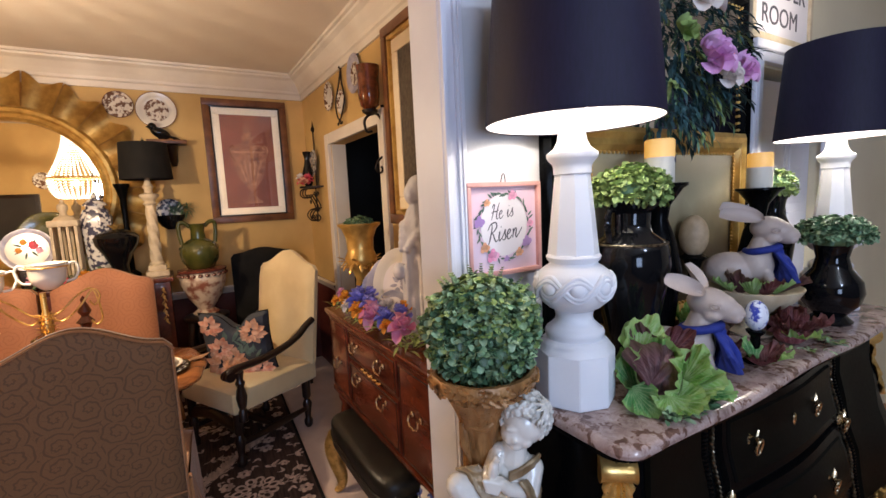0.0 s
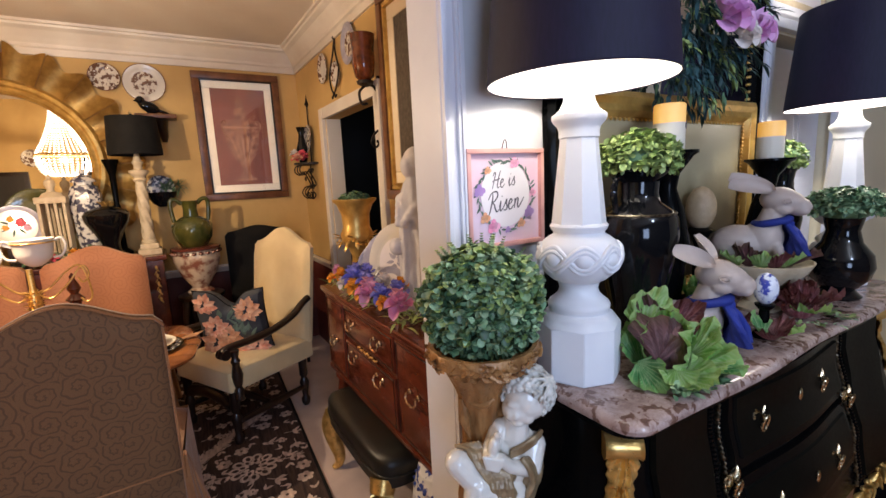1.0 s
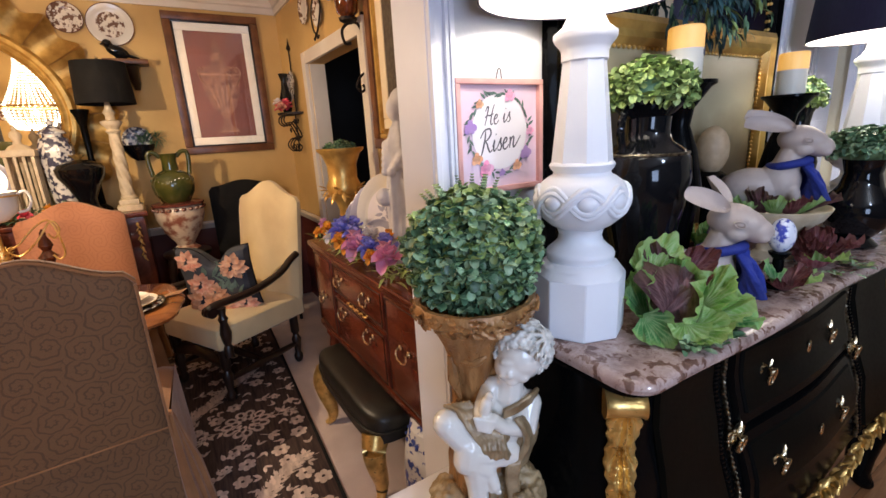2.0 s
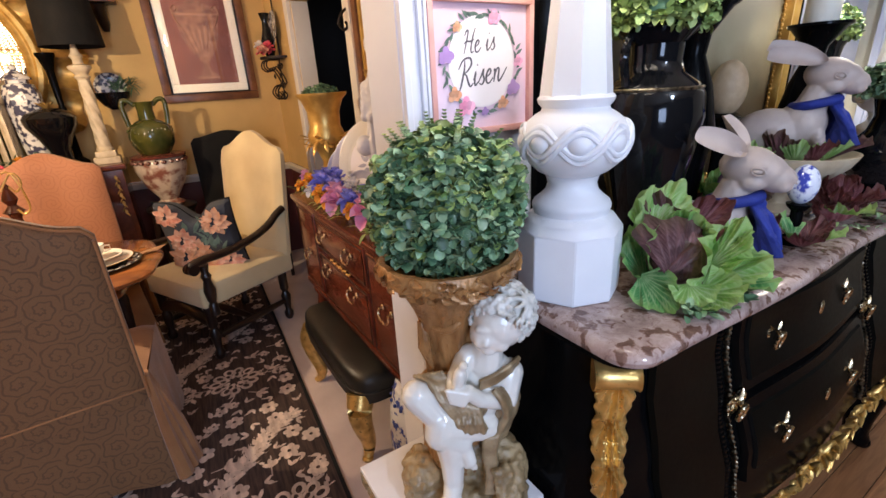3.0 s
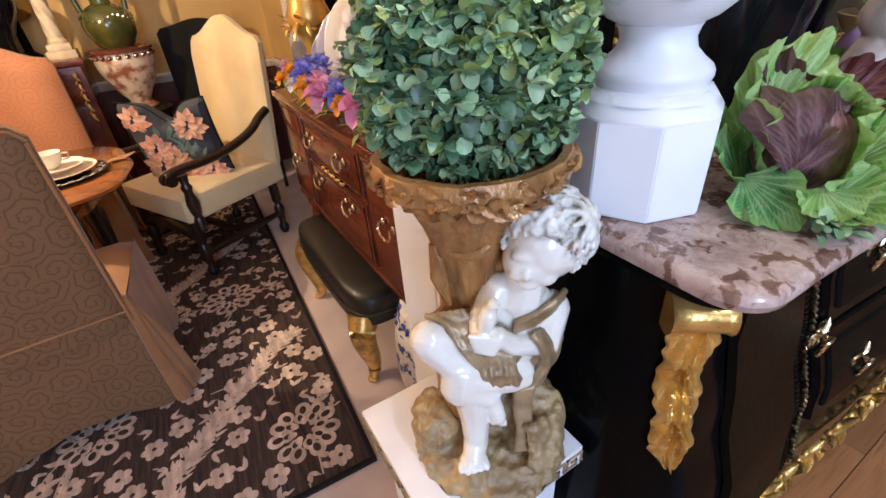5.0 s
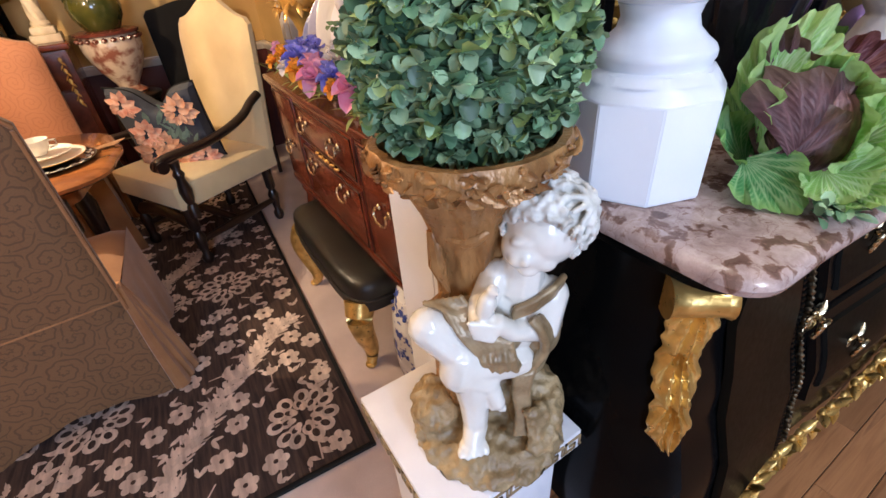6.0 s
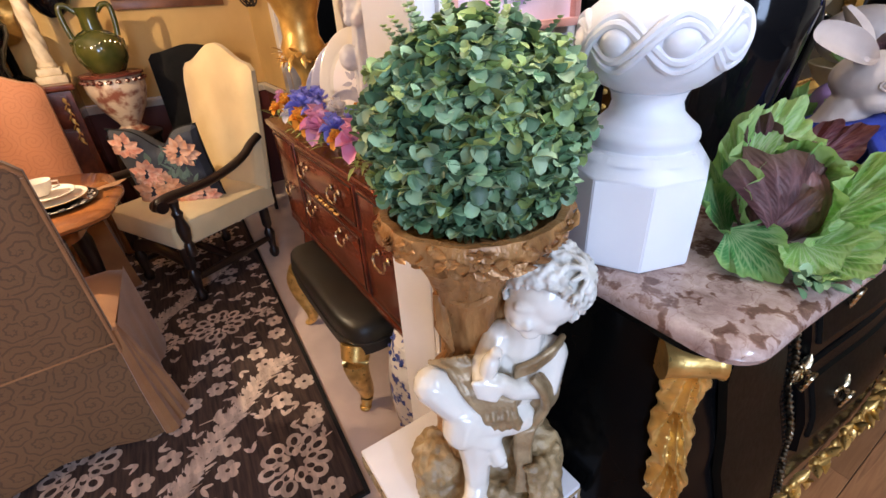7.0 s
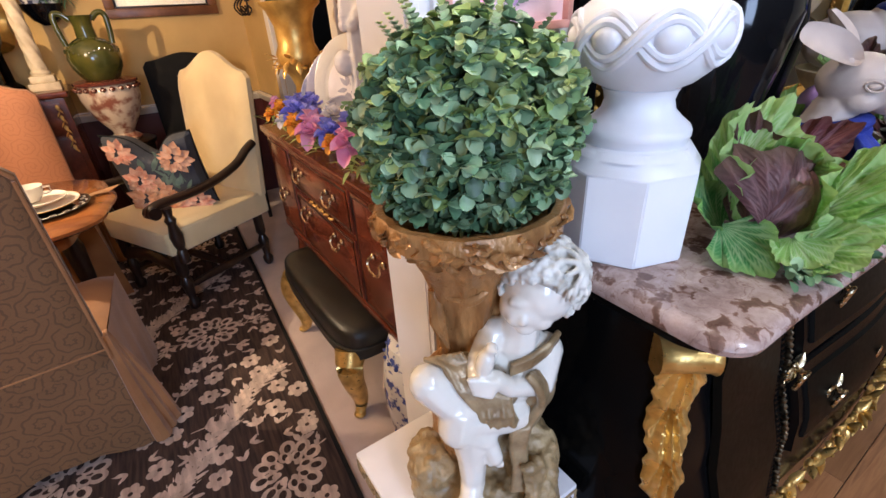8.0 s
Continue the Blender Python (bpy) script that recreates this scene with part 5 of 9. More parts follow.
def large_cabbage():
    """Local x runs along the commode, y towards the wall."""
    t = thing("cabbage", (1.035, 0.590, 1.068), "open green and purple artificial cabbage on the marble", "cabbage", "cabbages")
    t.scale = (0.89, 0.89, 0.92)
    heart(t, (0.008, -0.006, 0.080), (0.050, 0.052, 0.060), KALE_RED)
    near, right = Vector((-0.885, -0.47, 0)), Vector((0.47, -0.885, 0))
    up = Vector((0, 0, 1))

    def leaf(name, n0, r0, z0, n1, r1, z1, face, width, curl, cup, ruffle, material, phase):
        a = near * n0 + right * r0 + up * z0
        b = near * n1 + right * r1 + up * z1
        fan_leaf(t, name, a, b - a, near * face[0] + right * face[1] + up * face[2], (b - a).length, width, curl, cup, ruffle, material, phase)
    # back and side leaves standing up
    leaf("upright_leaf", -0.010, -0.030, 0.012, -0.020, -0.098, 0.185, (0.35, 1.0, 0.2), 0.120, 0.16, 0.5, 0.06, KALE, 0.4)
    leaf("upright_leaf", 0.012, -0.052, 0.100, -0.050, -0.018, 0.205, (1.0, 0.1, 0.5), 0.120, 0.10, 0.25, 0.06, KALE, 1.9)
    leaf("upright_leaf", -0.030, 0.000, 0.090, -0.060, 0.072, 0.180, (0.9, 0.2, 0.8), 0.085, 0.1, 0.5, 0.05, KALE_WINE, 3.0)
    leaf("upright_leaf", -0.030, -0.020, 0.100, -0.030, -0.070, 0.190, (1.0, 0.4, 0.2), 0.070, 0.2, 0.7, 0.05, KALE_RED, 4.1)
    leaf("upright_leaf", -0.040, 0.020, 0.020, -0.110, 0.030, 0.140, (1.0, 0.0, 0.6), 0.150, 0.1, 0.4, 0.06, KALE, 5.2)
    leaf("upright_leaf", -0.030, -0.030, 0.020, -0.110, -0.070, 0.130, (1.0, 0.2, 0.6), 0.130, 0.1, 0.4, 0.06, KALE_DEEP, 0.9)
    # the purple heart leaf, with a green one frilled behind it
    leaf("heart_leaf", 0.062, -0.006, 0.048, 0.030, 0.050, 0.152, (-0.9, -0.4, 0.3), 0.160, 0.30, 0.7, 0.055, KALE_RED, 2.2)
    leaf("heart_leaf", 0.062, -0.022, 0.040, 0.038, -0.062, 0.120, (-0.9, 0.5, 0.3), 0.120, 0.30, 0.7, 0.055, KALE_RED, 0.6)
    leaf("heart_leaf", -0.004, 0.040, 0.030, 0.010, 0.074, 0.150, (0.5, -1.0, 0.5), 0.150, 0.30, 0.5, 0.08, KALE, 5.7)
    leaf("heart_leaf", -0.020, 0.000, 0.060, -0.012, 0.012, 0.172, (0.9, 0.0, 0.3), 0.120, 0.20, 0.6, 0.10, KALE_DEEP, 1.1)
    # skirts spreading low
    leaf("outer_leaf", 0.024, 0.050, 0.034, 0.020, 0.138, 0.112, (0.75, -0.45, 0.8), 0.115, -0.10, 0.2, 0.09, KALE, 2.8)
    leaf("outer_leaf", 0.010, 0.050, 0.060, -0.010, 0.112, 0.150, (0.8, -0.5, 0.5), 0.095, 0.1, 0.3, 0.09, KALE, 0.2)
    leaf("outer_leaf", 0.050, 0.040, 0.026, 0.078, 0.112, 0.052, (0.6, -0.2, 0.9), 0.100, 0.05, 0.3, 0.07, KALE, 3.9)
    leaf("outer_leaf", 0.060, 0.026, 0.050, 0.098, 0.040, 0.018, (0.8, 0.2, 0.9), 0.090, 0.12, 0.5, 0.08, KALE, 4.6)
    leaf("outer_leaf", 0.050, -0.062, 0.048, 0.104, 0.010, 0.012, (0.5, -0.7, 1.0), 0.085, -0.05, 0.45, 0.06, KALE_DEEP, 1.5)
    leaf("outer_leaf", -0.010, 0.060, 0.020, -0.050, 0.170, 0.050, (0.2, -0.3, 1.0), 0.120, -0.1, 0.3, 0.07, KALE_DEEP, 5.0)
    leaf("outer_leaf", 0.000, -0.050, 0.020, 0.000, -0.115, 0.075, (0.4, 1.0, 0.6), 0.110, 0.2, 0.5, 0.06, KALE_DEEP, 3.3)
    sprigs(t, 34, (-2.5, -0.7, 0.060, 0.100), random.Random(4), [LEAF_MID, LEAF_DARK])
    return t


def small_cabbage():
    t = thing("cabbage", (1.69, 0.580, 1.068), "low purple artificial cabbage with one green leaf on the marble", "cabbage", "cabbages")
    heart(t, (0.0, 0.0, 0.042), (0.050, 0.046, 0.040), KALE_WINE)
    rr = random.Random(9)
    for k in range(9):
        a = 2 * math.pi * k / 9 + rr.uniform(-0.2, 0.2)
        d = Vector((math.cos(a), math.sin(a), rr.uniform(0.15, 0.75)))
        fan_leaf(t, "outer_leaf", (0.012 * math.cos(a), 0.012 * math.sin(a), 0.020 + 0.006 * (k % 3)), d, Vector((-math.cos(a) * 0.4, -math.sin(a) * 0.4, 1)), rr.uniform(0.080, 0.105), rr.uniform(0.080, 0.105), 0.15, 0.4, 0.08, KALE if k == 6 else KALE_DEEP if k == 2 else KALE_WINE, rr.uniform(0, 6))
    for k in range(4):
        a = 2 * math.pi * k / 4 + 0.5
        fan_leaf(t, "heart_leaf", (0.02 * math.cos(a), 0.02 * math.sin(a), 0.03), (math.cos(a) * 0.4, math.sin(a) * 0.4, 0.9), (-math.cos(a), -math.sin(a), 0.4), 0.085, 0.085, 0.3, 0.6, 0.05, KALE_WINE, k * 1.3)
    sprigs(t, 12, (-2.8, -0.4, 0.075, 0.10), rr, [LEAF_MID, LEAF_LIME], 0.018)
    return t


large_cabbage()
small_cabbage()


def rabbit(at, rz, ears, facing):
    body, scarf, flaps = B(), B(), B()
    add_ball(body, (-0.055, 0, 0.060), (0.078, 0.058, 0.064), 3)
    add_ball(body, (0.006, 0, 0.080), (0.052, 0.048, 0.066), 3)
    add_limb(body, (0.016, 0, 0.120), (0.026, 0, 0.160), 0.036, 0.032)
    # wedge-shaped head with a blunt muzzle
    add_ball(body, (0.040, 0, 0.208), (0.050, 0.037, 0.042), 3, (0, 10, 0))
    add_ball(body, (0.062, 0, 0.198), (0.042, 0.033, 0.038), 3, (0, 20, 0))
    add_ball(body, (0.086, 0, 0.184), (0.030, 0.026, 0.030), 3, (0, 24, 0))
    add_ball(body, (0.108, 0, 0.184), (0.010, 0.012, 0.010), 2)
    for s in (-1, 1):
        add_ball(body, (0.096, s * 0.011, 0.172), (0.016, 0.013, 0.016), 2)
        add_ball(body, (0.048, s * 0.022, 0.178), (0.024, 0.015, 0.020), 2)
        add_ball(body, (0.052, s * 0.031, 0.212), (0.015, 0.008, 0.008), 2)
        add_limb(body, (0.035, s * 0.026, 0.06), (0.050, s * 0.028, 0.012), 0.018, 0.014)
    body = fused(body, 0.0030, 4)
    for s in (-1, 1):
        # almond lids round a smooth eyeball, and a nostril line
        add_ball(flaps, (0.054, s * 0.0352, 0.2035), (0.0085, 0.0040, 0.0062), 2)
        add_tube(flaps, [(0.054 + 0.0105 * math.cos(a), s * (0.0378 - 0.001 * abs(math.cos(a))), 0.2035 + 0.0078 * math.sin(a) - 0.002 * math.cos(a)) for a in (2 * math.pi * i / 16 for i in range(17))], 0.0018, 6)
        add_tube(flaps, [(0.1165, s * 0.003, 0.176), (0.112, s * 0.009, 0.180), (0.106, s * 0.013, 0.182)], 0.0016, 6)
    for s, tip in zip((-1, 1), ears):
        base, tip = Vector((0.024, s * 0.019, 0.236)), Vector(tip)
        x = (tip - base).normalized()
        z = Vector(facing)
        z = (z - x * z.dot(x)).normalized()
        y = z.cross(x)
        ln = (tip - base).length

        def ear(depth):
            def fn(u, v):
                w = 0.0012 + 0.0245 * math.sqrt(max(0.0, 1 - ((v - 0.56) / 0.56) ** 2))
                q = 2 * u - 1
                return base + x * (ln * v) + y * (w * q) + z * (0.014 * q * q * (1 - 0.5 * v) - depth * (1 - q * q) * math.sin(math.pi * (0.1 + 0.9 * v)) + 0.006 * math.sin(math.pi * v))
            return fn
        grid_surface(flaps, ear(0.0), 14, 16)
        grid_surface(flaps, ear(0.010), 14, 16)
        bmesh.ops.remove_doubles(flaps, verts=flaps.verts, dist=0.0004)
        add_limb(flaps, base - x * 0.012 - z * 0.004, base + x * 0.010 - z * 0.004, 0.012, 0.007)
    add_tube(scarf, [(0.024 + 0.040 * math.cos(a), 0.040 * math.sin(a), 0.136 + 0.010 * math.cos(a)) for a in (2 * math.pi * i / 20 for i in range(21))], 0.014, 8, flat=0.9)
    for s in (-1, 1):
        add_tube(scarf, [(0.056, s * 0.006, 0.132), (0.074, s * 0.014 - 0.006, 0.105), (0.082, s * 0.022 - 0.006, 0.070), (0.084, s * 0.022 - 0.006, 0.030)], lambda q: 0.020 + 0.024 * q, 10, flat=0.40)
    add_ball(scarf, (0.064, -0.002, 0.128), (0.016, 0.018, 0.015), 2)
    scarf = fused(scarf, 0.0026, 3)
    ob = solo("rabbit_figurine", joined((body, 0), (scarf, 1), (flaps, 0)), [RABBIT, SCARF], at, "taupe resin rabbit figurine with a royal blue neckerchief", "figurine", "rabbit figurines", rz)
    ob.scale = (1.05, 1.05, 0.93)
    return ob


rabbit((1.264, 0.649, 1.068), -64, ((-0.052, -0.078, 0.282), (-0.016, 0.034, 0.308)), (1.0, -0.35, 0.2))
rabbit((1.715, 0.706, 1.224), -62, ((-0.090, -0.034, 0.262), (-0.088, 0.010, 0.286)), (0.5, -1.0, 0.5))


def vase(name, at, prof, material, label, plant=None, handles=False, seed=1, rz=0.0, bands=()):
    t = thing(name, at, label, "vase" if name != "planter_urn" else "urn", rz=rz)
    part("body", add_lathe(B(), prof, 40), material, t)
    if handles:
        z1 = handles
        for s in (-1, 1):
            part("handle", add_tube(B(), [(s * 0.05, 0, z1 + 0.05), (s * 0.085, 0, z1 + 0.06), (s * 0.098, 0, z1 + 0.02), (s * 0.088, 0, z1 - 0.025), (s * 0.075, 0, z1 - 0.04)], 0.009, 8), material, t)
    for r, z in bands:
        part("band", add_tube(B(), [(r * math.cos(a), r * math.sin(a), z) for a in (2 * math.pi * i / 32 for i in range(33))], 0.004, 6), PEWTER, t, "silvered band")
    if plant:
        centre, radii, size, mats, n = plant
        p = thing("topiary", (at[0], at[1], at[2] + prof[-1][1] - 0.01), "clipped green artificial foliage set in a vase", "plant")
        bm = leaf_clump(B(), n, (0, 0, centre), radii, size, random.Random(seed), -0.4, 0.25, roundness=0.85)
        part("foliage", bm, mats, p)
        part("core", add_ball(B(), (0, 0, centre), tuple(r * 0.78 for r in radii), 3), LEAF_DARK, p)
    return t


vase("vase", (1.20, 0.785, 1.068), [(0.062, 0.0), (0.068, 0.012), (0.058, 0.030), (0.072, 0.10), (0.095, 0.22), (0.105, 0.29), (0.100, 0.335), (0.088, 0.356), (0.060, 0.375), (0.052, 0.40), (0.054, 0.43), (0.074, 0.450), (0.084, 0.458), (0.084, 0.466), (0.06, 0.462)], BLACK_GLAZE, "tall black glazed urn with a silvered shoulder band", (0.035, (0.104, 0.098, 0.072), 0.019, [LEAF_LIME, LEAF_LIME, LEAF_LIME], 380), handles=0.385, seed=2, bands=((0.094, 0.346),))
vase("vase", (2.035, 0.600, 1.068), [(0.060, 0.0), (0.066, 0.008), (0.045, 0.03), (0.080, 0.07), (0.092, 0.11), (0.085, 0.15), (0.055, 0.19), (0.045, 0.23), (0.055, 0.275), (0.066, 0.29), (0.05, 0.288)], BLACK_GLAZE, "black glazed footed vase with small scrolled feet", (0.032, (0.110, 0.105, 0.062), 0.017, [LEAF_DARK, LEAF_MID, LEAF_DARK], 340), seed=3)
vase("vase", (2.24, 0.868, 1.068), [(0.05, 0.0), (0.055, 0.01), (0.045, 0.03), (0.07, 0.16), (0.078, 0.24), (0.060, 0.32), (0.038, 0.37), (0.045, 0.42), (0.060, 0.45), (0.045, 0.448)], BLACK_GLAZE, "black glazed two-handled vase", (0.035, (0.080, 0.075, 0.07), 0.018, [LEAF_LIME, LEAF_LIME, LEAF_MID], 150), handles=0.33, seed=5)


def candle(at, holder_top, label):
    t = thing("candle_holder", (at[0], at[1], 1.068), "black lacquered trumpet-topped candle holder", "candle holder")
    h = holder_top - 1.068
    part("stem", add_lathe(B(), [(0.055, 0.0), (0.06, 0.012), (0.035, 0.03), (0.05, h * 0.3), (0.062, h * 0.5), (0.045, h * 0.68), (0.024, h * 0.80), (0.030, h * 0.88), (0.062, h * 0.97), (0.074, h * 0.985), (0.074, h), (0.05, h)], 36), BLACK_LACQUER, t)
    c = thing("candle", (at[0], at[1], holder_top + 0.0005), label, "candle", "candles")
    part("wax", add_lathe(B(), [(0.038, 0.0), (0.0395, 0.004), (0.0395, 0.072)], 36), CANDLE, c)
    part("glowing_top", add_lathe(B(), [(0.0395, 0.072), (0.0395, 0.118), (0.036, 0.122), (0.031, 0.112), (0.001, 0.106)], 36), CANDLE_LIT, c, "amber glowing upper wax")
    bar = B()
    for k in range(5):
        a = -1.25 + 0.11 * k
        add_box(bar, 0.0395 * math.cos(a) - 0.002, 0.0395 * math.cos(a) + 0.002, 0.0402 * math.sin(a) - 0.001, 0.0402 * math.sin(a) + 0.001, 0.058 - 0.003 * (k % 2), 0.068 + 0.004 * (k % 3))
    part("writing", bar, INK, c, "grey mark")


candle((1.30, 0.765), 1.575, "ivory pillar candle glowing amber at the top")
candle((1.905, 0.775), 1.545, "ivory pillar candle beside a vase")

# painting and tall dark mirror behind


def framed(name, x0, x1, z0, z1, y, width, depth, frame_mat, inner_mat, label, category, lip=None):
    t = thing(name, ((x0 + x1) / 2, y, z0), label, category)
    w, h = (x1 - x0) / 2, z1 - z0
    bm = B()
    steps = [(0.0, 0.6), (0.25, 1.0), (0.5, 0.75), (0.75, 0.9), (1.0, 0.35)]
    loops = []
    for s, d in [(0.0, 0.0)] + steps + [(1.0, 0.0)]:
        e = s * width
        loops.append([bm.verts.new((a, -depth * d, b)) for a, b in ((-w + e, e), (w - e, e), (w - e, h - e), (-w + e, h - e))])
    for a, b in zip(loops, loops[1:]):
        for i in range(4):
            bm.faces.new((a[i], a[(i + 1) % 4], b[(i + 1) % 4], b[i]))
    part("frame", bm, frame_mat, t, smooth=False)
    part("picture" if category == "painting" else "mirror_glass", add_box(B(), -w + width * 0.95, w - width * 0.95, -depth * 0.32, -depth * 0.1, width * 0.95, h - width * 0.95), inner_mat, t)
    if lip:
        bm = B()
        e = width + 0.003
        n = 40
        for a, b in (((-w + e, e), (w - e, e)), ((w - e, e), (w - e, h - e)), ((w - e, h - e), (-w + e, h - e)), ((-w + e, h - e), (-w + e, e))):
            for i in range(n):
                q = i / n
                add_ball(bm, (a[0] + (b[0] - a[0]) * q, -depth * 0.45, a[1] + (b[1] - a[1]) * q), 0.006, 1)
        part("beading", bm, lip, t, "gilt beaded inner edge")
    return t


framed("mirror", 1.02, 2.17, 1.069, 2.32, 0.952, 0.075, 0.030, BLACK_LACQUER, MIRROR, "tall mirror in a black and gilt frame against the wall", "mirror", GILT)
framed("oil_painting", 1.10, 2.06, 1.069, 1.755, 0.918, 0.075, 0.035, GILT, OIL_SKY, "old landscape oil painting in a worn gilt frame", "painting", GOLD)
bm = B()
add_ball(bm, (0, 0, 0.068), (0.050, 0.045, 0.072), 3)
solo("stone_egg", bm, GROUND_OUT, (1.63, 0.850, 1.325), "large tan stone egg standing on a stand", "egg")
solo("egg_stand", add_lathe(B(), [(0.045, 0.0), (0.05, 0.01), (0.02, 0.03), (0.016, 0.20), (0.03, 0.238), (0.045, 0.252), (0.03, 0.262)], 28), BLACK_LACQUER, (1.63, 0.850, 1.068), "black turned stand under a stone egg", "stand")
solo("lilac_egg", add_ball(B(), (0, 0, 0.0), (0.048, 0.036, 0.038), 3, (0, 10, 20)), LILAC, (1.385, 0.678, 1.200), "glossy lilac glazed egg", "egg")
EGG_PAINT = mat("blue_painted_porcelain", (0.74, 0.77, 0.86), (0.05, 0.07, 0.38), 60, 0.15, lo=0.50, hi=0.60)
solo("porcelain_egg", add_ball(B(), (0, 0, 0.044), (0.029, 0.029, 0.043), 3), EGG_PAINT, (1.455, 0.575, 1.158), "blue and white painted porcelain egg", "egg")
bowl = thing("pedestal_bowl", (1.722, 0.705, 1.068), "tan footed bowl with cabbage leaves under a rabbit", "bowl")
part("body", add_lathe(B(), [(0.060, 0.0), (0.066, 0.008), (0.034, 0.025), (0.038, 0.060), (0.080, 0.085), (0.122, 0.125), (0.136, 0.150), (0.139, 0.157), (0.134, 0.158), (0.112, 0.140), (0.02, 0.135)], 44), IVORY_PLASTER, bowl)
rr = random.Random(21)
for k in range(13):
    a = 2 * math.pi * k / 13 + 0.2
    fan_leaf(bowl, "leaf", (0.070 * math.cos(a), 0.070 * math.sin(a), 0.142), (math.cos(a), math.sin(a), rr.uniform(0.35, 1.3)), (-math.cos(a), -math.sin(a), 0.8), rr.uniform(0.070, 0.095), rr.uniform(0.075, 0.095), 0.15, 0.5, 0.07, (KALE_WINE, KALE, KALE_RED, KALE)[k % 4], k)
solo("egg_rest", add_lathe(B(), [(0.026, 0.0), (0.030, 0.006), (0.014, 0.020), (0.012, 0.075), (0.022, 0.086), (0.024, 0.092), (0.014, 0.094)], 24), BLACK_LACQUER, (1.455, 0.575, 1.068), "small black turned rest under a porcelain egg", "stand")
side = thing("loose_leaf", (1.42, 0.545, 1.068), "wine red and green leaves lying on the marble", "leaves")
for k, (a, lean) in enumerate(((-2.4, 0.5), (-1.2, 0.45), (0.1, 0.6), (1.6, 0.9), (-0.5, 0.9))):
    fan_leaf(side, "leaf", (0.008 * math.cos(a), 0.008 * math.sin(a), 0.010), (math.cos(a), math.sin(a) * 0.7, lean), (-math.cos(a) * 0.4, -math.sin(a) * 0.4, 1), 0.075, 0.075, 0.05, 0.4, 0.06, (KALE_WINE, KALE, KALE_RED, KALE_DEEP, KALE_WINE)[k], 1.3 * k)
nest = thing("leaf_nest", (1.385, 0.690, 1.068), "mound of wine red and green leaves behind a rabbit", "leaves")
for k in range(12):
    a = 2 * math.pi * k / 12
    fan_leaf(nest, "leaf", (0.02 * math.cos(a), 0.02 * math.sin(a), 0.01 + 0.02 * (k % 3)), (math.cos(a) * 0.8, math.sin(a) * 0.6, 0.25 + 0.4 * (k % 3)), (-math.cos(a) * 0.5, -math.sin(a) * 0.5, 1), 0.105, 0.095, 0.15, 0.4, 0.07, (KALE_WINE, KALE_RED, KALE_DEEP)[k % 3], k * 0.7)
part("mound", add_ball(B(), (0, 0, 0.045), (0.065, 0.055, 0.062), 3), LEAF_DARK, nest)

# floral swag
sw = thing("floral_swag", (1.47, 0.800, 1.955), "hanging swag of blue spruce, pine cones, pink roses and ivory blooms", "garland")
rr = random.Random(31)
green, blue, lime = B(), B(), B()
for k in range(420):
    a, q = rr.uniform(0, 6.3), rr.random() ** 0.6
    x, z = 0.20 * q * math.cos(a), 0.27 * q * math.sin(a) + 0.03
    p = Vector((x, rr.uniform(-0.07, 0.06), z))
    d = Vector((x * 3 + rr.uniform(-0.6, 0.6), -0.5 + rr.uniform(-0.5, 0.4), z * 2 - 0.6 + rr.uniform(-0.5, 0.5)))
    bmx = blue if k % 5 < 3 else green if k % 5 == 3 else lime
    if bmx is lime:
        if k % 2:
            continue
    for i in range(6):
        dd = d.normalized() + Vector((rr.uniform(-0.5, 0.5), rr.uniform(-0.5, 0.5), rr.uniform(-0.5, 0.5)))
        add_leaf(bmx, aim(p + d.normalized() * 0.012 * i, dd), rr.uniform(0.026, 0.045), 0.011 if bmx is not green else 0.008, 0.2, 0.3, 3, across=1)
part("spruce", blue, LEAF_BLUE, sw, "blue-green needled sprays")
part("fern", green, LEAF_DARK, sw, "dark green sprays")
part("sprigs", lime, LEAF_LIME, sw, "lime green sprigs")


def bloom(at, r, material, parent, label, facing=(0, -1, 0.2), petals=22, seed=1, split=False):
    """A rose of cupped petals, opening outwards."""
    rr = random.Random(seed)
    bm = add_ball(B(), at, r * 0.25, 2)
    q = aim((0, 0, 0), facing).to_3x3()
    sheets = []
    for k in range(petals):
        s = k / petals
        a = k * 2.4
        open_ = 0.25 + 1.0 * s
        d = q @ Vector((math.cos(open_), math.sin(open_) * math.cos(a), math.sin(open_) * math.sin(a)))
        sheet = B() if split else bm
        disc_leaf(sheet, aim(Vector(at) + q @ Vector((0, math.cos(a), math.sin(a))) * r * 0.22 * s, d, rr.uniform(-0.5, 0.5)), r * (0.75 + 0.4 * s), r * 0.95, 0.9, -0.5 + 0.7 * s, 14 if split else 8, 3 if split else 2, 0.12, 3, k)
        sheets.append(sheet)
    core = part("bloom", bm, material, parent, label)
    if split:
        for sheet in sheets:
            part("petal", sheet, material, core)


for at, r, m, lab in (((-0.085, -0.13, -0.055), 0.056, PETAL_MAUVE, "pink peony bloom"), ((0.075, -0.125, -0.070), 0.046, PETAL_MAUVE, "pink rose bloom"), ((-0.010, -0.13, -0.095), 0.042, PETAL_WHITE, "ivory rose bloom"), ((-0.150, -0.13, 0.090), 0.060, PETAL_WHITE, "cream magnolia bloom"), ((-0.20, -0.12, 0.0), 0.035, LEAF_LIME, "lime green bloom")):
    bloom(at, r, m, sw, lab, seed=int(r * 1000), split=True)

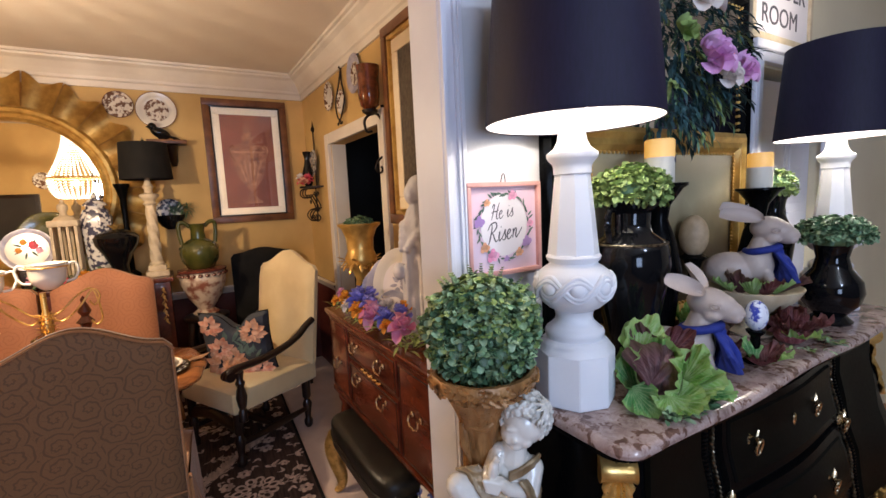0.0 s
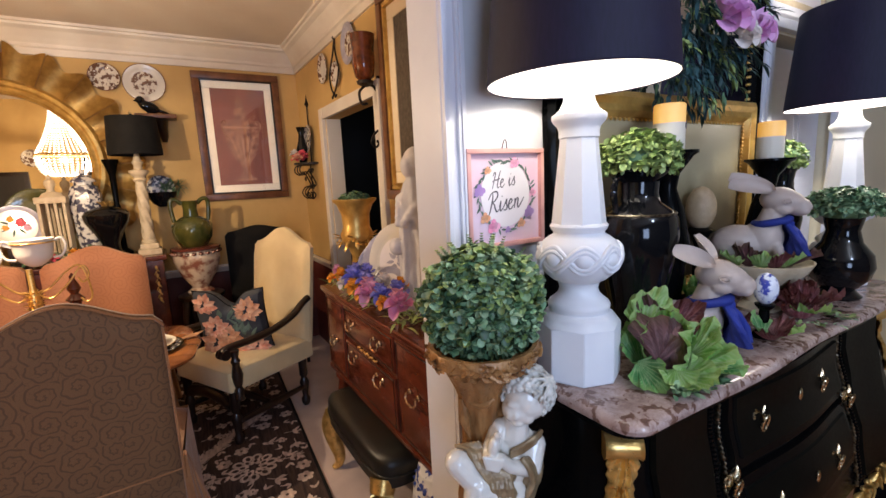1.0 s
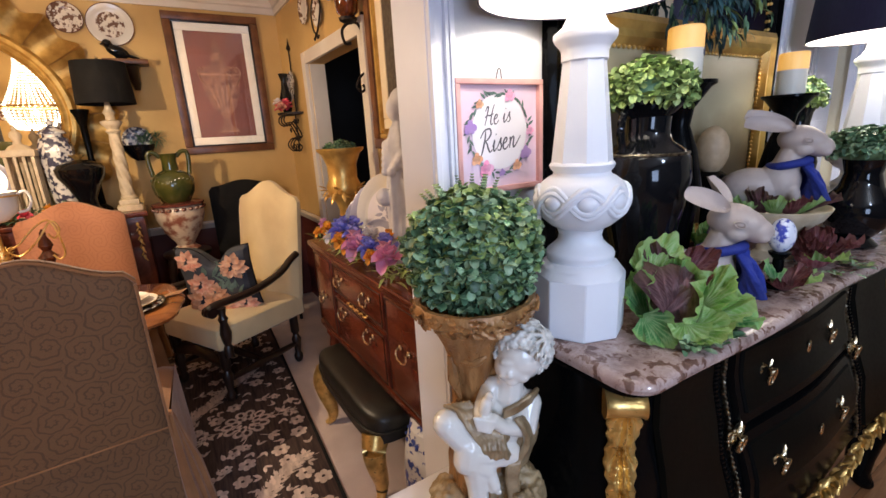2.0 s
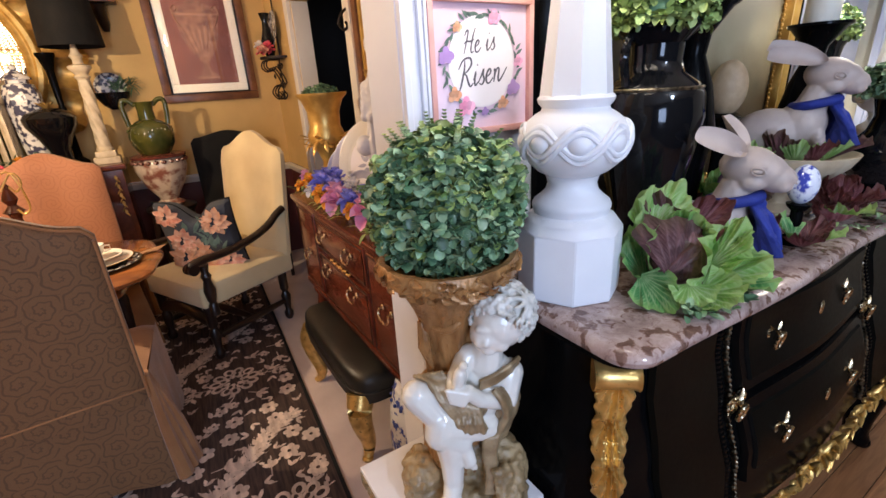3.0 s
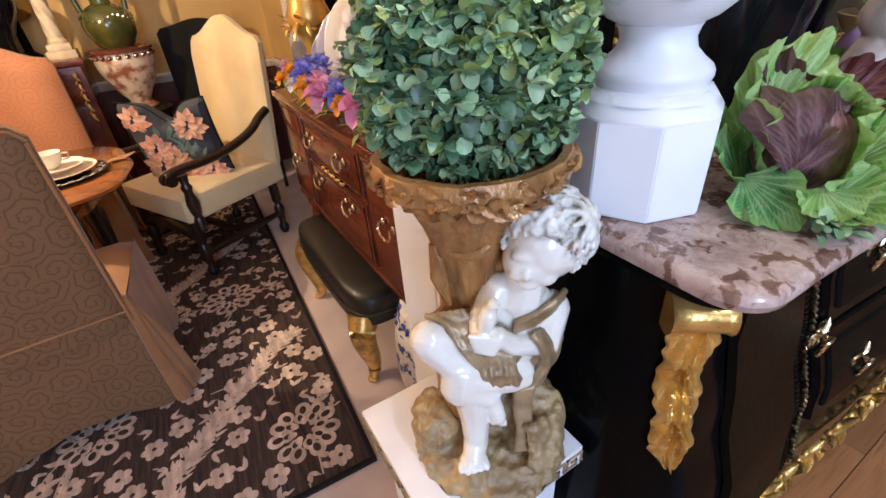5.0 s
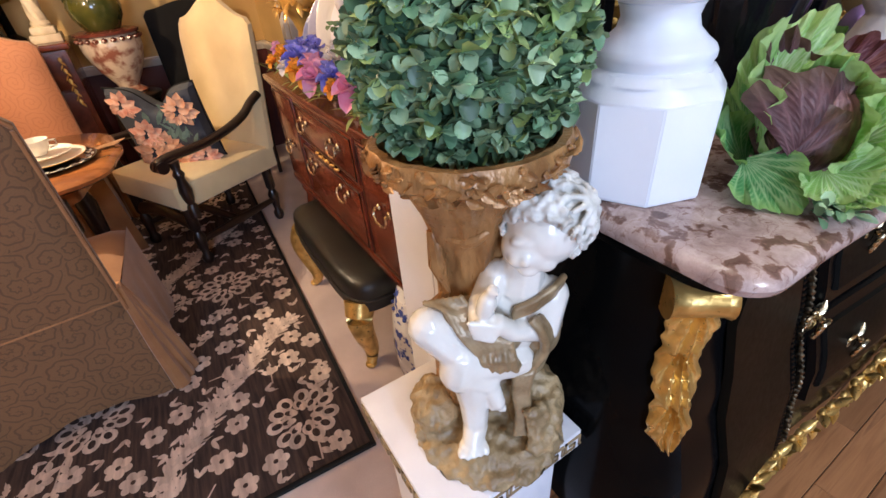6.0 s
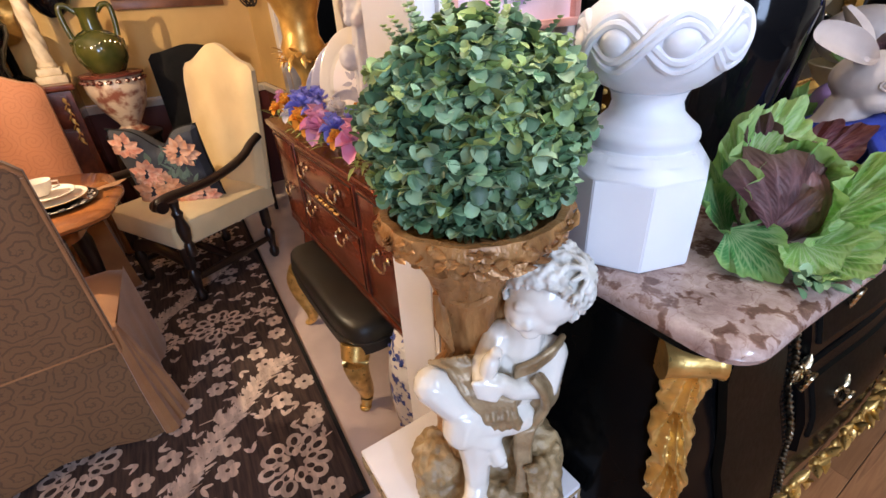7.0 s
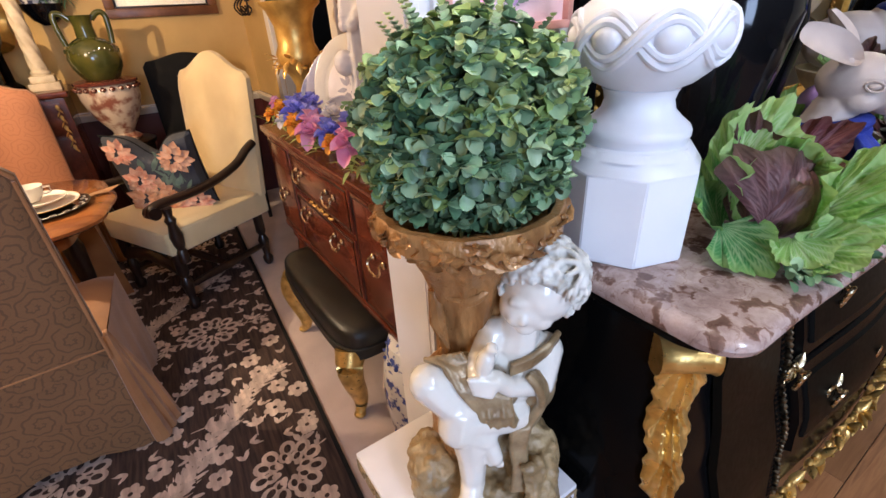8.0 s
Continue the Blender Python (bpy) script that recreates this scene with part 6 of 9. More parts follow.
# powder room door and sign
d = tagged(new("door_1"), "white six-panel powder room door, closed", "door", kind="structure")
d.matrix_basis = pose(2.60, 1.02, 0)
part("leaf", add_box(B(), -0.33, 0.33, -0.02, 0.02, 0.005, 2.02, 0.003), TRIM, d)
for x in (-0.16, 0.16):
    for z0, z1 in ((0.2, 0.75), (0.87, 1.45), (1.58, 1.88)):
        bm = B()
        add_box(bm, x - 0.105, x + 0.105, -0.026, -0.018, z0, z1, 0.004)
        add_box(bm, x - 0.075, x + 0.075, -0.034, -0.024, z0 + 0.035, z1 - 0.035, 0.006)
        part("raised_panel", bm, TRIM, d)
bm = B()
for x0, x1 in ((2.19, 2.265), (2.935, 3.01)):
    add_box(bm, x0, x1, 0.930, 0.956, 0.0, 2.06, 0.004)
    add_box(bm, x0 + 0.02, x1 - 0.02, 0.920, 0.934, 0.0, 2.06, 0.003)
add_box(bm, 2.17, 3.03, 0.925, 0.956, 2.06, 2.10, 0.004)
add_box(bm, 2.15, 3.05, 0.905, 0.956, 2.10, 2.135, 0.005)
structure("door_trim", bm, TRIM, "white moulded casing of the powder room door", "trim")
sg = thing("powder_room_sign", (2.40, 0.930, 2.140), "rustic white wooden sign in a tan frame over the door", "sign")
bm = B()
for x0, x1, z0, z1 in ((-0.27, 0.27, 0.0, 0.026), (-0.27, 0.27, 0.304, 0.33), (-0.27, -0.244, 0.026, 0.304), (0.244, 0.27, 0.026, 0.304)):
    add_box(bm, x0, x1, -0.014, 0.012, z0, z1, 0.003)
part("frame", bm, IVORY_PLASTER, sg)
part("board", add_box(B(), -0.246, 0.246, -0.002, 0.010, 0.024, 0.306), WHITE_PAPER, sg)
for body, z in (("POWDER", 0.220), ("ROOM", 0.105)):
    me = lettering(body, 0.108)
    me.materials.append(INK)
    part("lettering", me, INK, sg, "grey capital letters", at=Matrix.Translation((-0.02, -0.0035, z)) @ Matrix.Rotation(math.pi / 2, 4, "X"))

# ---- the dining room ----


def rug():
    t = thing("area_rug", (0.593, 1.275, 0.001), "dark brown area rug with taupe flowers and trailing leaves", "rug", rz=-3.2)
    w, l, h = 2.9, 2.75, 0.011
    part("ground_weave", add_box(B(), -w, 0.0, 0.0, l, 0.0, h, 0.003), RUG_DARK, t)
    rr = random.Random(17)
    bm = B()
    flat = [0.0006]

    def lift():
        flat[0] = 0.0006 + rr.random() * 0.0009
        return h + flat[0]

    def petal(p, a, length, width, mi=0):
        add_leaf(bm, Matrix.Translation((p[0], p[1], lift() + 0.0012 * mi)) @ Matrix.Rotation(a, 4, "Z"), length, width, 0.0, 0.0, 5, 0.10, mi, rr.uniform(0, 6), 1)

    def lobe(p, a, length, width, mi=0, up=0.0):
        disc_leaf(bm, Matrix.Translation((p[0], p[1], lift() + 0.0012 * mi + up)) @ Matrix.Rotation(a, 4, "Z"), length, width, 0.0, 0.0, 12, mi=mi)

    def inside(p, m=0.03):
        return -w + m < p[0] < -m and m < p[1] < l - m

    def stem(pts, wide=0.007):
        for (x0, y0), (x1, y1) in zip(pts, pts[1:]):
            d = math.hypot(x1 - x0, y1 - y0)
            m = Matrix.Translation((x0, y0, lift())) @ Matrix.Rotation(math.atan2(y1 - y0, x1 - x0), 4, "Z")
            bm.faces.new([bm.verts.new(m @ Vector(q)) for q in ((-0.002, -wide / 2, 0), (d + 0.002, -wide / 2, 0), (d + 0.002, wide / 2, 0), (-0.002, wide / 2, 0))])

    def peony(p, r):
        """Scalloped petals, each drawn as a light edge round a dark vein."""
        a0 = rr.uniform(0, 6)
        for k0, n, size in ((0.52, 11, 0.50), (0.28, 8, 0.40)):
            for i in range(n):
                a = a0 + 2 * math.pi * i / n + rr.uniform(-0.08, 0.08)
                q = (p[0] + r * k0 * math.cos(a), p[1] + r * k0 * math.sin(a))
                lobe(q, a, r * size, r * size * 0.92)
                q = (p[0] + r * (k0 + 0.06) * math.cos(a), p[1] + r * (k0 + 0.06) * math.sin(a))
                lobe(q, a, r * size * 0.60, r * size * 0.40, 1)
                for s in (-0.35, 0.0, 0.35):
                    stem([q, (q[0] + r * size * 0.5 * math.cos(a + s), q[1] + r * size * 0.5 * math.sin(a + s))], 0.0028)
        for i in range(7):
            a = a0 + 2 * math.pi * i / 7
            lobe((p[0] + 0.02 * math.cos(a) * r / 0.1, p[1] + 0.02 * math.sin(a) * r / 0.1), a, r * 0.26, r * 0.20, 0, 0.0016)

    def small(p, r, n=6):
        a0 = rr.uniform(0, 6)
        for i in range(n):
            a = a0 + 2 * math.pi * i / n
            lobe((p[0] + r * 0.12 * math.cos(a), p[1] + r * 0.12 * math.sin(a)), a, r * 0.95, r * 0.80)
        lobe((p[0] - r * 0.2, p[1]), 0, r * 0.4, r * 0.4, 1, 0.0008)

    def garland(pts, wide):
        """A serrated leafy band along a curve."""
        pts = [Vector((x, y, 0)) for x, y in pts]
        for a, b in zip(pts, pts[1:]):
            n = max(1, int((b - a).length / (wide * 0.42)))
            t0 = math.atan2(b.y - a.y, b.x - a.x)
            for i in range(n):
                p = a.lerp(b, i / n)
                lobe((p.x, p.y), t0, wide * 0.8, wide * 0.30)
                for s in (-1, 1):
                    petal((p.x, p.y), t0 + s * 0.72, wide * rr.uniform(0.9, 1.3), wide * 0.44)

    def spray(p, a, n, size):
        line = [p]
        for i in range(n):
            if not inside(p, 0.06):
                break
            for s in (-1, 1):
                if rr.random() < 0.75:
                    petal(p, a + s * 0.85, size * rr.uniform(0.8, 1.2), size * 0.46)
            a += 0.30 * math.sin(i * 0.7 + p[0] * 5)
            p = (p[0] + 0.75 * size * math.cos(a), p[1] + 0.75 * size * math.sin(a))
            line.append(p)
        stem(line, 0.006)
        if inside(p, 0.05):
            small(p, 0.026, 5)
    spots = []
    band = [(-0.60, 0.163), (-0.616, 0.258), (-0.555, 0.324), (-0.472, 0.402), (-0.403, 0.516), (-0.294, 0.612), (-0.215, 0.712), (-0.077, 0.795), (-0.03, 0.86)]
    for dx, dy, flip in ((0, 0, 1), (-0.62, 0.95, 1), (0.02, 1.15, 1), (-1.35, 0.55, 1), (-1.30, 1.60, 1), (-2.1, 0.4, 1), (-2.0, 1.5, 1)):
        run = [(x + dx, y + dy) for x, y in band if inside((x + dx, y + dy), 0.06)]
        garland(run, 0.064)
        spots += [(x, y, 0.03) for x, y in run]
    for p in ((-0.178, 0.233), (-0.839, 0.614), (-0.313, 1.217), (-0.95, 1.45), (-1.35, 0.25), (-1.75, 0.95), (-2.45, 0.4), (-2.3, 1.5), (-0.35, 2.2), (-1.2, 2.3)):
        peony(p, 0.125)
        spots.append((*p, 0.125))
        for i in range(3):
            a = rr.uniform(0, 6.3)
            spray((p[0] + 0.12 * math.cos(a), p[1] + 0.12 * math.sin(a)), a, 4, 0.050)
    for p in ((-0.477, 0.718), (-0.155, 0.546), (-0.37, 0.431), (-0.455, 0.207), (-0.30, 0.11), (-0.188, 0.889), (-0.05, 0.596), (-0.564, 0.486), (-0.663, 0.854), (-0.07, 0.39), (-0.212, 1.639), (-0.08, 0.987), (-0.758, 0.369), (-0.584, 0.957)):
        small(p, 0.042)
        spots.append((*p, 0.045))
    for k in range(6000):
        r = 0.075 if k < 500 else 0.046 if k < 2600 else 0.026
        p = (rr.uniform(-w, 0), rr.uniform(0, l))
        if not inside(p, r * 0.9) or any((p[0] - q[0]) ** 2 + (p[1] - q[1]) ** 2 < ((r + s) * 1.02) ** 2 for *q, s in spots):
            continue
        spots.append((*p, r))
        a = rr.uniform(0, 6.3)
        if r > 0.06:
            spray((p[0] - 0.05 * math.cos(a), p[1] - 0.05 * math.sin(a)), a, 3, 0.050)
        elif r > 0.03:
            if k % 3:
                small(p, 0.040)
            else:
                for i in (-0.8, 0, 0.8):
                    petal(p, a + i, 0.062, 0.026)
                stem([p, (p[0] - 0.05 * math.cos(a), p[1] - 0.05 * math.sin(a))], 0.005)
        else:
            petal(p, a, 0.05, 0.018)
            petal(p, a + 1.1, 0.04, 0.016)
    tagged(part("woven_pattern", bm, [RUG_LIGHT, RUG_DARK], t, "taupe woven flowers and leaves", smooth=False), kind="stuff")
    bind = B()
    add_box(bind, -0.012, 0.004, -0.004, l + 0.004, 0.0, h + 0.003, 0.002)
    add_box(bind, -w, -0.012, -0.004, 0.012, 0.0, h + 0.003, 0.002)
    part("binding", bind, BLACK_CLOTH, t, "dark bound edge")


rug()


def camel(x, w, top, dip=0.09):
    """Height of a camel-back top rail across the width."""
    u = abs(x) / w
    return top - dip * (0.5 - 0.5 * math.cos(math.pi * min(1, u * 1.12))) - 0.035 * max(0, (u - 0.86) / 0.14) ** 2


def soft_back(bm, w, z0, top, y0, lean, thick, dip=0.09, nu=20, nv=14, mi=0):
    """An upholstered back: front and rear skins with a rounded edge."""
    def skin(sign):
        def fn(u, v):
            x = -w + 2 * w * u
            z1 = camel(x, w, top, dip)
            z = z0 + (z1 - z0) * v
            edge = min(1, 6 * min(u, 1 - u) + 0.0) * min(1, 7 * (1 - v))
            e = math.sqrt(max(0, 1 - (1 - min(1, edge)) ** 2))
            return (x, y0 + lean * (z - z0) + sign * thick / 2 * (0.25 + 0.75 * e), z)
        return fn
    a = len(bm.faces)
    grid_surface(bm, skin(-1), nu, nv, mi)
    grid_surface(bm, skin(1), nu, nv, mi)
    bmesh.ops.bridge_loops(bm, edges=[e for e in bm.edges if e.is_boundary])
    return bm


def parsons_chair(at, rz, back_mat, skirt_mat, label):
    """Slipcovered side chair; it faces +y."""
    t = thing("dining_chair", at, label, "chair", "chairs round the table", rz)
    w = 0.285
    part("backrest", soft_back(B(), w, 0.40, 1.185, -0.235, -0.085, 0.085), back_mat, t, "tall camel-backed slipcovered backrest")
    bm = B()
    add_tube(bm, [(x, -0.235 - 0.085 * (camel(x, w, 1.185) - 0.40) - 0.040, camel(x, w, 1.185) - 0.004) for x in (-w + 2 * w * i / 24 for i in range(25))], 0.005, 6)
    for s in (-1, 1):
        add_tube(bm, [(s * (w - 0.004), -0.275 - 0.085 * (z - 0.40), z) for z in (0.42, 0.6, 0.8, 1.0, 1.05)], 0.005, 6)
    part("piping", bm, skirt_mat, t)
    bm = B()
    def top(u, v):
        x, y = (-0.275 + 0.55 * u) * (1 + 0.24 * v), -0.22 + 0.50 * v
        e = min(u, 1 - u, v + 0.2, 1 - v)
        return (x, y, 0.455 + 0.045 * math.sqrt(min(1, e * 7)))
    part("seat", grid_surface(bm, top, 16, 16), skirt_mat, t)
    # hanging skirt with a soft wave and an arched hem
    loop = []
    n = 96
    for i in range(n):
        s = i / n * 4
        k, q = int(s), s - int(s)
        a, b = [((-0.285, -0.255), (0.285, -0.255)), ((0.285, -0.255), (0.345, 0.285)), ((0.345, 0.285), (-0.345, 0.285)), ((-0.345, 0.285), (-0.285, -0.255))][k]
        loop.append((a[0] + (b[0] - a[0]) * q, a[1] + (b[1] - a[1]) * q, q, k))

    def skirt(u, v):
        x, y, q, k = loop[round(u * n) % n]
        c = min(q, 1 - q)
        flare = (1 - v) * (0.012 + 0.026 * math.exp(-((c) / 0.10) ** 2) * (1 + 0.4 * math.cos(c * 60)))
        d = Vector((x * (1 if k % 2 else 0.35), y * (0.35 if k % 2 else 1), 0)).normalized()
        wave = 0.006 * (1 - v) * math.sin(q * 24 + k)
        hem = 0.015 + 0.055 * math.sin(math.pi * q) ** 2
        return (x + d.x * (flare + wave), y + d.y * (flare + wave), hem + (0.47 - hem) * v)
    part("seam", add_tube(B(), [(x, -0.283, 0.465) for x in (-0.28, -0.14, 0.0, 0.14, 0.28)], 0.0035, 6), skirt_mat, t, "welted seam across the back")
    part("back_skirt", grid_surface(B(), lambda u, v: skirt(u * 0.2499, v), 24, 10), back_mat, t, "floor-length damask back skirt")
    part("skirt", grid_surface(B(), lambda u, v: skirt(0.25 + 0.7499 * u, v), 72, 10), skirt_mat, t, "floor-length pleated slipcover skirt")
    for sx in (-1, 1):
        for sy in (-0.20, 0.22):
            part("leg", add_tube(B(), [(sx * 0.22, sy, 0.0), (sx * 0.22, sy, 0.42)], lambda q: 0.016 + 0.008 * q, 10), DARK_WOOD, t)
        bm = B()
        for k in range(3):
            x = sx * (0.300 + 0.022 * k)
            add_tube(bm, [(sx * 0.288, -0.252 + 0.012 * k, 0.50), (x - sx * 0.004, -0.262 + 0.02 * k, 0.25), (x + sx * 0.012, -0.275 + 0.04 * k, 0.022)], lambda q: 0.012 + 0.020 * q, 8)
        part("pleat", bm, skirt_mat, t, "soft corner pleat")
    return t


parsons_chair((-0.240, 2.200, 0), 3, DAMASK_GREY, SKIRT_RUST, "high-backed dining chair in a taupe scrolled damask slipcover")
parsons_chair((-0.345, 3.50, 0), 180, DAMASK_RUST, SKIRT_RUST, "high-backed dining chair in rust damask across the table")
parsons_chair((-0.985, 3.50, 0), 180, DAMASK_RUST, SKIRT_RUST, "high-backed dining chair in rust damask across the table")


def table():
    t = thing("dining_table", (-0.80, 2.705, 0), "polished walnut dining table with a shaped edge", "table")
    def outline(g):
        pts = []
        for i in range(96):
            a = 2 * math.pi * i / 96
            c, s = math.cos(a), math.sin(a)
            k = 1 / (abs(c) ** 4.2 + abs(s) ** 4.2) ** (1 / 4.2)
            k *= 1 + 0.012 * math.cos(8 * a)
            pts.append(((0.965 + g) * c * k, (0.405 + g) * s * k))
        return pts
    bm = B()
    prev = None
    for z, g in ((0.708, -0.015), (0.712, 0.0), (0.722, 0.012), (0.734, 0.014), (0.742, 0.008), (0.746, -0.006), (0.750, -0.014)):
        ring = [bm.verts.new((x, y, z)) for x, y in outline(g)]
        if prev:
            for i in range(96):
                bm.faces.new((prev[i], prev[(i + 1) % 96], ring[(i + 1) % 96], ring[i]))
        else:
            bm.faces.new(ring[::-1])
        prev = ring
    bm.faces.new(prev)
    part("tabletop", bm, WALNUT, t)
    part("apron", add_prism(B(), [(x * 0.9, y * 0.82) for x, y in outline(-0.05)], 0.62, 0.709), WALNUT, t)
    for sx in (-0.72, 0.72):
        for sy in (-0.27, 0.27):
            part("leg", add_lathe(B(), [(0.022, 0.0), (0.035, 0.02), (0.024, 0.06), (0.032, 0.22), (0.045, 0.45), (0.03, 0.50), (0.048, 0.53), (0.048, 0.66)], 20, (sx, sy, 0)), DARK_WOOD, t)


table()


def disc(bm, at, r, depth=0.02, m=None, rim=0.25, seg=36, oval=1.0):
    """A shallow dished plate; its face is +z."""
    prof = [(r * 0.55, 0.0), (r * 0.98, depth), (r, depth + 0.003), (r * 0.96, depth + 0.004), (r * (1 - rim), depth * 0.45), (r * 0.6, 0.006), (0.0005, 0.005)]
    add_lathe(bm, prof, seg, at, sy=oval, m=m)
    return bm


ps = thing("charger_plate", (-0.055, 2.62, 0.7505), "black and white chequered charger plate on the table", "plate")
part("plate", disc(B(), (0, 0, 0), 0.165, 0.012), BLACK_GLAZE, ps)
bm = B()
for i in range(36):
    if i % 2:
        a = 2 * math.pi * i / 36
        for r0, sh in ((0.128, 0), (0.144, 1)):
            b = a + sh * 2 * math.pi / 36
            add_box(bm, r0, r0 + 0.015, -0.011, 0.011, 0.0125, 0.0145, m=Matrix.Rotation(b, 4, "Z"))
part("chequer", bm, PORCELAIN, ps, "white chequers")
dp = thing("dinner_plate", (-0.055, 2.62, 0.766), "cream dinner plate on a dark charger", "plate")
part("plate", disc(B(), (0, 0, 0), 0.135, 0.016), PORCELAIN, dp)
part("rim", add_tube(B(), [(0.134 * math.cos(a), 0.134 * math.sin(a), 0.018) for a in (2 * math.pi * i / 40 for i in range(41))], 0.0018, 6), GOLD, dp, "gilt rim")
solo("salad_plate", disc(B(), (0, 0, 0), 0.10, 0.014), PORCELAIN, (-0.055, 2.62, 0.788), "cream salad plate stacked on the dinner plate", "plate")
cup = thing("teacup", (-0.065, 2.62, 0.800), "ivory teacup on the stacked plates", "cup")
part("bowl", add_lathe(B(), [(0.025, 0.0), (0.028, 0.006), (0.04, 0.02), (0.047, 0.05), (0.049, 0.056), (0.046, 0.056), (0.038, 0.02), (0.001, 0.012)], 32), PORCELAIN, cup)
part("handle", add_tube(B(), [(0.044, 0, 0.046), (0.066, 0, 0.044), (0.066, 0, 0.024), (0.040, 0, 0.018)], 0.004, 8), PORCELAIN, cup)


def wine_glass(at, material, label):
    t = thing("wine_glass", at, label, "glass", "glasses on the table")
    part("foot", add_lathe(B(), [(0.034, 0.0), (0.034, 0.003), (0.006, 0.008), (0.005, 0.07), (0.012, 0.08)], 24), CLEAR, t)
    part("bowl", add_lathe(B(), [(0.010, 0.078), (0.028, 0.092), (0.037, 0.12), (0.036, 0.155), (0.0345, 0.155), (0.035, 0.12), (0.026, 0.095), (0.001, 0.086)], 28), material, t)


PINK_GLASS = glass("rose_glass", (0.95, 0.72, 0.60))
wine_glass((-0.19, 2.80, 0.7505), PINK_GLASS, "rose-tinted stemmed glass with a gilt rim")
wine_glass((-0.17, 2.69, 0.7505), CLEAR, "clear cut stemmed glass beside the plates")
bm = B()
for k in range(7):
    add_tube(bm, [(0.0, -0.05, 0.004 + 0.001 * k), (0.05, -0.02 + 0.004 * k, 0.010), (0.10 + 0.006 * k, 0.012 * k, 0.004)], 0.006, 6, flat=0.4)
solo("napkin", bm, mat("tan_linen", (0.42, 0.24, 0.13), (0.34, 0.18, 0.09), 20, 0.85), (0.07, 2.70, 0.751), "tan linen napkin beside the place setting", "napkin")

ep = thing("epergne", (-0.46, 2.78, 0.7505), "gilt scrolled epergne holding ivory porcelain cups", "centrepiece")
part("base", add_lathe(B(), [(0.075, 0.0), (0.085, 0.012), (0.05, 0.03), (0.035, 0.09), (0.05, 0.19), (0.07, 0.225), (0.05, 0.24), (0.025, 0.25)], 24), CLEAR, ep, "clear crystal base")
bm = B()
for k in range(5):
    for i in range(9):
        a = 2 * math.pi * i / 9 + 0.35 * k
        z = 0.25 + 0.02 * k
        add_leaf(bm, aim((0.018 * math.cos(a), 0.018 * math.sin(a), z), (math.cos(a), math.sin(a), 0.9)), 0.032, 0.014, 0.4, 0.3, 3)
add_lathe(bm, [(0.022, 0.24), (0.026, 0.28), (0.02, 0.33), (0.012, 0.36), (0.012, 0.45)], 16)
part("stem", bm, GOLD, ep, "gilt pineapple stem")
for x, z in ((0.03, 0.46), (-0.20, 0.44)):
    bm = B()
    add_lathe(bm, [(0.02, 0.0), (0.035, 0.01), (0.062, 0.035), (0.072, 0.065), (0.075, 0.115), (0.082, 0.128), (0.078, 0.130), (0.068, 0.110), (0.001, 0.09)], 32, (x, 0, z))
    c = part("cup", bm, PORCELAIN, ep, "ivory porcelain cup")
    for s in (-1, 1):
        bm = B()
        add_tube(bm, [(x + s * 0.074, 0, z + 0.115), (x + s * 0.105, 0, z + 0.125), (x + s * 0.118, 0, z + 0.09), (x + s * 0.10, 0, z + 0.045), (x + s * 0.066, 0, z + 0.035)], 0.006, 8)
        part("handle", bm, PORCELAIN, c)
    part("band", add_tube(B(), [(x + 0.078 * math.cos(a), 0.078 * math.sin(a), z + 0.112) for a in (2 * math.pi * i / 32 for i in range(33))], 0.004, 6), GOLD, c, "gilt band")
for s in (-1, 1):
    for k in range(2):
        part("scroll_arm", add_tube(B(), [(s * 0.012, 0, 0.33), (s * 0.06, 0, 0.30 + 0.05 * k), (s * 0.13, 0, 0.36 + 0.06 * k), (s * 0.19, 0, 0.44), (s * 0.215, 0, 0.40 - 0.10 * k), (s * 0.19, 0, 0.36 - 0.1 * k), (s * 0.17, 0, 0.385 - 0.1 * k)], 0.0045, 8), GOLD, ep, "gilt scrolled arm")
solo("pepper_mill", add_lathe(B(), [(0.035, 0.0), (0.04, 0.01), (0.022, 0.05), (0.03, 0.14), (0.018, 0.22), (0.028, 0.245), (0.042, 0.255), (0.028, 0.27), (0.016, 0.285), (0.03, 0.31), (0.022, 0.335), (0.01, 0.36), (0.014, 0.372), (0.001, 0.392)], 28), MAHOGANY, (-0.335, 2.92, 0.7505), "turned dark mahogany pepper mill", "pepper mill")

# armchair at the table's end; it faces -y in its own frame


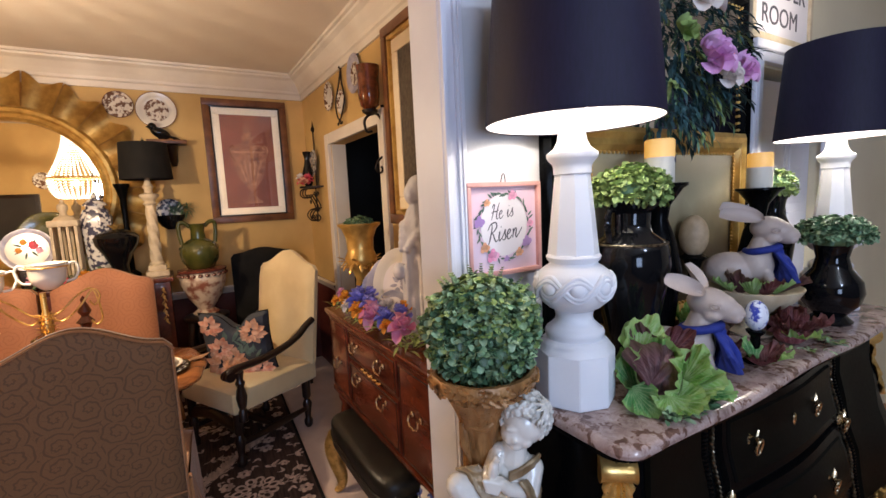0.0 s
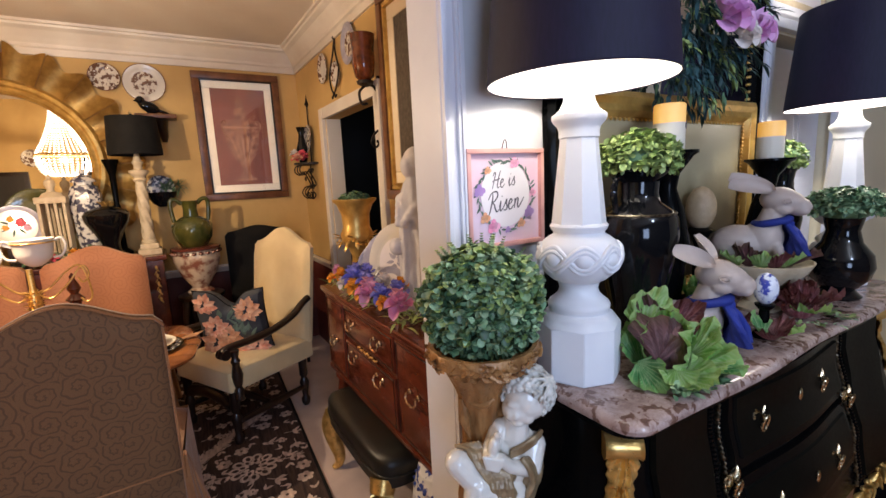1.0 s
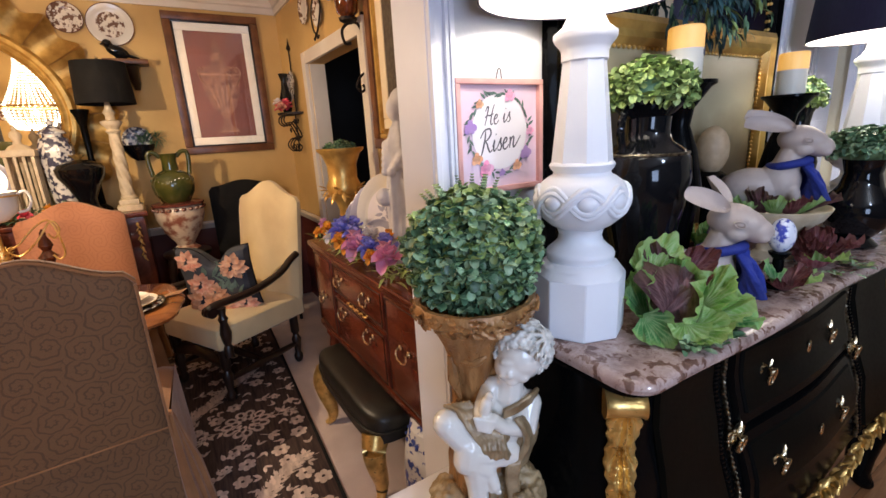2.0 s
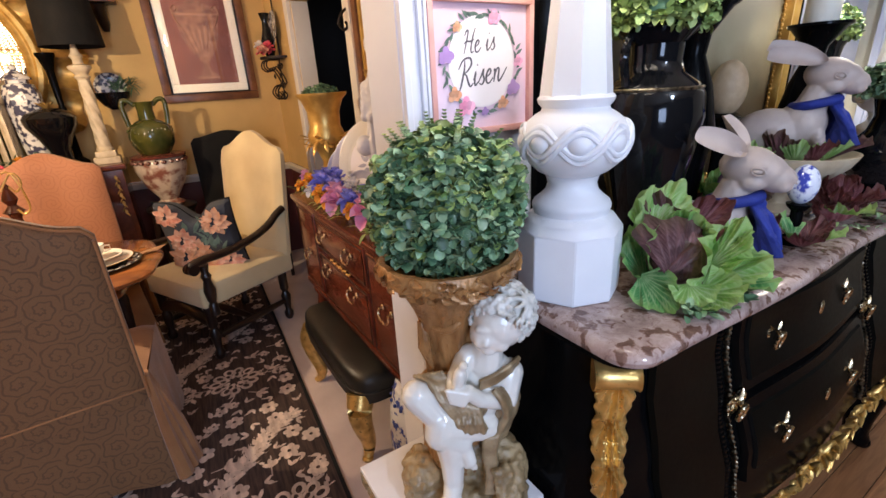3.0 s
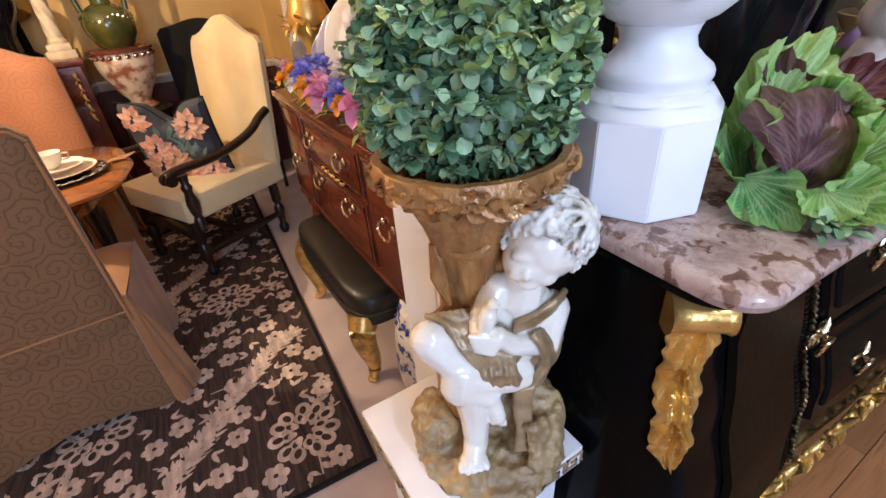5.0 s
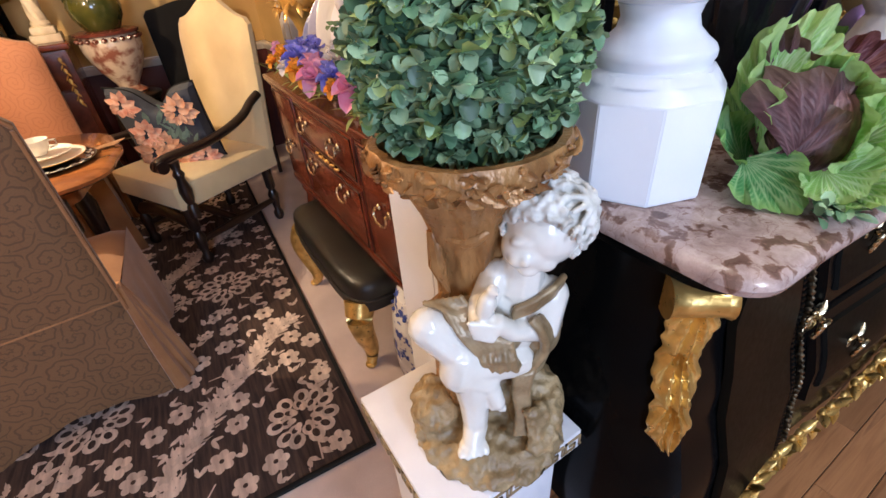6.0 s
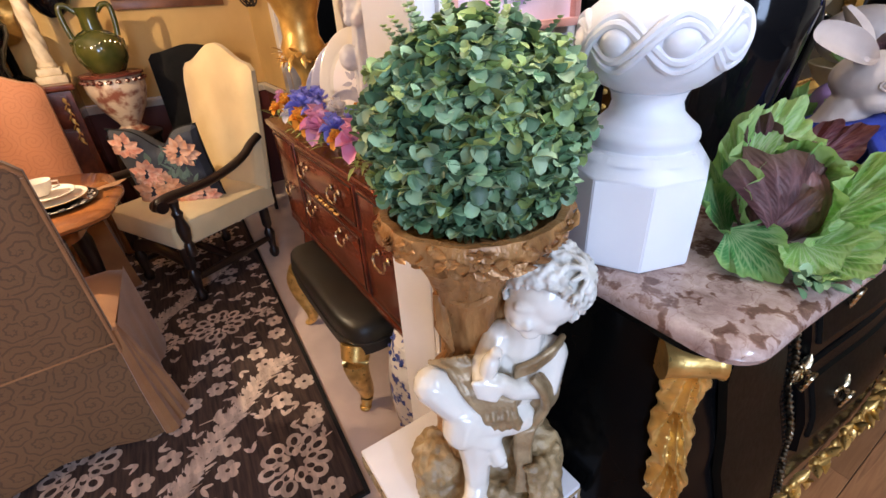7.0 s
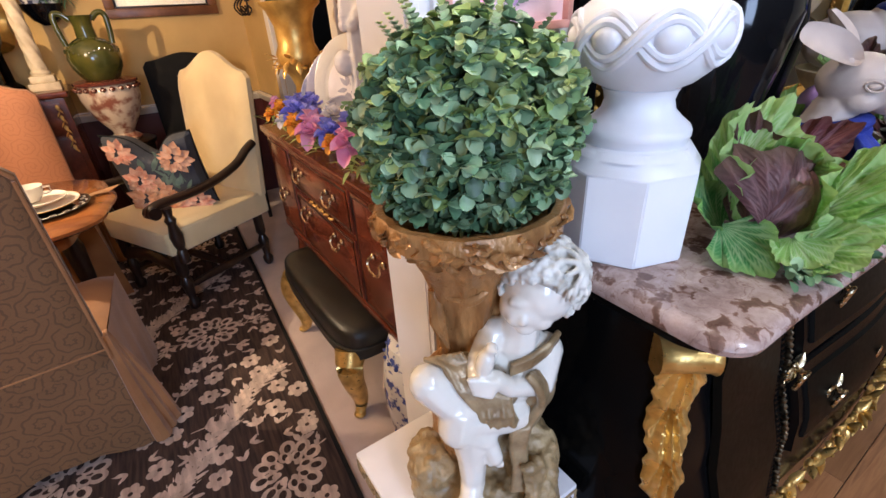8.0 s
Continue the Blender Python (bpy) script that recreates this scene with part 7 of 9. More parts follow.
def armchair():
    t = thing("armchair", (0.467, 3.17, 0), "cream upholstered high-backed armchair with dark turned wooden arms", "armchair", rz=-62.7)
    part("backrest", soft_back(B(), 0.295, 0.46, 1.235, 0.275, 0.135, 0.11, 0.10), CREAM_FABRIC, t, "cream camel-backed upholstery")
    def cushion(u, v, z0=0.355, z1=0.475):
        x, y = -0.285 + 0.57 * u, -0.335 + 0.64 * v
        e = min(u, 1 - u, v, 1 - v)
        return (x, y, z1 + 0.022 * math.sqrt(min(1, e * 6)))
    bm = add_box(B(), -0.285, 0.285, -0.335, 0.30, 0.345, 0.476, 0.018, 3)
    grid_surface(bm, cushion, 16, 16)
    part("seat", bm, CREAM_FABRIC, t, "cream upholstered seat")
    for s in (-1, 1):
        prof = [(0.017, 0.0), (0.028, 0.02), (0.030, 0.05), (0.018, 0.07), (0.024, 0.12), (0.032, 0.17), (0.018, 0.205), (0.028, 0.225), (0.028, 0.35)]
        part("front_leg", add_lathe(B(), prof, 20, (s * 0.25, -0.295, 0)), DARK_WOOD, t, "turned dark front leg")
        part("back_leg", add_lathe(B(), prof, 20, (s * 0.235, 0.235, 0)), DARK_WOOD, t, "turned dark back leg")
        bm = add_lathe(B(), [(0.026, 0.30), (0.026, 0.36), (0.018, 0.375), (0.026, 0.40), (0.033, 0.45), (0.020, 0.51), (0.028, 0.535), (0.018, 0.555), (0.026, 0.60)], 20, (s * 0.292, -0.285, 0))
        part("arm_post", bm, DARK_WOOD, t)
        pts = [(s * 0.292, -0.365, 0.580), (s * 0.295, -0.345, 0.618), (s * 0.295, -0.29, 0.628), (s * 0.293, -0.18, 0.625), (s * 0.29, -0.06, 0.630), (s * 0.288, 0.07, 0.655), (s * 0.285, 0.17, 0.690), (s * 0.283, 0.235, 0.735), (s * 0.280, 0.30, 0.765)]
        part("arm", add_tube(B(), pts, lambda q: 0.027 if q < 0.15 else 0.023, 12), DARK_WOOD, t, "curved dark wooden arm")
        part("scroll", add_tube(B(), [(s * 0.262, -0.352, 0.598), (s * 0.322, -0.352, 0.598)], 0.030, 14), DARK_WOOD, t)
        part("side_stretcher", add_tube(B(), [(s * 0.245, -0.29, 0.14), (s * 0.243, -0.03, 0.14), (s * 0.238, 0.23, 0.14)], lambda q: 0.016 + 0.010 * math.sin(math.pi * q), 10), DARK_WOOD, t)
    part("cross_stretcher", add_tube(B(), [(-0.24, -0.03, 0.14), (0, -0.03, 0.14), (0.24, -0.03, 0.14)], lambda q: 0.016 + 0.010 * math.sin(math.pi * q), 10), DARK_WOOD, t)
    part("front_rail", add_tube(B(), [(-0.25, -0.295, 0.24), (-0.12, -0.300, 0.27), (0, -0.302, 0.285), (0.12, -0.300, 0.27), (0.25, -0.295, 0.24)], 0.022, 10, flat=1.6), DARK_WOOD, t, "carved dark front rail")
    return t


armchair()


def pillow():
    t = thing("cushion", (0.395, 3.085, 0.690), "slate cushion printed with coral tulips, chopped at the top", "cushion", rz=-30)
    t.matrix_basis = pose(0.395, 3.085, 0.700, 12, 0, -30)
    def skin(sign):
        def fn(u, v):
            x, z = (u - 0.5), (v - 0.5)
            e = math.sqrt(max(0, (1 - (2 * x) ** 4) * (1 - (2 * z) ** 4)))
            chop = 0.10 * max(0, v - 0.45) / 0.55 * math.exp(-(x / 0.16) ** 2)
            pin = 1 - 0.10 * (1 - (2 * x) ** 2) * (abs(2 * z) ** 3)
            return (0.44 * x * (1 - 0.07 * (1 - (2 * z) ** 2)), sign * 0.075 * e ** 0.6, 0.43 * z * pin - chop)
        return fn
    bm = B()
    grid_surface(bm, skin(-1), 24, 24)
    grid_surface(bm, skin(1), 24, 24)
    bmesh.ops.remove_doubles(bm, verts=bm.verts, dist=0.0008)
    part("cover", bm, CUSHION, t)
    rr = random.Random(8)
    f = skin(-1)

    def blossom(u, v, r, material, n=14):
        bm = B()
        x, y, z = f(u, v)
        for i in range(n):
            a = i * 2.4
            q = r * math.sqrt(i / n) * 0.6
            uu, vv = u + q * math.cos(a) / 0.44, v + q * math.sin(a) / 0.43
            px, py, pz = f(min(0.97, max(0.03, uu)), min(0.97, max(0.03, vv)))
            m = Matrix.Translation((px, py - 0.002 - 0.0003 * (n - i), pz)) @ Matrix.Rotation(-a, 4, "Y") @ Matrix(((1, 0, 0), (0, 0, -1), (0, 1, 0))).to_4x4()
            add_leaf(bm, m, r * 0.75, r * 0.6, 0.25, 0.05, 4, across=2)
        part("printed_flower", bm, material, t)
    for u, v, r, m in ((0.20, 0.86, 0.062, PETAL_CORAL), (0.80, 0.74, 0.074, PETAL_PEACH), (0.30, 0.48, 0.074, PETAL_CORAL), (0.27, 0.22, 0.088, PETAL_PEACH), (0.55, 0.14, 0.074, PETAL_CORAL), (0.46, 0.32, 0.066, PETAL_PEACH), (0.85, 0.12, 0.060, PETAL_CORAL)):
        blossom(u, v, r, m)
    bm = B()
    for k in range(34):
        u, v = rr.uniform(0.35, 0.93), rr.uniform(0.10, 0.72)
        a = rr.uniform(0.6, 2.6)
        px, py, pz = f(u, v)
        m = Matrix.Translation((px, py - 0.0008, pz)) @ Matrix.Rotation(-a, 4, "Y") @ Matrix(((1, 0, 0), (0, 0, -1), (0, 1, 0))).to_4x4()
        add_leaf(bm, m, rr.uniform(0.05, 0.10), rr.uniform(0.015, 0.035), 0.0, 0.0, 4, across=1)
    part("printed_leaves", bm, PRINT_GREEN, t)
    bm = B()
    edge = [f(i / 20, 0.0) for i in range(21)] + [f(1.0, i / 20) for i in range(1, 21)] + [f(1 - i / 20, 1.0) for i in range(1, 21)] + [f(0.0, 1 - i / 20) for i in range(1, 21)]
    part("piping", add_tube(bm, edge, 0.004, 6), BLACK_CLOTH, t)


pillow()


def dark_chair():
    t = thing("side_chair", (0.77, 4.08, 0), "black upholstered side chair against the yellow wall", "chair")
    part("backrest", soft_back(B(), 0.265, 0.45, 1.19, 0.17, 0.06, 0.07, 0.04), BLACK_CLOTH, t)
    part("seat", add_box(B(), -0.26, 0.26, -0.30, 0.20, 0.40, 0.50, 0.02, 3), BLACK_CLOTH, t)
    for sx in (-0.23, 0.23):
        for sy in (-0.26, 0.18):
            part("leg", add_tube(B(), [(sx, sy, 0), (sx, sy, 0.41)], lambda q: 0.014 + 0.008 * q, 10), DARK_WOOD, t)


dark_chair()

# buffet on the right wall; own frame: front is -x


def bail_pull(parent, y, z, x):
    p = part("drawer_pull", add_tube(B(), [(x - 0.018, y - 0.034, z + 0.012), (x - 0.022, y - 0.040, z - 0.004), (x - 0.024, y - 0.028, z - 0.022), (x - 0.026, y - 0.010, z - 0.026), (x - 0.026, y, z - 0.023), (x - 0.026, y + 0.010, z - 0.026), (x - 0.024, y + 0.028, z - 0.022), (x - 0.022, y + 0.040, z - 0.004), (x - 0.018, y + 0.034, z + 0.012)], 0.0042, 8), BRASS, parent, "brass bail pull")
    for s in (-1, 1):
        bm = add_ball(B(), (x - 0.006, y + s * 0.034, z + 0.012), (0.006, 0.011, 0.013), 2)
        add_tube(bm, [(x - 0.004, y + s * 0.034, z + 0.012), (x - 0.020, y + s * 0.034, z + 0.012)], 0.004, 8)
        part("rosette", bm, BRASS, p)


def buffet():
    t = thing("buffet", (1.05, 1.90, 0), "polished mahogany buffet with brass pulls against the yellow wall", "buffet")
    x0, x1, y0, y1 = -0.205, 0.215, -0.655, 0.645
    zb = 0.47
    part("body", add_box(B(), x0, x1, y0, y1, zb, 0.925, 0.006), MAHOGANY, t)
    bm = add_box(B(), x0 - 0.028, x1, y0 - 0.02, y1 + 0.02, 0.924, 0.950, 0.007, 3)
    part("top", bm, MAHOGANY, t)
    part("top_moulding", add_tube(B(), [(x1, y0 - 0.008, 0.915), (x0 - 0.010, y0 - 0.008, 0.915), (x0 - 0.010, y1 + 0.008, 0.915), (x1, y1 + 0.008, 0.915)], 0.008, 8), MAHOGANY, t)
    f = x0
    def front(name, a, b, z0, z1, pulls, zp):
        d = part(name, add_box(B(), f - 0.013, f + 0.002, a, b, z0, z1, 0.005, 2), MAHOGANY, t, "mahogany front with a beaded edge")
        bm = B()
        e = 0.012
        add_tube(bm, [(f - 0.014, a + e, z0 + e), (f - 0.014, b - e, z0 + e), (f - 0.014, b - e, z1 - e), (f - 0.014, a + e, z1 - e), (f - 0.014, a + e, z0 + e)], 0.003, 6, round_=False)
        part("bead", bm, DARK_WOOD, d)
        for y in pulls:
            bail_pull(t, y, zp, f - 0.013)
    front("cupboard_door", 0.335, 0.625, zb + 0.02, 0.905, [0.49], 0.665)
    front("drawer", -0.275, 0.315, 0.745, 0.905, [-0.12, 0.20], 0.83)
    front("drawer", -0.275, 0.315, zb + 0.02, 0.725, [-0.13, 0.19], 0.665)
    front("cupboard_door", -0.635, -0.295, zb + 0.02, 0.905, [-0.455], 0.72)
    part("bottom_moulding", add_box(B(), x0 - 0.012, x1, y0 - 0.010, y1 + 0.010, zb - 0.02, zb + 0.008, 0.005), MAHOGANY, t)
    bm = B()
    for i in range(15):
        add_ball(bm, (f - 0.014, 0.02 + 0.016 * (i - 7), 0.735 + 0.005 * math.cos(i * 1.9)), (0.005, 0.009, 0.006), 1)
    part("carved_ornament", bm, GOLD, t, "small gilt carved ornament")
    for y in (y0 + 0.05, 0.335 - 0.01, y1 - 0.05):
        for x in (x0 + 0.04, x1 - 0.04):
            part("leg", add_lathe(B(), [(0.018, 0.0), (0.030, 0.012), (0.032, 0.03), (0.018, 0.055), (0.022, 0.15), (0.034, 0.32), (0.026, 0.38), (0.040, 0.41), (0.040, zb - 0.015)], 18, (x, y, 0)), MAHOGANY, t)


buffet()


def stool():
    t = thing("footstool", (0.865, 1.925, 0), "black leather bench stool with gilt cabriole legs", "stool")
    def dome(z0, z1, k):
        def fn(u, v):
            a = 2 * math.pi * u
            c, s = math.cos(a), math.sin(a)
            q = 1 / (abs(c) ** 5 + abs(s) ** 5) ** (1 / 5)
            e = 1 - v
            r = math.sin(math.pi / 2 * min(1, e * 1.15 + 0.001)) ** 0.5
            return (0.165 * c * q * r, 0.385 * s * q * r, z0 + (z1 - z0) * (1 - (e ** 3.5)))
        return fn
    bm = grid_surface(B(), dome(0.352, 0.440, 1), 64, 12, closed=True)
    part("cushion", bm, BLACK_LEATHER, t, "domed black leather seat")
    ring = []
    for i in range(65):
        a = 2 * math.pi * i / 64
        c, s = math.cos(a), math.sin(a)
        q = 1 / (abs(c) ** 5 + abs(s) ** 5) ** 0.2
        ring.append((0.165 * c * q, 0.385 * s * q))
    part("rail", add_prism(B(), ring[:-1], 0.305, 0.354), BLACK_LEATHER, t, "black leather rail")
    part("piping", add_tube(B(), [(x * 1.005, y * 1.005, 0.352) for x, y in ring], 0.005, 6), BLACK_LEATHER, t)
    for sx in (-1, 1):
        for sy in (-1, 1):
            x, y = sx * 0.118, sy * 0.315
            bm = add_tube(B(), [(x, y, 0.318), (x + sx * 0.022, y + sy * 0.022, 0.26), (x + sx * 0.016, y + sy * 0.018, 0.18), (x - sx * 0.004, y - sy * 0.002, 0.09), (x - sx * 0.002, y, 0.04), (x + sx * 0.014, y + sy * 0.014, 0.012), (x + sx * 0.022, y + sy * 0.022, 0.010)], lambda q: 0.046 * (1 - q) ** 1.2 + 0.012 + 0.004 * (q > 0.9), 14)
            add_ball(bm, (x + sx * 0.014, y + sy * 0.014, 0.012), (0.024, 0.024, 0.012), 2)
            part("leg", bm, GOLD, t, "gilt cabriole leg")


stool()

gs = thing("garden_stool", (0.915, 1.375, 0), "blue and white porcelain garden stool under the buffet's end", "stool")
part("barrel", add_lathe(B(), [(0.105, 0.0), (0.112, 0.01), (0.135, 0.10), (0.146, 0.20), (0.146, 0.26), (0.135, 0.36), (0.113, 0.448), (0.10, 0.456), (0.001, 0.458)], 40), BLUE_WHITE, gs)
for z in (0.05, 0.40):
    bm = B()
    rad = 0.124 if z < 0.2 else 0.127
    for i in range(22):
        a = 2 * math.pi * i / 22
        add_ball(bm, (rad * math.cos(a), rad * math.sin(a), z), 0.008, 1)
    part("stud_band", bm, mat("cobalt_glaze" + ("" if z < 0.2 else "_stud"), (0.03, 0.06, 0.30), (0.05, 0.09, 0.36), 20, 0.15), gs)

# on the buffet


def flower_row():
    t = thing("flower_arrangement", (0.91, 1.98, 0.951), "low runner of bright artificial spring flowers and greenery", "flowers")
    rr = random.Random(12)
    bm = B()
    for k in range(230):
        y = rr.uniform(-0.48, 0.46)
        x = rr.uniform(-0.07, 0.10)
        d = (rr.uniform(-1, 0.6), rr.uniform(-1, 1), rr.uniform(0.0, 0.8))
        add_leaf(bm, aim((x, y, rr.uniform(0.008, 0.05)), d), rr.uniform(0.05, 0.10), 0.014, 0.3, 0.35, 3, across=1)
    part("greenery", bm, [LEAF_LIME], t, "feathery green sprays")
    tones = [PETAL_PINK, PETAL_BLUE, PETAL_YELLOW, PETAL_BLUE, PETAL_PINK, PETAL_WHITE, PETAL_YELLOW]
    spots = [(-0.06, -0.42, 0.085, 0.050, 0), (-0.02, -0.33, 0.105, 0.042, 1), (-0.07, -0.28, 0.060, 0.026, 2), (-0.05, -0.22, 0.080, 0.040, 3), (-0.06, -0.12, 0.075, 0.055, 0), (0.0, -0.14, 0.115, 0.035, 5), (-0.08, -0.04, 0.055, 0.028, 2), (-0.03, 0.0, 0.095, 0.042, 3), (-0.07, 0.07, 0.065, 0.034, 6), (-0.04, 0.15, 0.095, 0.046, 3), (0.02, 0.10, 0.12, 0.035, 1), (-0.07, 0.22, 0.055, 0.028, 5), (-0.05, 0.30, 0.085, 0.030, 2), (-0.05, 0.36, 0.10, 0.024, 0), (-0.07, 0.40, 0.05, 0.024, 6), (0.02, 0.26, 0.10, 0.035, 3), (0.03, -0.26, 0.115, 0.030, 6)]
    for i, (x, y, z, r, c) in enumerate(spots):
        bloom((x, y, z + 0.02), r * 1.15, tones[c], t, "bright artificial bloom", (-0.7, -0.55, 0.6), 16, i + 40)


flower_row()


def oval_plate(at, r, rz, tilt, mats, label, oval=1.3):
    t = thing("display_plate", at, label, "plate", "plates on display", rz)
    m = Matrix.Rotation(radians(90 - tilt), 4, "X")
    part("plate", disc(B(), (0, 0, 0), r, 0.015, Matrix.Translation((0, 0, r * oval * math.cos(radians(tilt)))) @ m, oval=oval), mats[0], t)
    part("well", add_lathe(B(), [(r * 0.62, 0.0085), (r * 0.62, 0.0105), (0.0005, 0.0105)], 36, sy=oval, m=Matrix.Translation((0, 0, r * oval * math.cos(radians(tilt)))) @ m), mats[1], t, "pale printed centre")
    bm = B()
    for i in range(9):
        a = i * 2.4
        add_leaf(bm, Matrix.Translation((0, 0, r * oval * math.cos(radians(tilt)))) @ m @ Matrix.Translation((0.010 * math.cos(a), 0.016 * math.sin(a), 0.0118)) @ Matrix.Rotation(a, 4, "Z"), r * 0.28, r * 0.12, 0, 0, 3, across=1)
    part("printed_spray", bm, GREY_PLATE, t)


oval_plate((1.06, 2.02, 0.95), 0.145, -52, 14, (PORCELAIN, WHITE_PAPER), "white scalloped platter standing on edge", 1.30)
oval_plate((1.03, 2.09, 0.95), 0.125, -52, 14, (GREY_PLATE, WHITE_PAPER), "grey-blue rimmed oval plate standing on edge", 1.30)
oval_plate((1.00, 2.17, 0.95), 0.095, -52, 14, (GREY_PLATE, WHITE_PAPER), "grey-blue oval plate standing on edge", 1.35)
oval_plate((0.99, 1.95, 0.95), 0.085, -45, 16, (GREY_PLATE, WHITE_PAPER), "small grey-blue plate standing on edge", 1.05)
jar = thing("glass_jar", (1.00, 2.36, 0.95), "smoky glass lidded jar among the flowers", "jar")
SMOKE = glass("smoky_glass", (0.55, 0.55, 0.66))
part("body", add_lathe(B(), [(0.035, 0.0), (0.045, 0.01), (0.05, 0.06), (0.046, 0.10), (0.03, 0.115), (0.032, 0.12)], 28), SMOKE, jar)
part("lid", add_lathe(B(), [(0.036, 0.12), (0.034, 0.13), (0.015, 0.15), (0.01, 0.155), (0.014, 0.165), (0.001, 0.176)], 24), SMOKE, jar)

bm = B()
add_lathe(bm, [(0.075, 0.0), (0.085, 0.012), (0.07, 0.03), (0.062, 0.10)], 24)
add_lathe(bm, [(0.060, 0.06), (0.066, 0.16), (0.054, 0.30), (0.060, 0.42), (0.066, 0.50), (0.044, 0.565), (0.030, 0.585)], 24, shape=lambda a, k: 1 + 0.09 * math.sin(7 * a + k))
add_ball(bm, (-0.012, -0.012, 0.635), (0.036, 0.038, 0.050), 3)
add_ball(bm, (0.008, 0.008, 0.650), (0.052, 0.052, 0.066), 3)
add_limb(bm, (-0.05, -0.03, 0.50), (-0.055, -0.055, 0.40), 0.024, 0.018)
add_limb(bm, (0.05, -0.04, 0.50), (-0.02, -0.075, 0.40), 0.024, 0.018)
add_ball(bm, (-0.07, -0.05, 0.30), (0.035, 0.035, 0.04), 2)
for k in range(7):
    add_tube(bm, [(0.055 * math.cos(k), 0.055 * math.sin(k), 0.52), (0.07 * math.cos(k + 0.3), 0.07 * math.sin(k + 0.3), 0.30), (0.072 * math.cos(k + 0.2), 0.072 * math.sin(k + 0.2), 0.05)], 0.012, 8)
solo("statue", fused(bm, 0.006, 2), STATUE_WHITE, (1.02, 1.72, 0.951), "white plaster draped standing statue on the buffet", "statue", rz=-50)
vs = vase("planter_urn", (1.02, 2.44, 0.951), [(0.06, 0.0), (0.07, 0.02), (0.05, 0.05), (0.035, 0.16), (0.05, 0.20), (0.085, 0.25), (0.092, 0.29), (0.075, 0.33), (0.078, 0.40), (0.10, 0.455), (0.122, 0.475), (0.124, 0.487), (0.10, 0.487)], GILT, "antiqued gilt garden urn with leaf swags", (0.0, (0.085, 0.085, 0.045), 0.018, [LEAF_DARK, LEAF_DARK, LEAF_MID], 120), seed=15)
bm = B()
for k in range(36):
    a = 2 * math.pi * k / 36
    add_leaf(bm, aim((0.088 * math.cos(a), 0.088 * math.sin(a), 0.26 + 0.02 * math.sin(5 * a)), (math.cos(a), math.sin(a), math.sin(k * 1.7))), 0.05, 0.028, -0.4, 0.4, 4)
part("leaf_swags", bm, GOLD, vs, "gilt leaf swags")
gv = thing("gilt_vase", (1.13, 1.93, 0.951), "fluted gilt vase with a flared rim", "vase")
part("body", add_lathe(B(), [(0.05, 0.0), (0.06, 0.02), (0.03, 0.06), (0.04, 0.12), (0.06, 0.24), (0.068, 0.34), (0.05, 0.42), (0.042, 0.46), (0.06, 0.53), (0.085, 0.565), (0.07, 0.567)], 48, shape=lambda a, k: 1 + (0.05 * math.cos(12 * a) if 2 < k < 7 else 0)), GOLD, gv)

# on the right wall; own frame: face is -x


def wall_plate_x(y, z, r, mats, label, oval=1.0):
    t = thing("wall_plate", (1.279, y, z), label, "plate", "plates on the wall")
    m = Matrix.Rotation(-math.pi / 2, 4, "Y")
    part("plate", disc(B(), (0, 0, 0), r, 0.02, m), mats[0], t)
    part("centre", add_lathe(B(), [(r * 0.6, 0.009), (r * 0.6, 0.0115), (0.0005, 0.0115)], 32, m=m), mats[1], t)


def wall_plate_y(x, z, r, mats, label):
    t = thing("wall_plate", (x, 4.449, z), label, "plate", "plates on the wall")
    m = Matrix.Rotation(math.pi / 2, 4, "X")
    part("plate", disc(B(), (0, 0, 0), r, 0.02, m), mats[0], t)
    part("centre", add_lathe(B(), [(r * 0.6, 0.009), (r * 0.6, 0.0115), (0.0005, 0.0115)], 32, m=m), mats[1], t)
    part("rim_line", add_tube(B(), [(r * 0.99 * math.cos(a), -0.024, r * 0.99 * math.sin(a)) for a in (2 * math.pi * i / 36 for i in range(37))], 0.0025, 6), RUST_RIM, t)


wall_plate_x(3.57, 2.40, 0.112, (BROWN_TRANSFER, PORCELAIN), "cream and brown transfer plate on the yellow wall")
wall_plate_x(2.99, 2.43, 0.130, (GREY_PLATE, BROWN_TRANSFER), "grey-rimmed transfer plate on the yellow wall")
wall_plate_x(3.28, 2.30, 0.088, (BROWN_TRANSFER, PORCELAIN), "small transfer plate in an iron hanger")
rk = thing("plate_hanger", (1.272, 3.28, 2.34), "black wrought iron plate hanger with an arrow tip", "hanger")
for s in (-1, 1):
    part("scroll", add_tube(B(), [(0, 0, 0.20), (-0.01, s * 0.03, 0.10), (-0.02, s * 0.10, -0.03), (-0.03, s * 0.05, -0.14), (-0.03, s * 0.015, -0.17), (-0.035, s * 0.03, -0.205), (-0.03, s * 0.05, -0.19)], 0.006, 8), IRON, rk)
part("tip", add_lathe(B(), [(0.004, 0.19), (0.018, 0.205), (0.006, 0.225), (0.001, 0.25)], 12), IRON, rk)


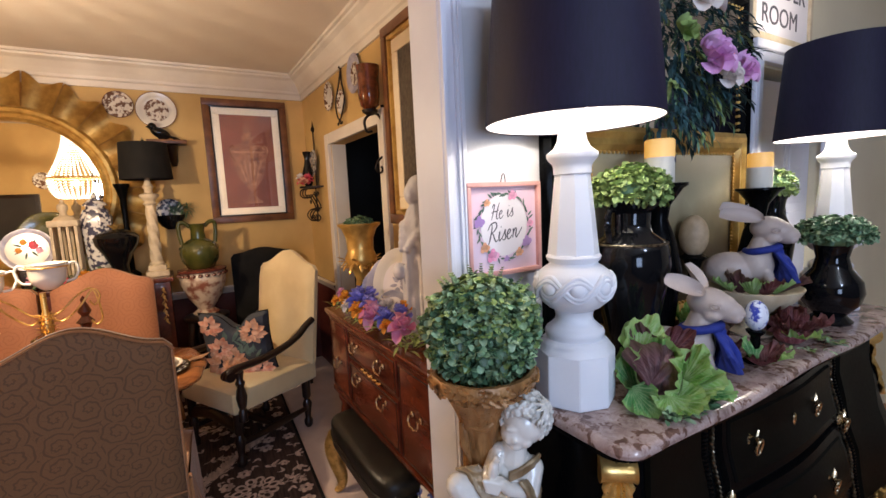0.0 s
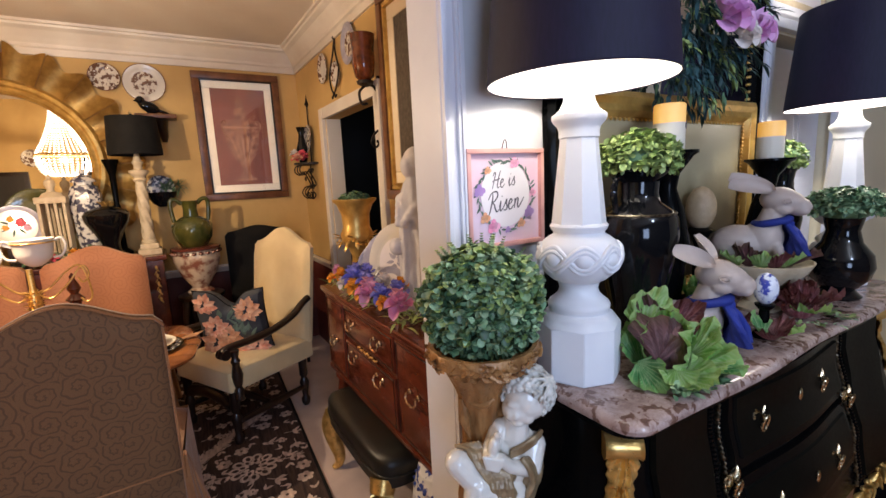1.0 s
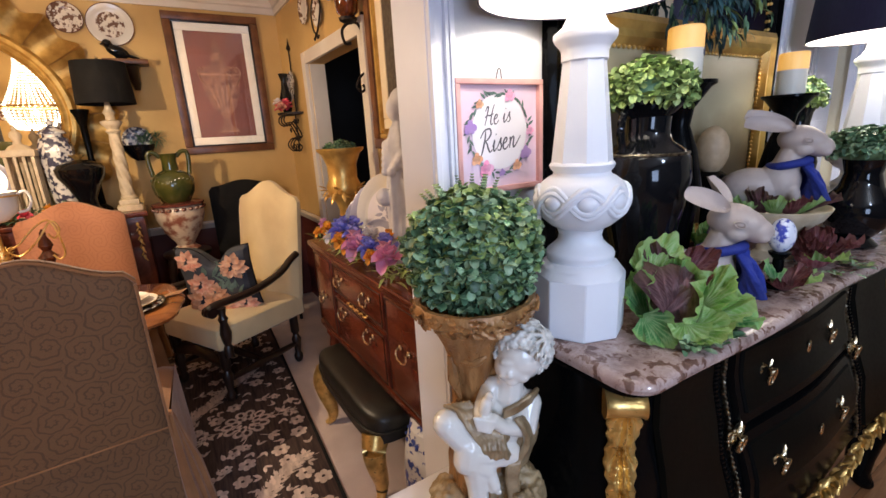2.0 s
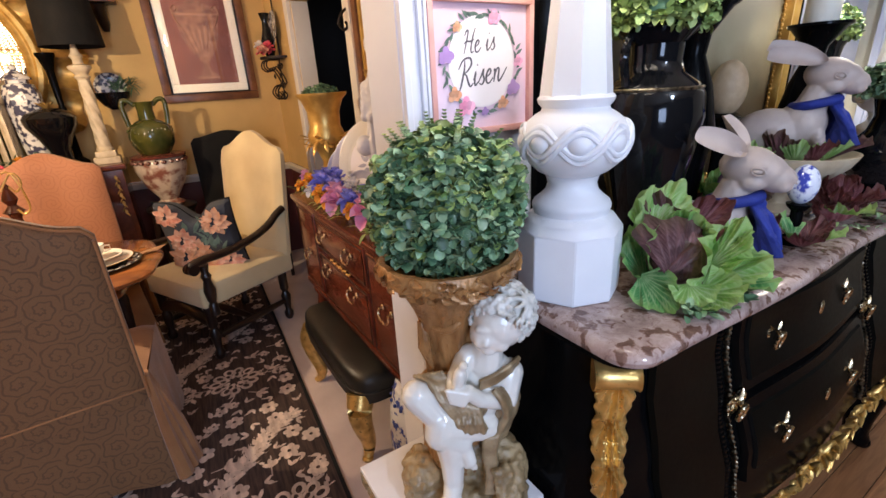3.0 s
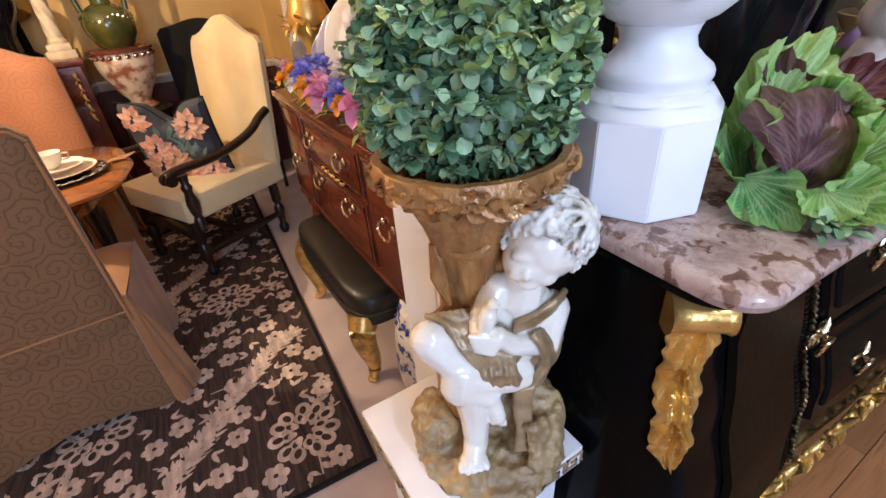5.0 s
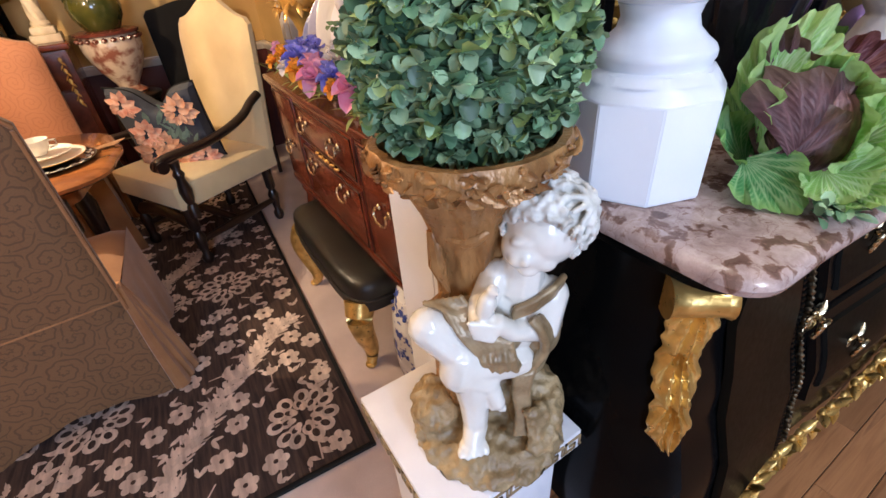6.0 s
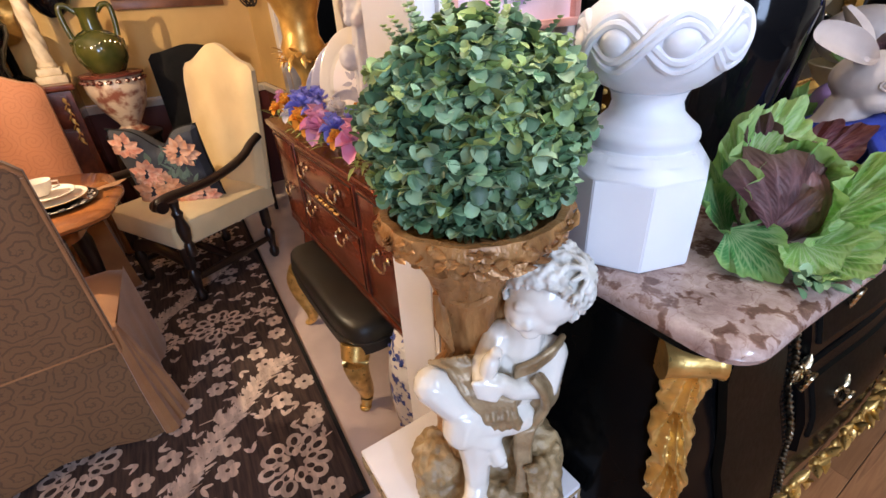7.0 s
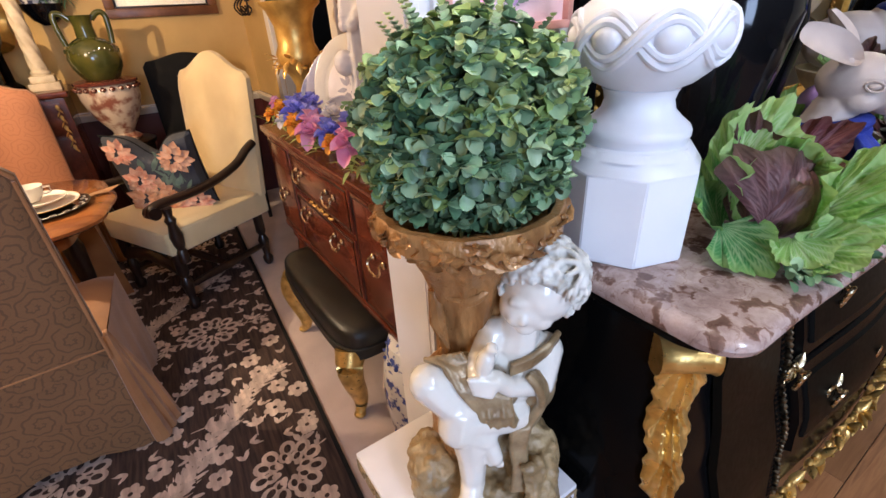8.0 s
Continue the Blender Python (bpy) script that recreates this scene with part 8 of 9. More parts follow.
def urn_picture():
    t = thing("framed_print", (0.76, 4.449, 1.42), "brown framed print of a classical urn on brick red", "picture")
    w, h = 0.35, 1.09
    def border(x0, x1, z0, z1, wd, d0, d1):
        bm = B()
        for a, b, c, d in ((x0, x1, z1 - wd, z1), (x0, x1, z0, z0 + wd), (x0, x0 + wd, z0 + wd, z1 - wd), (x1 - wd, x1, z0 + wd, z1 - wd)):
            add_box(bm, a, b, d0, d1, c, d, 0.006, 2)
        return bm
    part("frame", border(-w, w, 0, h, 0.058, -0.034, 0), FRAME_WOOD, t)
    part("inner_frame", border(-w + 0.057, w - 0.057, 0.057, h - 0.057, 0.014, -0.024, -0.004), DARK_WOOD, t)
    part("mat_board", border(-w + 0.070, w - 0.070, 0.070, h - 0.070, 0.062, -0.012, -0.004), PAPER_CREAM, t, "cream mat board")
    part("print", add_box(B(), -w + 0.130, w - 0.130, -0.0095, -0.003, 0.130, h - 0.130), PRINT_RED, t, "brick red printed sheet")
    # the urn as flat printed shapes
    m = Matrix.Translation((0, -0.0098, 0.165)) @ Matrix.Rotation(math.pi / 2, 4, "X") @ Matrix.Diagonal((1.25, 1.08, 1, 1))
    def silhouette(prof):
        return [(r, z) for r, z in prof] + [(-r, z) for r, z in reversed(prof)]
    body = [(0.070, 0.0), (0.070, 0.02), (0.045, 0.035), (0.022, 0.07), (0.018, 0.11), (0.035, 0.14), (0.075, 0.20), (0.105, 0.29), (0.115, 0.36), (0.118, 0.41), (0.128, 0.42), (0.128, 0.47), (0.112, 0.48), (0.05, 0.50), (0.035, 0.53), (0.045, 0.56), (0.02, 0.59), (0.028, 0.62), (0.012, 0.66), (0.004, 0.70)]
    part("printed_urn", add_prism(B(), silhouette(body), 0.0, 0.0012, m), PRINT_URN, t, "printed stone urn", smooth=False)
    bm = B()
    for x in (-0.06, -0.03, 0.0, 0.03, 0.06):
        add_prism(bm, [(x * 0.35 - 0.004, 0.15), (x * 0.35 + 0.004, 0.15), (x * 1.3 + 0.010, 0.36), (x * 1.3 - 0.010, 0.36)], 0.0014, 0.0020, m)
    add_prism(bm, [(-0.126, 0.425), (0.126, 0.425), (0.126, 0.44), (-0.126, 0.44)], 0.0014, 0.0020, m)
    add_prism(bm, [(-0.066, 0.004), (0.066, 0.004), (0.064, 0.016), (-0.064, 0.016)], 0.0014, 0.0020, m)
    part("printed_highlights", bm, PRINT_URN_LIGHT, t, smooth=False)
    for s in (-1, 1):
        part("printed_handle", add_tube(B(), [(s * 0.118, -0.0112, 0.16 + 0.38), (s * 0.150, -0.0112, 0.16 + 0.44), (s * 0.158, -0.0112, 0.16 + 0.50), (s * 0.138, -0.0112, 0.16 + 0.53), (s * 0.122, -0.0112, 0.16 + 0.51), (s * 0.132, -0.0112, 0.16 + 0.49)], 0.010, 8, flat=0.12), PRINT_URN_LIGHT, t)
    part("glazing", add_box(B(), -w + 0.07, w - 0.07, -0.0165, -0.0145, 0.07, h - 0.07), CLEAR, t).visible_shadow = False


urn_picture()

bp = thing("large_picture", (1.279, 1.85, 1.42), "large picture in a wide gilt-brown frame on the yellow wall", "picture")
def border_x(y0, y1, z0, z1, wd, d):
    bm = B()
    for a, b, c, e in ((y0, y1, z1 - wd, z1), (y0, y1, z0, z0 + wd), (y0, y0 + wd, z0 + wd, z1 - wd), (y1 - wd, y1, z0 + wd, z1 - wd)):
        add_box(bm, -d, 0, a, b, c, e, 0.008, 2)
    return bm
part("frame", border_x(-0.62, 0.62, 0.0, 1.12, 0.055, 0.045), FRAME_WOOD, bp)
part("gilt_edge", border_x(-0.565, 0.565, 0.055, 1.065, 0.025, 0.034), GILT, bp, "gilt inner edge")
part("mat_board", border_x(-0.54, 0.54, 0.08, 1.04, 0.075, 0.016), PAPER_CREAM, bp, "cream mat board")
part("print", add_box(B(), -0.010, -0.002, -0.466, 0.466, 0.154, 0.966), mat("dark_print", (0.05, 0.035, 0.025), (0.10, 0.08, 0.06), 40, 0.5), bp, "dark printed sheet")

sc = thing("wall_sconce", (1.279, 2.57, 1.84), "black iron wall sconce with an amber mottled glass hurricane", "sconce")
part("back_plate", add_tube(B(), [(-0.006, 0, -0.10), (-0.006, 0, 0.30)], 0.012, 8), IRON, sc)
part("arm", add_tube(B(), [(-0.006, 0, 0.18), (-0.04, 0.0, 0.24), (-0.09, 0, 0.24), (-0.13, 0, 0.20), (-0.12, 0, 0.14), (-0.085, 0, 0.14)], 0.008, 8), IRON, sc, "scrolled iron arm")
part("tail", add_tube(B(), [(-0.006, 0, 0.0), (-0.05, 0, -0.03), (-0.075, 0, -0.08), (-0.05, 0, -0.11), (-0.03, 0, -0.09), (-0.04, 0, -0.07)], 0.007, 8), IRON, sc)
part("cup", add_lathe(B(), [(0.02, 0.235), (0.045, 0.25), (0.05, 0.265), (0.03, 0.27)], 24, (-0.09, 0, 0)), IRON, sc)
part("hurricane", add_lathe(B(), [(0.030, 0.266), (0.055, 0.29), (0.066, 0.36), (0.064, 0.44), (0.072, 0.52), (0.069, 0.52), (0.061, 0.44), (0.062, 0.36), (0.05, 0.295), (0.001, 0.275)], 32, (-0.09, 0, 0)), AMBER, sc, "amber mottled glass")

sh = thing("iron_shelf", (1.279, 4.10, 1.70), "scrolled black iron wall shelf holding red flowers", "shelf")
part("tray", add_prism(B(), [(-0.17 * math.sin(a), 0.15 * math.cos(a)) for a in (math.pi * i / 16 for i in range(17))], 0.0, 0.016), IRON, sh)
for s in (-1, 0, 1):
    y = s * 0.09
    part("scroll_bracket", add_tube(B(), [(-0.02, y, 0.0), (-0.13, y, -0.01), (-0.15, y, -0.06), (-0.11, y, -0.09), (-0.08, y, -0.06), (-0.05, y, -0.10), (-0.02, y, -0.18), (-0.07, y, -0.20), (-0.10, y, -0.25), (-0.06, y, -0.30), (-0.03, y, -0.27), (-0.05, y, -0.24)], 0.006, 8), IRON, sh)
for s in (-1, 1):
    for k, (y, z, r) in enumerate(((0.05, -0.06, 0.030), (0.09, -0.13, 0.026), (0.045, -0.20, 0.032), (0.08, -0.27, 0.022))):
        pts = [(-0.03 - 0.03 * (k % 2), s * (y + r * (1 - 0.10 * i) * math.cos(0.75 * i)), z + r * (1 - 0.10 * i) * math.sin(0.75 * i)) for i in range(9)]
        part("curl", add_tube(B(), pts, 0.005, 7), IRON, sh)
part("stem", add_tube(B(), [(-0.03, 0, 0.0), (-0.03, 0, -0.30)], 0.006, 8), IRON, sh)
part("spear", add_lathe(B(), [(0.006, 0.0), (0.006, 0.50), (0.020, 0.52), (0.008, 0.55), (0.001, 0.60)], 12, (-0.012, 0.02, 0)), IRON, sh)
pl = thing("shelf_plate", (1.255, 4.10, 1.717), "patterned plate standing on the iron shelf", "plate")
part("plate", disc(B(), (0, 0, 0), 0.125, 0.016, Matrix.Translation((0, 0, 0.20)) @ Matrix.Rotation(-math.pi / 2 + 0.1, 4, "Y"), oval=1.0), BLUE_TRANSFER, pl)
bv = thing("black_vase", (1.20, 4.14, 1.717), "small black vase on the iron shelf", "vase")
part("body", add_lathe(B(), [(0.03, 0.0), (0.045, 0.05), (0.05, 0.12), (0.03, 0.19), (0.022, 0.25), (0.04, 0.31), (0.03, 0.31)], 24), BLACK_GLAZE, bv)
fl = thing("red_flowers", (1.17, 4.08, 1.717), "coral and red artificial flowers on the iron shelf", "flowers")
for i, (dx, dy, dz, r, m) in enumerate(((0, 0, 0.05, 0.055, PETAL_RED), (-0.05, -0.07, 0.04, 0.04, PETAL_CORAL), (-0.02, 0.08, 0.04, 0.045, PETAL_RED), (-0.05, 0.03, 0.08, 0.035, PETAL_WHITE), (0.0, -0.06, 0.07, 0.035, PETAL_RED))):
    bloom((dx, dy, dz), r, m, fl, "coral artificial bloom", (-0.5, -0.8, 0.3), 14, 70 + i)

# far wall: mirror, sideboard and what stands on it


def sunburst_mirror():
    t = thing("sunburst_mirror", (-0.84, 4.448, 1.76), "large round gold sunburst mirror over the sideboard", "mirror")
    part("glass", add_lathe(B(), [(0.52, 0.004), (0.52, 0.012), (0.001, 0.012)], 64, m=Matrix.Rotation(math.pi / 2, 4, "X")), MIRROR, t, "round mirror glass")
    bm = B()
    add_lathe(bm, [(0.495, 0.004), (0.50, 0.045), (0.52, 0.060), (0.535, 0.052), (0.545, 0.050), (0.56, 0.064), (0.585, 0.060), (0.605, 0.035), (0.61, 0.004)], 96, m=Matrix.Rotation(math.pi / 2, 4, "X"))
    part("ring", bm, GILT, t, "moulded gold ring")
    n = 22
    for k in range(n):
        bm = B()
        a0, a1 = 2 * math.pi * (k + 0.02) / n, 2 * math.pi * (k + 0.98) / n
        def fn(u, v):
            a = a0 + (a1 - a0) * u
            r = 0.60 + (0.225 + 0.03 * math.cos(2 * math.pi * (u - 0.5)) * -1) * v
            y = -0.018 - 0.05 * (1 - 4 * (u - 0.5) ** 2) * (0.3 + 0.7 * v) * -1 - 0.058 * (0.4 + 0.6 * v)
            return (r * math.cos(a), y, r * math.sin(a))
        grid_surface(bm, fn, 8, 4)
        bmesh.ops.solidify(bm, geom=bm.faces[:], thickness=0.006)
        part("ray", bm, GILT, t, "fluted gold ray")


sunburst_mirror()


def sideboard():
    t = thing("sideboard", (-0.86, 4.20, 0), "dark mahogany sideboard with gilt handles below the mirror", "sideboard")
    part("body", add_box(B(), -0.90, 0.90, -0.215, 0.225, 0.12, 1.015, 0.008), MAHOGANY, t)
    part("top", add_box(B(), -0.925, 0.925, -0.235, 0.235, 1.014, 1.050, 0.010, 3), MAHOGANY, t)
    for x in (-0.84, 0.84):
        for y in (-0.17, 0.17):
            part("foot", add_lathe(B(), [(0.03, 0.0), (0.045, 0.03), (0.03, 0.07), (0.05, 0.12)], 16, (x, y, 0)), MAHOGANY, t)
    for i in range(4):
        x0 = -0.88 + 0.44 * i
        d = part("drawer", add_box(B(), x0 + 0.01, x0 + 0.43, -0.228, -0.212, 0.80, 0.99, 0.005), MAHOGANY, t)
        part("handle", add_tube(B(), [(x0 + 0.19, -0.23, 0.91), (x0 + 0.20, -0.25, 0.885), (x0 + 0.24, -0.25, 0.885), (x0 + 0.25, -0.23, 0.91)], 0.005, 8), GOLD, d)
        part("door", add_box(B(), x0 + 0.01, x0 + 0.43, -0.228, -0.212, 0.16, 0.78, 0.005), MAHOGANY, t)
    bm = B()
    for k in range(14):
        add_leaf(bm, aim((0.85, -0.228, 0.98 - 0.02 * k), (math.sin(k * 2.1), -0.5, -0.7)), 0.035, 0.022, -0.4, 0.4, 3)
    part("corner_mount", bm, GOLD, t, "gilt leaf mount")


sideboard()


def column_lamp():
    t = thing("column_lamp", (-0.035, 4.16, 1.05), "ivory twisted column table lamp with a black drum shade", "lamp")
    part("base", add_box(B(), -0.078, 0.078, -0.078, 0.078, 0.0, 0.045, 0.008), IVORY_PLASTER, t)
    part("plinth_step", add_box(B(), -0.062, 0.062, -0.062, 0.062, 0.044, 0.085, 0.010), IVORY_PLASTER, t)
    bm = B()
    n, m = 30, 60
    add_lathe(bm, [(0.048, 0.084), (0.052, 0.10), (0.042, 0.115)], 28)
    rows = [(0.040 - 0.006 * i / m, 0.115 + 0.44 * i / m) for i in range(m + 1)]
    add_lathe(bm, rows, n, shape=lambda a, k: 1 + 0.10 * math.cos(5 * a + k * 0.42))
    add_lathe(bm, [(0.036, 0.555), (0.048, 0.57), (0.036, 0.585), (0.045, 0.60), (0.066, 0.625), (0.066, 0.64), (0.03, 0.65), (0.028, 0.68), (0.04, 0.70), (0.025, 0.72), (0.012, 0.78)], 28)
    part("column", bm, IVORY_PLASTER, t, "ivory spiral column")
    bm = B()
    add_lathe(bm, [(0.178, 0.755), (0.160, 1.030), (0.156, 1.030), (0.174, 0.757)], 48)
    for f in [f for f in bm.faces if len(f.verts) > 4]:
        bm.faces.remove(f)
    part("shade", bm, BLACK_CLOTH, t, "black drum shade")
    part("finial", add_lathe(B(), [(0.005, 0.78), (0.005, 1.04), (0.012, 1.055), (0.001, 1.08)], 12), BRASS, t)


column_lamp()

gj = thing("ginger_jar", (-0.385, 4.22, 1.05), "dark blue and white lidded temple jar on the sideboard", "jar")
part("body", add_lathe(B(), [(0.07, 0.0), (0.075, 0.02), (0.085, 0.15), (0.098, 0.38), (0.100, 0.48), (0.08, 0.54), (0.06, 0.55), (0.06, 0.57)], 8, m=Matrix.Rotation(0.3, 4, "Z")), BLUE_TRANSFER, gj)
part("lid", add_lathe(B(), [(0.078, 0.57), (0.078, 0.58), (0.04, 0.615), (0.015, 0.625), (0.022, 0.645), (0.001, 0.67)], 24), BLUE_TRANSFER, gj)
bp2 = thing("lidded_pot", (-0.265, 4.06, 1.05), "black lidded urn with a gilt crown finial", "urn")
part("body", add_lathe(B(), [(0.10, 0.0), (0.105, 0.02), (0.06, 0.06), (0.055, 0.12), (0.09, 0.20), (0.135, 0.28), (0.143, 0.33), (0.12, 0.36), (0.06, 0.385), (0.03, 0.39)], 40), BLACK_GLAZE, bp2)
bm = B()
for k in range(7):
    a = 2 * math.pi * k / 7
    add_leaf(bm, aim((0.014 * math.cos(a), 0.014 * math.sin(a), 0.388), (math.cos(a), math.sin(a), 1.4)), 0.055, 0.025, 0.5, 0.2, 4)
part("finial", bm, GOLD, bp2, "gilt leaf crown")
cs = thing("candlestick", (-0.215, 4.33, 1.05), "tall black turned candlestick", "candlestick")
part("stem", add_lathe(B(), [(0.06, 0.0), (0.06, 0.02), (0.025, 0.05), (0.02, 0.3), (0.03, 0.34), (0.018, 0.40), (0.024, 0.62), (0.045, 0.70), (0.055, 0.72), (0.055, 0.735), (0.03, 0.735)], 24), BLACK_LACQUER, cs)
lt = thing("lantern", (-0.565, 4.16, 1.05), "ivory wooden lantern with arched slots and a ball finial", "lantern")
part("base", add_box(B(), -0.085, 0.085, -0.085, 0.085, 0.0, 0.05, 0.006), IVORY_PLASTER, lt)
for i in range(4):
    a = math.pi / 2 * i
    bm = B()
    for k in (-0.068, -0.022, 0.022, 0.068):
        add_box(bm, k - 0.009, k + 0.009, -0.078, -0.062, 0.048, 0.44, 0.003, m=Matrix.Rotation(a, 4, "Z"))
    part("slatted_side", bm, IVORY_PLASTER, lt)
bm = add_box(B(), -0.088, 0.088, -0.088, 0.088, 0.43, 0.475, 0.008)
add_lathe(bm, [(0.07, 0.474), (0.05, 0.50), (0.025, 0.51), (0.02, 0.53), (0.034, 0.56), (0.03, 0.585), (0.012, 0.60), (0.014, 0.61), (0.001, 0.635)], 24)
part("cap", bm, IVORY_PLASTER, lt)
sp = thing("flower_plate", (-0.785, 4.17, 1.05), "grey-rimmed plate painted with flowers on a stand", "plate", rz=6)
mm = Matrix.Translation((0, 0, 0.28)) @ Matrix.Rotation(radians(80), 4, "X")
part("plate", disc(B(), (0, 0, 0), 0.150, 0.018, mm), GREY_PLATE, sp)
part("well", add_lathe(B(), [(0.118, 0.010), (0.118, 0.013), (0.0005, 0.013)], 36, m=mm), PORCELAIN, sp, "ivory centre")
for i, (x, y, r, m) in enumerate(((0.03, 0.03, 0.034, PETAL_RED), (-0.02, 0.055, 0.024, PETAL_YELLOW), (0.06, -0.01, 0.026, PETAL_PINK), (-0.05, 0.0, 0.022, PETAL_YELLOW))):
    bm = B()
    for k in range(8):
        add_leaf(bm, mm @ Matrix.Translation((x, y, 0.0138 + 0.0002 * k)) @ Matrix.Rotation(k * 2.4, 4, "Z"), r, r * 0.7, 0, 0, 3, across=1)
    part("painted_flower", bm, m, sp)
bm = B()
for k in range(12):
    add_leaf(bm, mm @ Matrix.Translation((0.0, 0.01, 0.0134)) @ Matrix.Rotation(k * 0.9, 4, "Z") @ Matrix.Translation((0.03, 0, 0)), 0.05, 0.014, 0, 0, 3, across=1)
part("painted_leaves", bm, PRINT_GREEN, sp)
part("stand", add_box(B(), -0.06, 0.06, -0.05, 0.05, 0.0, 0.135, 0.006), DARK_WOOD, sp)
gp = thing("green_platter", (-0.70, 4.34, 1.05), "olive green glazed platter behind the painted plate", "plate")
part("plate", disc(B(), (0, 0, 0), 0.20, 0.02, Matrix.Translation((0, 0, 0.28)) @ Matrix.Rotation(radians(82), 4, "X"), oval=1.3), GREEN_GLAZE, gp)
gn = thing("garland_greens", (-0.50, 4.03, 1.05), "loose flowers and leaves along the sideboard", "flowers")
bm = B()
rr = random.Random(44)
for k in range(90):
    add_leaf(bm, aim((rr.uniform(-0.30, 0.15), rr.uniform(-0.02, 0.04), rr.uniform(0, 0.10)), (rr.uniform(-1, 1), rr.uniform(-1, 0.3), rr.uniform(0, 1))), 0.06, 0.022, 0.3, 0.3, 3, across=1)
part("greenery", bm, LEAF_DARK, gn)
for i, (x, z, m) in enumerate(((-0.25, 0.08, PETAL_PINK), (-0.10, 0.06, PETAL_RED), (0.03, 0.08, PETAL_YELLOW), (0.10, 0.07, PETAL_WHITE))):
    bloom((x, -0.03, z), 0.036, m, gn, "artificial bloom", (0.1, -1, 0.3), 14, 90 + i)

jd = thing("jardiniere", (0.27, 4.10, 0.70), "cream and rust footed jardiniere on a dark stand", "jardiniere")
part("body", add_lathe(B(), [(0.09, 0.0), (0.10, 0.015), (0.06, 0.045), (0.07, 0.07), (0.13, 0.16), (0.168, 0.27), (0.170, 0.33), (0.150, 0.36), (0.13, 0.36), (0.12, 0.34), (0.001, 0.33)], 44), JARD, jd)
part("rim", add_lathe(B(), [(0.150, 0.352), (0.178, 0.36), (0.180, 0.376), (0.150, 0.384), (0.001, 0.384)], 44), RUST_RIM, jd, "rust red rim")
bm = B()
for k in range(22):
    a = 2 * math.pi * k / 22
    add_ball(bm, (0.170 * math.cos(a), 0.170 * math.sin(a), 0.335), (0.02, 0.02, 0.016), 1)
part("scallops", bm, RUST_RIM, jd)
st = thing("plant_stand", (0.27, 4.10, 0), "dark carved wooden stand under the jardiniere", "stand")
part("top", add_lathe(B(), [(0.16, 0.66), (0.17, 0.675), (0.17, 0.69), (0.15, 0.699)], 36), DARK_WOOD, st)
for k in range(4):
    a = math.pi / 2 * k + 0.5
    part("leg", add_tube(B(), [(0.13 * math.cos(a), 0.13 * math.sin(a), 0.665), (0.15 * math.cos(a), 0.15 * math.sin(a), 0.5), (0.10 * math.cos(a), 0.10 * math.sin(a), 0.2), (0.15 * math.cos(a), 0.15 * math.sin(a), 0.02)], lambda q: 0.028 - 0.008 * q, 10), DARK_WOOD, st)
jg = thing("jug", (0.265, 4.08, 1.0845), "olive green glazed two-handled jug on the jardiniere", "jug")
part("body", add_lathe(B(), [(0.09, 0.0), (0.10, 0.01), (0.135, 0.07), (0.145, 0.13), (0.13, 0.19), (0.085, 0.225), (0.055, 0.24), (0.050, 0.30), (0.058, 0.345), (0.066, 0.36), (0.055, 0.36)], 40), GREEN_GLAZE, jg)
for s in (-1, 1):
    part("handle", add_tube(B(), [(s * 0.052, 0, 0.335), (s * 0.09, 0, 0.37), (s * 0.125, 0, 0.365), (s * 0.13, 0, 0.30), (s * 0.118, 0, 0.20)], 0.016, 10), GREEN_GLAZE, jg)
bm = B()
for k in range(30):
    a = 2 * math.pi * k / 30
    add_ball(bm, (0.138 * math.cos(a), 0.138 * math.sin(a), 0.165 + 0.015 * math.sin(4 * a)), 0.007, 1)
part("beading", bm, GREEN_GLAZE, jg)

wall_plate_y(-0.175, 2.415, 0.102, (BROWN_TRANSFER, BROWN_TRANSFER), "cream and brown transfer plate beside the mirror")
wall_plate_y(0.080, 2.385, 0.146, (PORCELAIN, BROWN_TRANSFER), "larger cream transfer plate over the bracket")
br = thing("wall_bracket", (0.135, 4.45, 2.03), "carved brown wall bracket shelf", "shelf")
part("shelf", add_box(B(), -0.15, 0.135, -0.15, 0, 0.07, 0.105, 0.008), FRAME_WOOD, br)
part("corbel", add_tube(B(), [(0.02, -0.08, 0.07), (0.02, -0.07, 0.02), (0.03, -0.03, -0.06), (0.03, -0.015, -0.10)], lambda q: 0.055 - 0.035 * q, 12), DARK_WOOD, br)
bm = B()
add_ball(bm, (0, 0, 0.055), (0.075, 0.04, 0.042), 3, (0, 22, 0))
add_ball(bm, (-0.055, 0, 0.105), 0.032, 3)
add_ball(bm, (-0.088, 0, 0.10), (0.016, 0.007, 0.008), 2)
add_ball(bm, (0.09, 0, 0.022), (0.055, 0.022, 0.012), 2, (0, 18, 0))
add_limb(bm, (-0.01, 0, 0.03), (-0.01, 0, 0.006), 0.012, 0.012)
solo("bird_figurine", fused(bm, 0.005, 2), BLACK_GLAZE, (0.09, 4.37, 2.1355), "black carved bird figurine on the bracket", "figurine", rz=10)
wp = thing("wall_pocket", (0.09, 4.449, 1.40), "black half-round wall pocket with a painted plate and greens", "wall pocket")
part("pocket", add_lathe(B(), [(0.03, 0.0), (0.07, 0.03), (0.105, 0.09), (0.112, 0.12), (0.10, 0.12), (0.06, 0.05), (0.001, 0.04)], 32, sy=0.6, at=(0, -0.068, 0)), BLACK_GLAZE, wp)
part("plate", disc(B(), (0, 0, 0), 0.10, 0.016, Matrix.Translation((0, -0.03, 0.155)) @ Matrix.Rotation(radians(84), 4, "X")), BLUE_TRANSFER, wp, "dark transfer plate")
